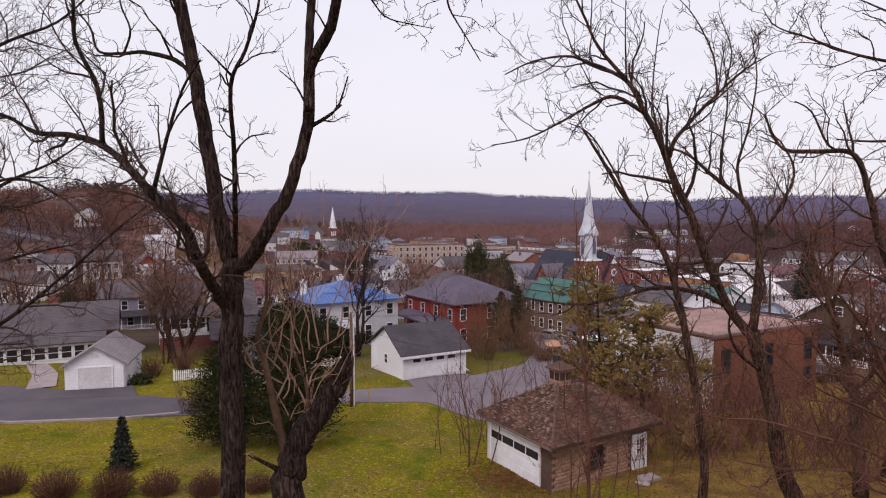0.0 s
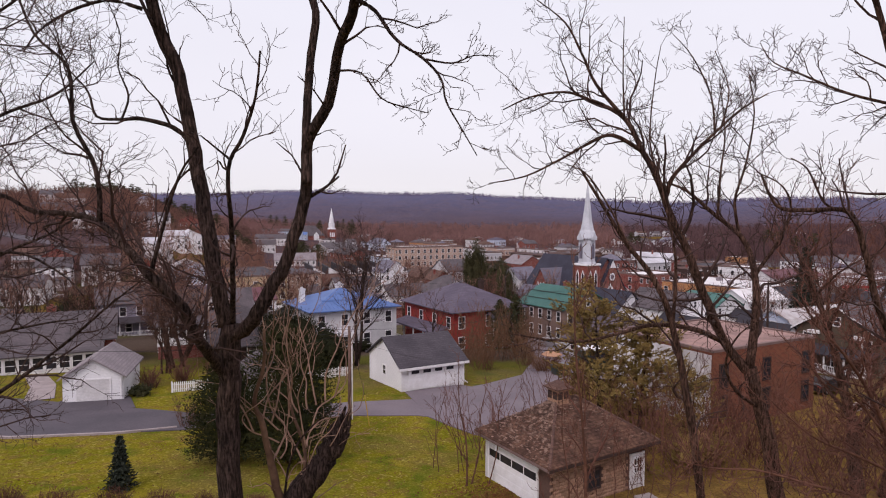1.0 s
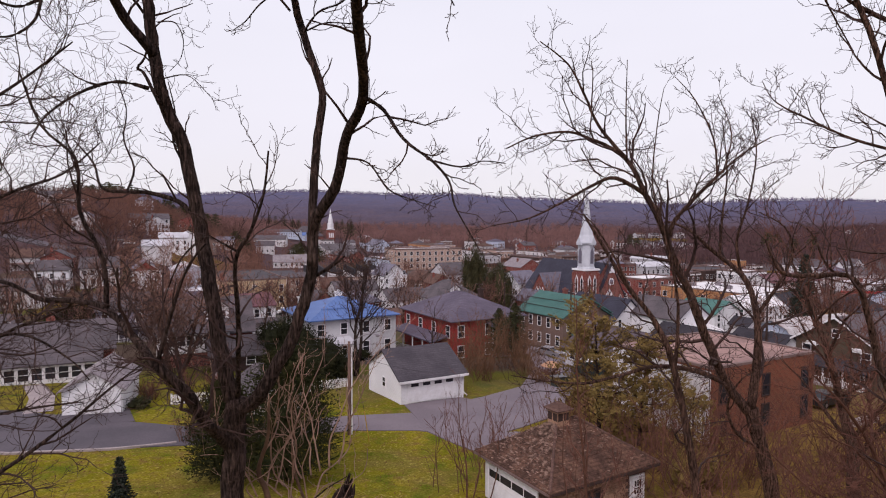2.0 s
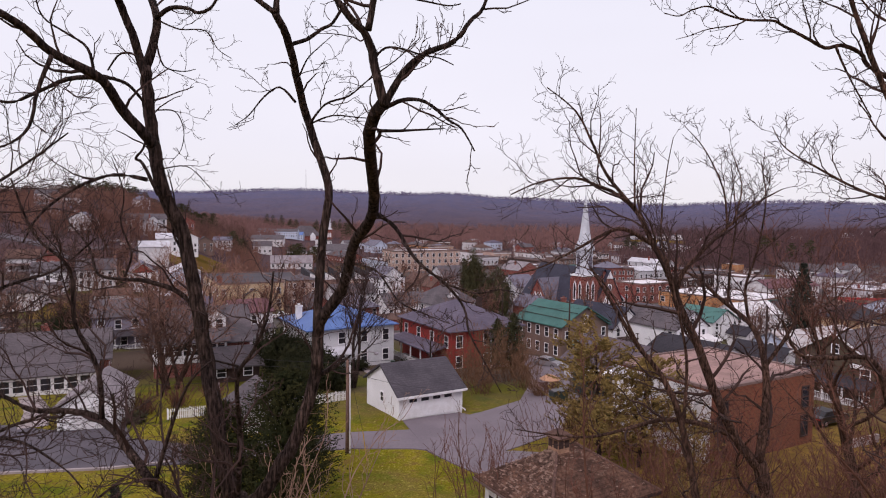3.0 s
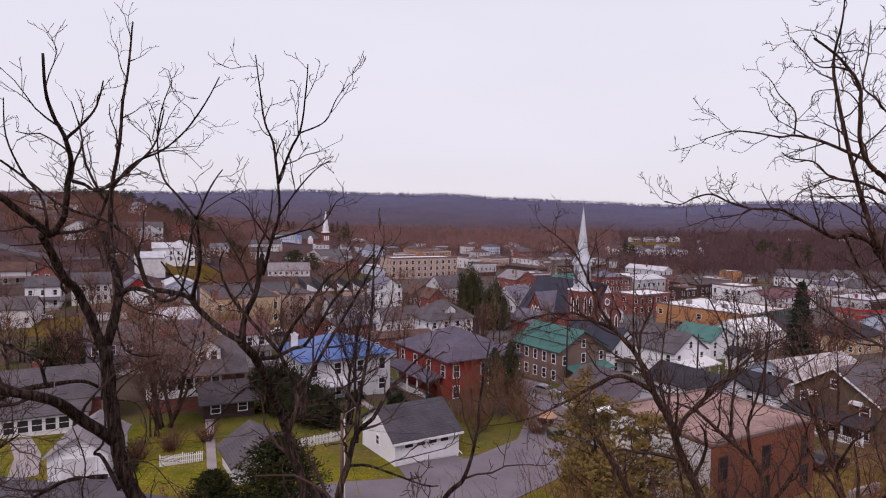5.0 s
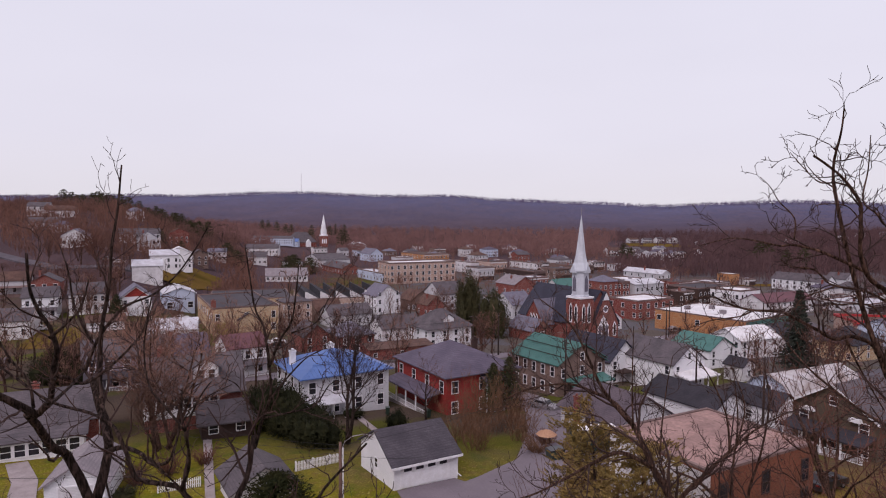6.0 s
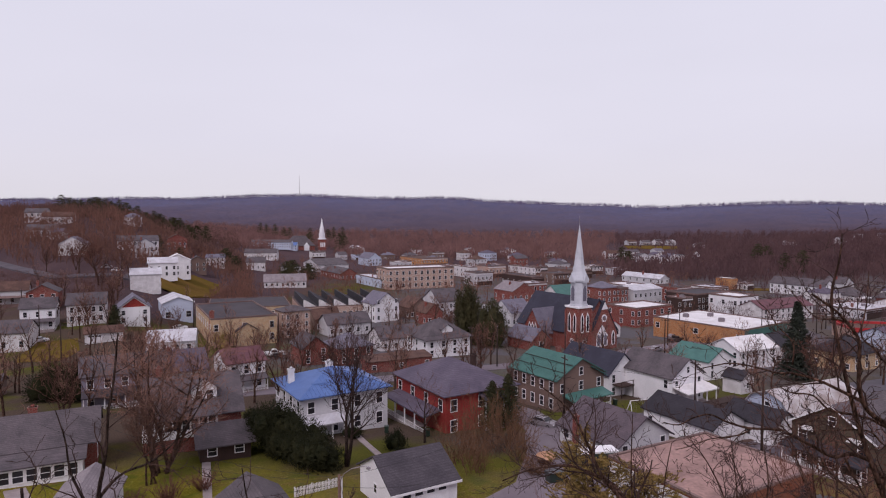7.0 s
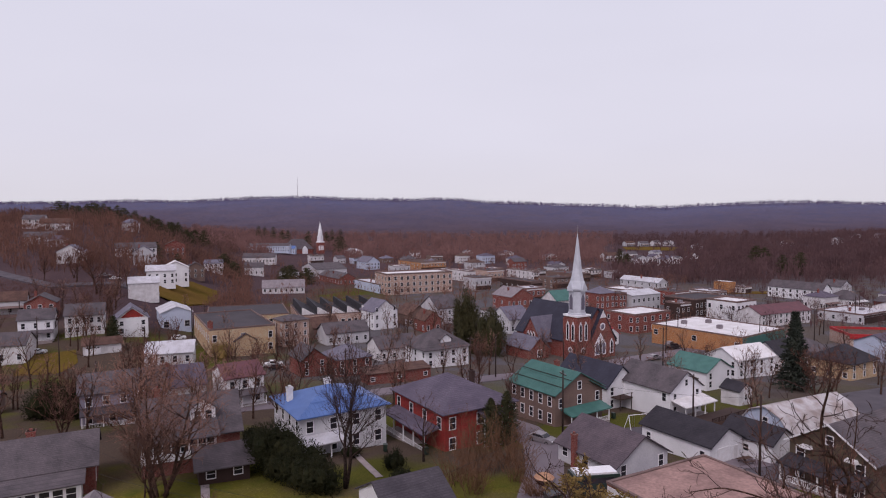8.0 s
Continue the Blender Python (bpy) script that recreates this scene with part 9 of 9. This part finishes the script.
cable((34.2, 79.6, 9.0), (12.3, 100.5, 5.6), 0.6)
cable((12.3, 100.5, 5.4), (-4.2, 150, 1.8), 1.0, 0.02)
cable((62, 205, 0.6), (84, 196, 1.2), 0.8, 0.025)
cable((84, 196, 1.2), (98, 206, 0.9), 0.6, 0.025)

YELLOWPLASTIC = material("yellow_guy_guard", (0.5, 0.42, 0.06), None, 0.5)
guy = thing("guy_wire", "yellow guy wire guard staked in the lawn", "guy wire", pose(-9.9, 47.9, sheet_z(-9.9, 47.9)))
part("guard", Geo().tube([(0, 0, 0), (-0.45, 0.35, 2.4)], [0.04, 0.04], 6), YELLOWPLASTIC, guy)
part("cable", Geo().tube([(-0.45, 0.35, 2.4), (-1.95, 1.45, 7.4)], [0.012, 0.012], 4), WIRE, guy)


def picket_fence(x0, y0, x1, y1, label):
    f = thing("picket_fence", label, "fence", pose(x0, y0, 0, 0, 0, math.degrees(math.atan2(y1 - y0, x1 - x0))))
    ln = math.hypot(x1 - x0, y1 - y0)
    za, zb = sheet_z(x0, y0), sheet_z(x1, y1)
    picket = mesh_of("picket", Geo().prism([(-0.05, 0), (0.05, 0), (0.05, 0.95), (0, 1.05), (-0.05, 0.95)], -0.012, 0.012), TRIM)
    n = int(ln / 0.17)
    for k in range(n):
        s = ln * (k + 0.5) / n
        part("picket", picket, None, f, at=pose(s, -0.03, za + (zb - za) * s / ln + 0.02))
    for z in (0.3, 0.75):
        part("rail", Geo().tube([(0, 0, za + z), (ln, 0, zb + z)], [0.035, 0.035], 4), TRIM, f)
    for k in range(int(ln / 2) + 1):
        s = min(2.0 * k, ln)
        part("post", Geo().box(s - 0.05, s + 0.05, 0.01, 0.11, za + (zb - za) * s / ln - 0.3, za + (zb - za) * s / ln + 1.1), TRIM, f)


picket_fence(-31.2, 55.9, -27.9, 57.9, "short white picket fence by the hedge")
picket_fence(-20.0, 62.7, -15.9, 66.7, "white picket fence beside the garage")


# ---- vehicles and yard things ----
def paint(name, c):
    return material(name, c, tuple(v * 0.9 for v in c), 0.3, 1, 6, 0.04, 0.02, spec=0.5)


CARS = {"silver": paint("silver_car_paint", (0.3, 0.31, 0.33)), "white": paint("white_car_paint", (0.7, 0.7, 0.7)), "black": paint("black_car_paint", (0.025, 0.025, 0.03)), "red": paint("red_car_paint", (0.4, 0.04, 0.04)), "blue": paint("dark_blue_car_paint", (0.05, 0.07, 0.16)), "green": paint("dark_green_van_paint", (0.03, 0.06, 0.05))}
RUBBER = material("black_rubber", (0.02, 0.02, 0.02), None, 0.9)


def swing_set(x, y, a):
    """A white tube frame: two pairs of splayed legs, a top bar and hanging swings."""
    w = thing("swing_set", "white tubular swing set in a back yard", "swing set", pose(x, y, sheet_z(x, y), 0, 0, a))
    part("top_bar", Geo().tube([(-1.7, 0, 2.6), (1.7, 0, 2.6)], [0.06, 0.06], 7), TRIM, w)
    for e in (-1.7, 1.7):
        for side in (-1.15, 1.15):
            part("leg", Geo().tube([(e, 0, 2.6), (e * 1.12, side, -0.05)], [0.055, 0.055], 7), TRIM, w)
    for e in (-0.8, 0.8):
        sw = part("swing", Geo().box(e - 0.24, e + 0.24, -0.1, 0.1, 0.5, 0.54), DARKWALL, w)
        part("chain", Geo().tube([(e - 0.2, 0, 0.54), (e - 0.2, 0, 2.56)], [0.015, 0.015], 4).tube([(e + 0.2, 0, 0.54), (e + 0.2, 0, 2.56)], [0.015, 0.015], 4), STEEL, sw)


def picnic_table(x, y, a):
    t = thing("picnic_table", "weathered wooden picnic table beside the garage", "table", pose(x, y, sheet_z(x, y) + 0.12, 0, 0, a))
    for k in range(5):
        part("plank", Geo().box(-0.9, 0.9, -0.38 + 0.155 * k, -0.24 + 0.155 * k, 0.7, 0.74), TABLEWOOD, t)
    for side in (-1, 1):
        part("bench", Geo().box(-0.9, 0.9, side * 0.72 - 0.13, side * 0.72 + 0.13, 0.42, 0.46), TABLEWOOD, t)
    for e in (-0.6, 0.6):
        part("leg", Geo().tube([(e, -0.7, 0), (e, -0.22, 0.7)], [0.045, 0.045], 4).tube([(e, 0.7, 0), (e, 0.22, 0.7)], [0.045, 0.045], 4).box(e - 0.03, e + 0.03, -0.8, 0.8, 0.34, 0.42), TABLEWOOD, t)


def wheeled_bin(x, y, a, mat, label):
    b = thing("wheeled_bin", label, "bin", pose(x, y, sheet_z(x, y) + 0.1, 0, 0, a))
    part("body", Geo().prism([(-0.24, 0.06), (0.24, 0.06), (0.3, 1.0), (-0.3, 1.0)], -0.3, 0.3), mat, b)
    part("lid", Geo().prism([(-0.33, 1.0), (0.33, 1.0), (0.3, 1.07), (-0.3, 1.09)], -0.34, 0.34), mat, b)
    for e in (-0.3, 0.3):
        part("wheel", Geo().tube([(e - 0.03, 0.28, 0.1), (e + 0.03, 0.28, 0.1)], [0.1, 0.1], 9), RUBBER, b)


def board_fence(x0, y0, x1, y1, tall, label):
    """A close-boarded dark fence between two points."""
    f = thing("board_fence", label, "fence", pose(x0, y0, 0, 0, 0, math.degrees(math.atan2(y1 - y0, x1 - x0))))
    ln = math.hypot(x1 - x0, y1 - y0)
    n = int(ln / 0.3)
    board = mesh_of("board", Geo().box(-0.135, 0.135, -0.012, 0.012, -0.2, tall), TABLEWOOD)
    for k in range(n):
        p = (k + 0.5) / n
        o = new("board", board)
        o.parent = f
        o.matrix_basis = pose(ln * p, 0, sheet_z(x0 + (x1 - x0) * p, y0 + (y1 - y0) * p) + 0.06 * math.sin(k * 1.7))
    part("rail", Geo().tube([(0, 0.04, sheet_z(x0, y0) + tall * 0.75), (ln, 0.04, sheet_z(x1, y1) + tall * 0.75)], [0.04, 0.04], 4), TABLEWOOD, f)


TABLEWOOD = material("grey_weathered_wood", (0.13, 0.1, 0.085), (0.085, 0.066, 0.06), 0.9, 0.8, 9, 0.3, 0.4)
BINGREEN = paint("dark_green_plastic", (0.03, 0.06, 0.045))
BINGREY = paint("dark_grey_plastic", (0.05, 0.05, 0.055))
swing_set(25.2, 104.6, 20)
picnic_table(35.4, 86.6, 25)
for x, y, a, m, c in ((29.6, 84.4, 40, BINGREEN, "dark green"), (30.4, 84.0, 50, BINGREY, "dark grey"), (37.8, 88.6, 20, BINGREY, "dark grey"), (22.8, 112.4, 30, BINGREEN, "dark green"), (32.2, 109.6, 70, BINGREY, "dark grey"), (-8.6, 86.8, 36, BINGREEN, "dark green"), (13.6, 96.4, 30, BINGREY, "dark grey"), (-14.6, 87.6, 10, BINGREEN, "dark green")):
    wheeled_bin(x, y, a, m, c + " wheeled bin in a back yard")
for x0, y0, x1, y1, tall in ((27.0, 97.8, 33.0, 102.0, 1.5), (35.5, 103.0, 43.5, 107.8, 1.7), (46.5, 99.0, 54.0, 104.0, 1.6), (52.0, 112.0, 60.0, 118.0, 1.8), (8.5, 116.0, 4.0, 122.5, 1.6), (-38.5, 88.5, -43.5, 84.0, 1.6), (21.0, 74.5, 24.5, 77.0, 1.4)):
    board_fence(x0, y0, x1, y1, tall, "dark weathered board fence between back yards")


def car(x, y, a, colour, kind="sedan"):
    names = {"sedan": "car", "pickup": "pickup truck", "van": "step van"}
    c = thing("parked_" + names[kind].replace(" ", "_"), "parked " + colour + " " + names[kind] + " on the asphalt", "car", pose(x, y, sheet_z(x, y) + 0.1, 0, 0, a))
    ln, hw = (4.5, 0.88) if kind == "sedan" else (5.4, 0.95) if kind == "pickup" else (6.4, 1.15)
    if kind == "sedan":
        side = [(0, 0.3), (ln, 0.3), (ln, 0.75), (ln - 0.25, 0.95), (ln - 1.1, 1.0), (0.5, 1.0), (0.05, 0.9)]
        top = [(0.55, 0.99), (ln - 1.2, 0.99), (ln - 1.9, 1.42), (1.1, 1.45)]
    elif kind == "pickup":
        side = [(0, 0.4), (ln, 0.4), (ln, 0.95), (ln - 0.3, 1.1), (0, 1.1)]
        top = [(2.0, 1.09), (ln - 1.4, 1.09), (ln - 1.9, 1.75), (2.1, 1.75)]
    else:
        side = [(0, 0.4), (ln, 0.4), (ln, 1.3), (ln - 0.5, 1.4), (ln - 0.8, 2.5), (0, 2.6)]
        top = [(0.3, 2.59), (ln - 1.0, 2.49), (ln - 1.1, 2.72), (0.3, 2.8)]
    b = part("body", Geo().prism(side, -hw, hw), CARS[colour], c)
    cab = part("cabin", Geo().prism(top, -hw * 0.86, hw * 0.86), CARS[colour] if kind != "van" else TRIM, c)
    if kind != "van":
        inset = [(s + (0.12 if s < ln / 2 else -0.12), min(z, 1.36 if kind == "sedan" else 1.66) - 0.02) for s, z in top]
        for s in (-1, 1):
            part("side_window", Geo().prism(inset, s * hw * 0.86 - 0.012, s * hw * 0.86 + 0.012), PANE, cab)
        (ax, az), (bx, bz) = top[1], top[2]
        part("windscreen", Geo().prism([(ax - 0.05, az + 0.05), (ax + 0.0, az + 0.07), (bx + 0.08, bz - 0.03), (bx + 0.03, bz - 0.05)], -hw * 0.78, hw * 0.78), PANE, cab)
    else:
        part("windscreen", Geo().prism([(ln - 0.62, 1.45), (ln - 0.5, 1.45), (ln - 0.78, 2.35), (ln - 0.88, 2.35)], -hw * 0.85, hw * 0.85), PANE, c)
        for s in (-1, 1):
            part("side_window", Geo().box(1.0, ln - 1.6, s * hw - 0.02, s * hw + 0.02, 1.6, 2.2), PANE, c)
    for px in (0.85, ln - 0.9):
        for s in (-1, 1):
            w = part("wheel", Geo().lathe([(0.33, -0.1), (0.34, -0.06), (0.34, 0.06), (0.33, 0.1)], 14), RUBBER, c, at=pose(px, s * (hw - 0.08), 0.33, 90))
            part("rim", Geo().lathe([(0.2, -0.105), (0.2, 0.105)], 10), STEEL, w)
    for s in (-0.6, 0.6):
        part("headlight", Geo().box(ln - 0.04, ln + 0.02, s - 0.18, s + 0.18, 0.66, 0.8), TRIM, c)
        part("tail_light", Geo().box(-0.02, 0.05, s - 0.18, s + 0.18, 0.7, 0.84), CARS["red"], c)


car(6.8, 96.5, -40, "silver")
car(-60.0, 158.5, 20, "white", "pickup")
car(-57.0, 155.0, 20, "black")
car(56.5, 196.0, 40, "black", "pickup")
car(58.0, 203.0, 40, "silver")
car(10.0, 73.0, 15, "green", "van")
car(-128.5, 162.0, 20, "white")
car(-100.0, 186.0, 30, "white")
car(31.5, 62.5, 30, "black")
car(28.0, 66.0, 30, "white", "pickup")
car(44.0, 82.5, 30, "blue")
car(140.0, 236.0, 40, "blue", "pickup")
car(146.0, 230.0, 40, "white", "pickup")
car(150.0, 244.0, 40, "black")
car(46.0, 178.0, 40, "silver")
car(38.0, 200.0, 40, "white")
car(-160.0, 248.0, 20, "white")
car(-166.0, 250.0, 20, "silver")

CANVAS = material("faded_beige_canvas", (0.5, 0.38, 0.26), (0.42, 0.3, 0.2), 0.9)
u = thing("patio_umbrella", "faded beige patio umbrella in the yard", "umbrella", pose(6.9, 73.6, sheet_z(6.9, 73.6)))
part("pole", Geo().tube([(0, 0, 0), (0, 0, 2.4)], [0.025, 0.025], 6), STEEL, u)
part("canopy", Geo().lathe([(1.25, 1.85), (1.27, 1.9), (0.7, 2.25), (0.05, 2.45)], 8), CANVAS, u)
part("base", Geo().lathe([(0.25, 0), (0.25, 0.08), (0.06, 0.12)], 10), CONCRETE, u)

b = thing("waste_bin", "dark green waste bin by the parking place", "bin", pose(7.6, 70.2, sheet_z(7.6, 70.2), 0, 0, 25))
part("body", Geo().prism([(-0.8, 0), (0.8, 0), (0.95, 1.1), (-0.95, 1.1)], -0.6, 0.6), CARS["green"], b)
part("lid", Geo().prism([(-1.0, 1.11), (1.0, 1.11), (0.9, 1.25), (-0.9, 1.25)], -0.65, 0.65), CARS["black"], b)
# yard post, stones and doorstep by the block garage
s = thing("door_step", "rough stone step with loose stones", "step", pose(9.0, 34.9, sheet_z(9.0, 34.9), 0, 0, 30))
part("slab", Geo().prism([(-0.6, 0), (0.6, 0), (0.55, 0.16), (-0.55, 0.17)], -0.4, 0.4), CONCRETE, s)
part("stone", Geo().lathe([(0.22, 0), (0.26, 0.08), (0.14, 0.18)], 7, -0.7, -0.5), CONCRETE, s)
part("stone", Geo().lathe([(0.18, 0), (0.2, 0.08), (0.1, 0.15)], 6, -0.95, -0.2), CONCRETE, s)
mast = thing("radio_mast", "thin radio mast on the distant ridge", "mast", pose(-700, 2200, ground_z(-700, 2200)))
part("mast_pole", Geo().tube([(0, 0, -2), (0, 0, 72)], [0.7, 0.5], 4), STEEL, mast)

# more poles along the town streets
for k, (x, y, tall) in enumerate(((54.0, 190.0, 11.0), (110.0, 215.0, 11.5), (122.0, 232.0, 11.0), (-30.0, 128.0, 10.0), (2.0, 150.0, 10.5), (20.0, 163.0, 10.0), (-72.0, 108.0, 10.0), (-92.0, 158.0, 10.0), (70.0, 222.0, 11.0), (165.0, 285.0, 11.0), (-128.0, 165.0, 10.0), (-98.0, 205.0, 11.0), (-40.0, 205.0, 10.0))):
    utility_pole(x, y, tall, DARKPOLE, "dark utility pole on a town street", True, False, 40 + 13 * k)
cable((54, 190, 0.8), (62, 205, 0.2), 0.5, 0.025)
cable((-30, 128, 3.6), (2, 150, 2.6), 0.9, 0.022)
cable((2, 150, 2.6), (20, 163, 1.6), 0.6, 0.022)
cable((110, 215, 0.4), (122, 232, -0.2), 0.5, 0.025)
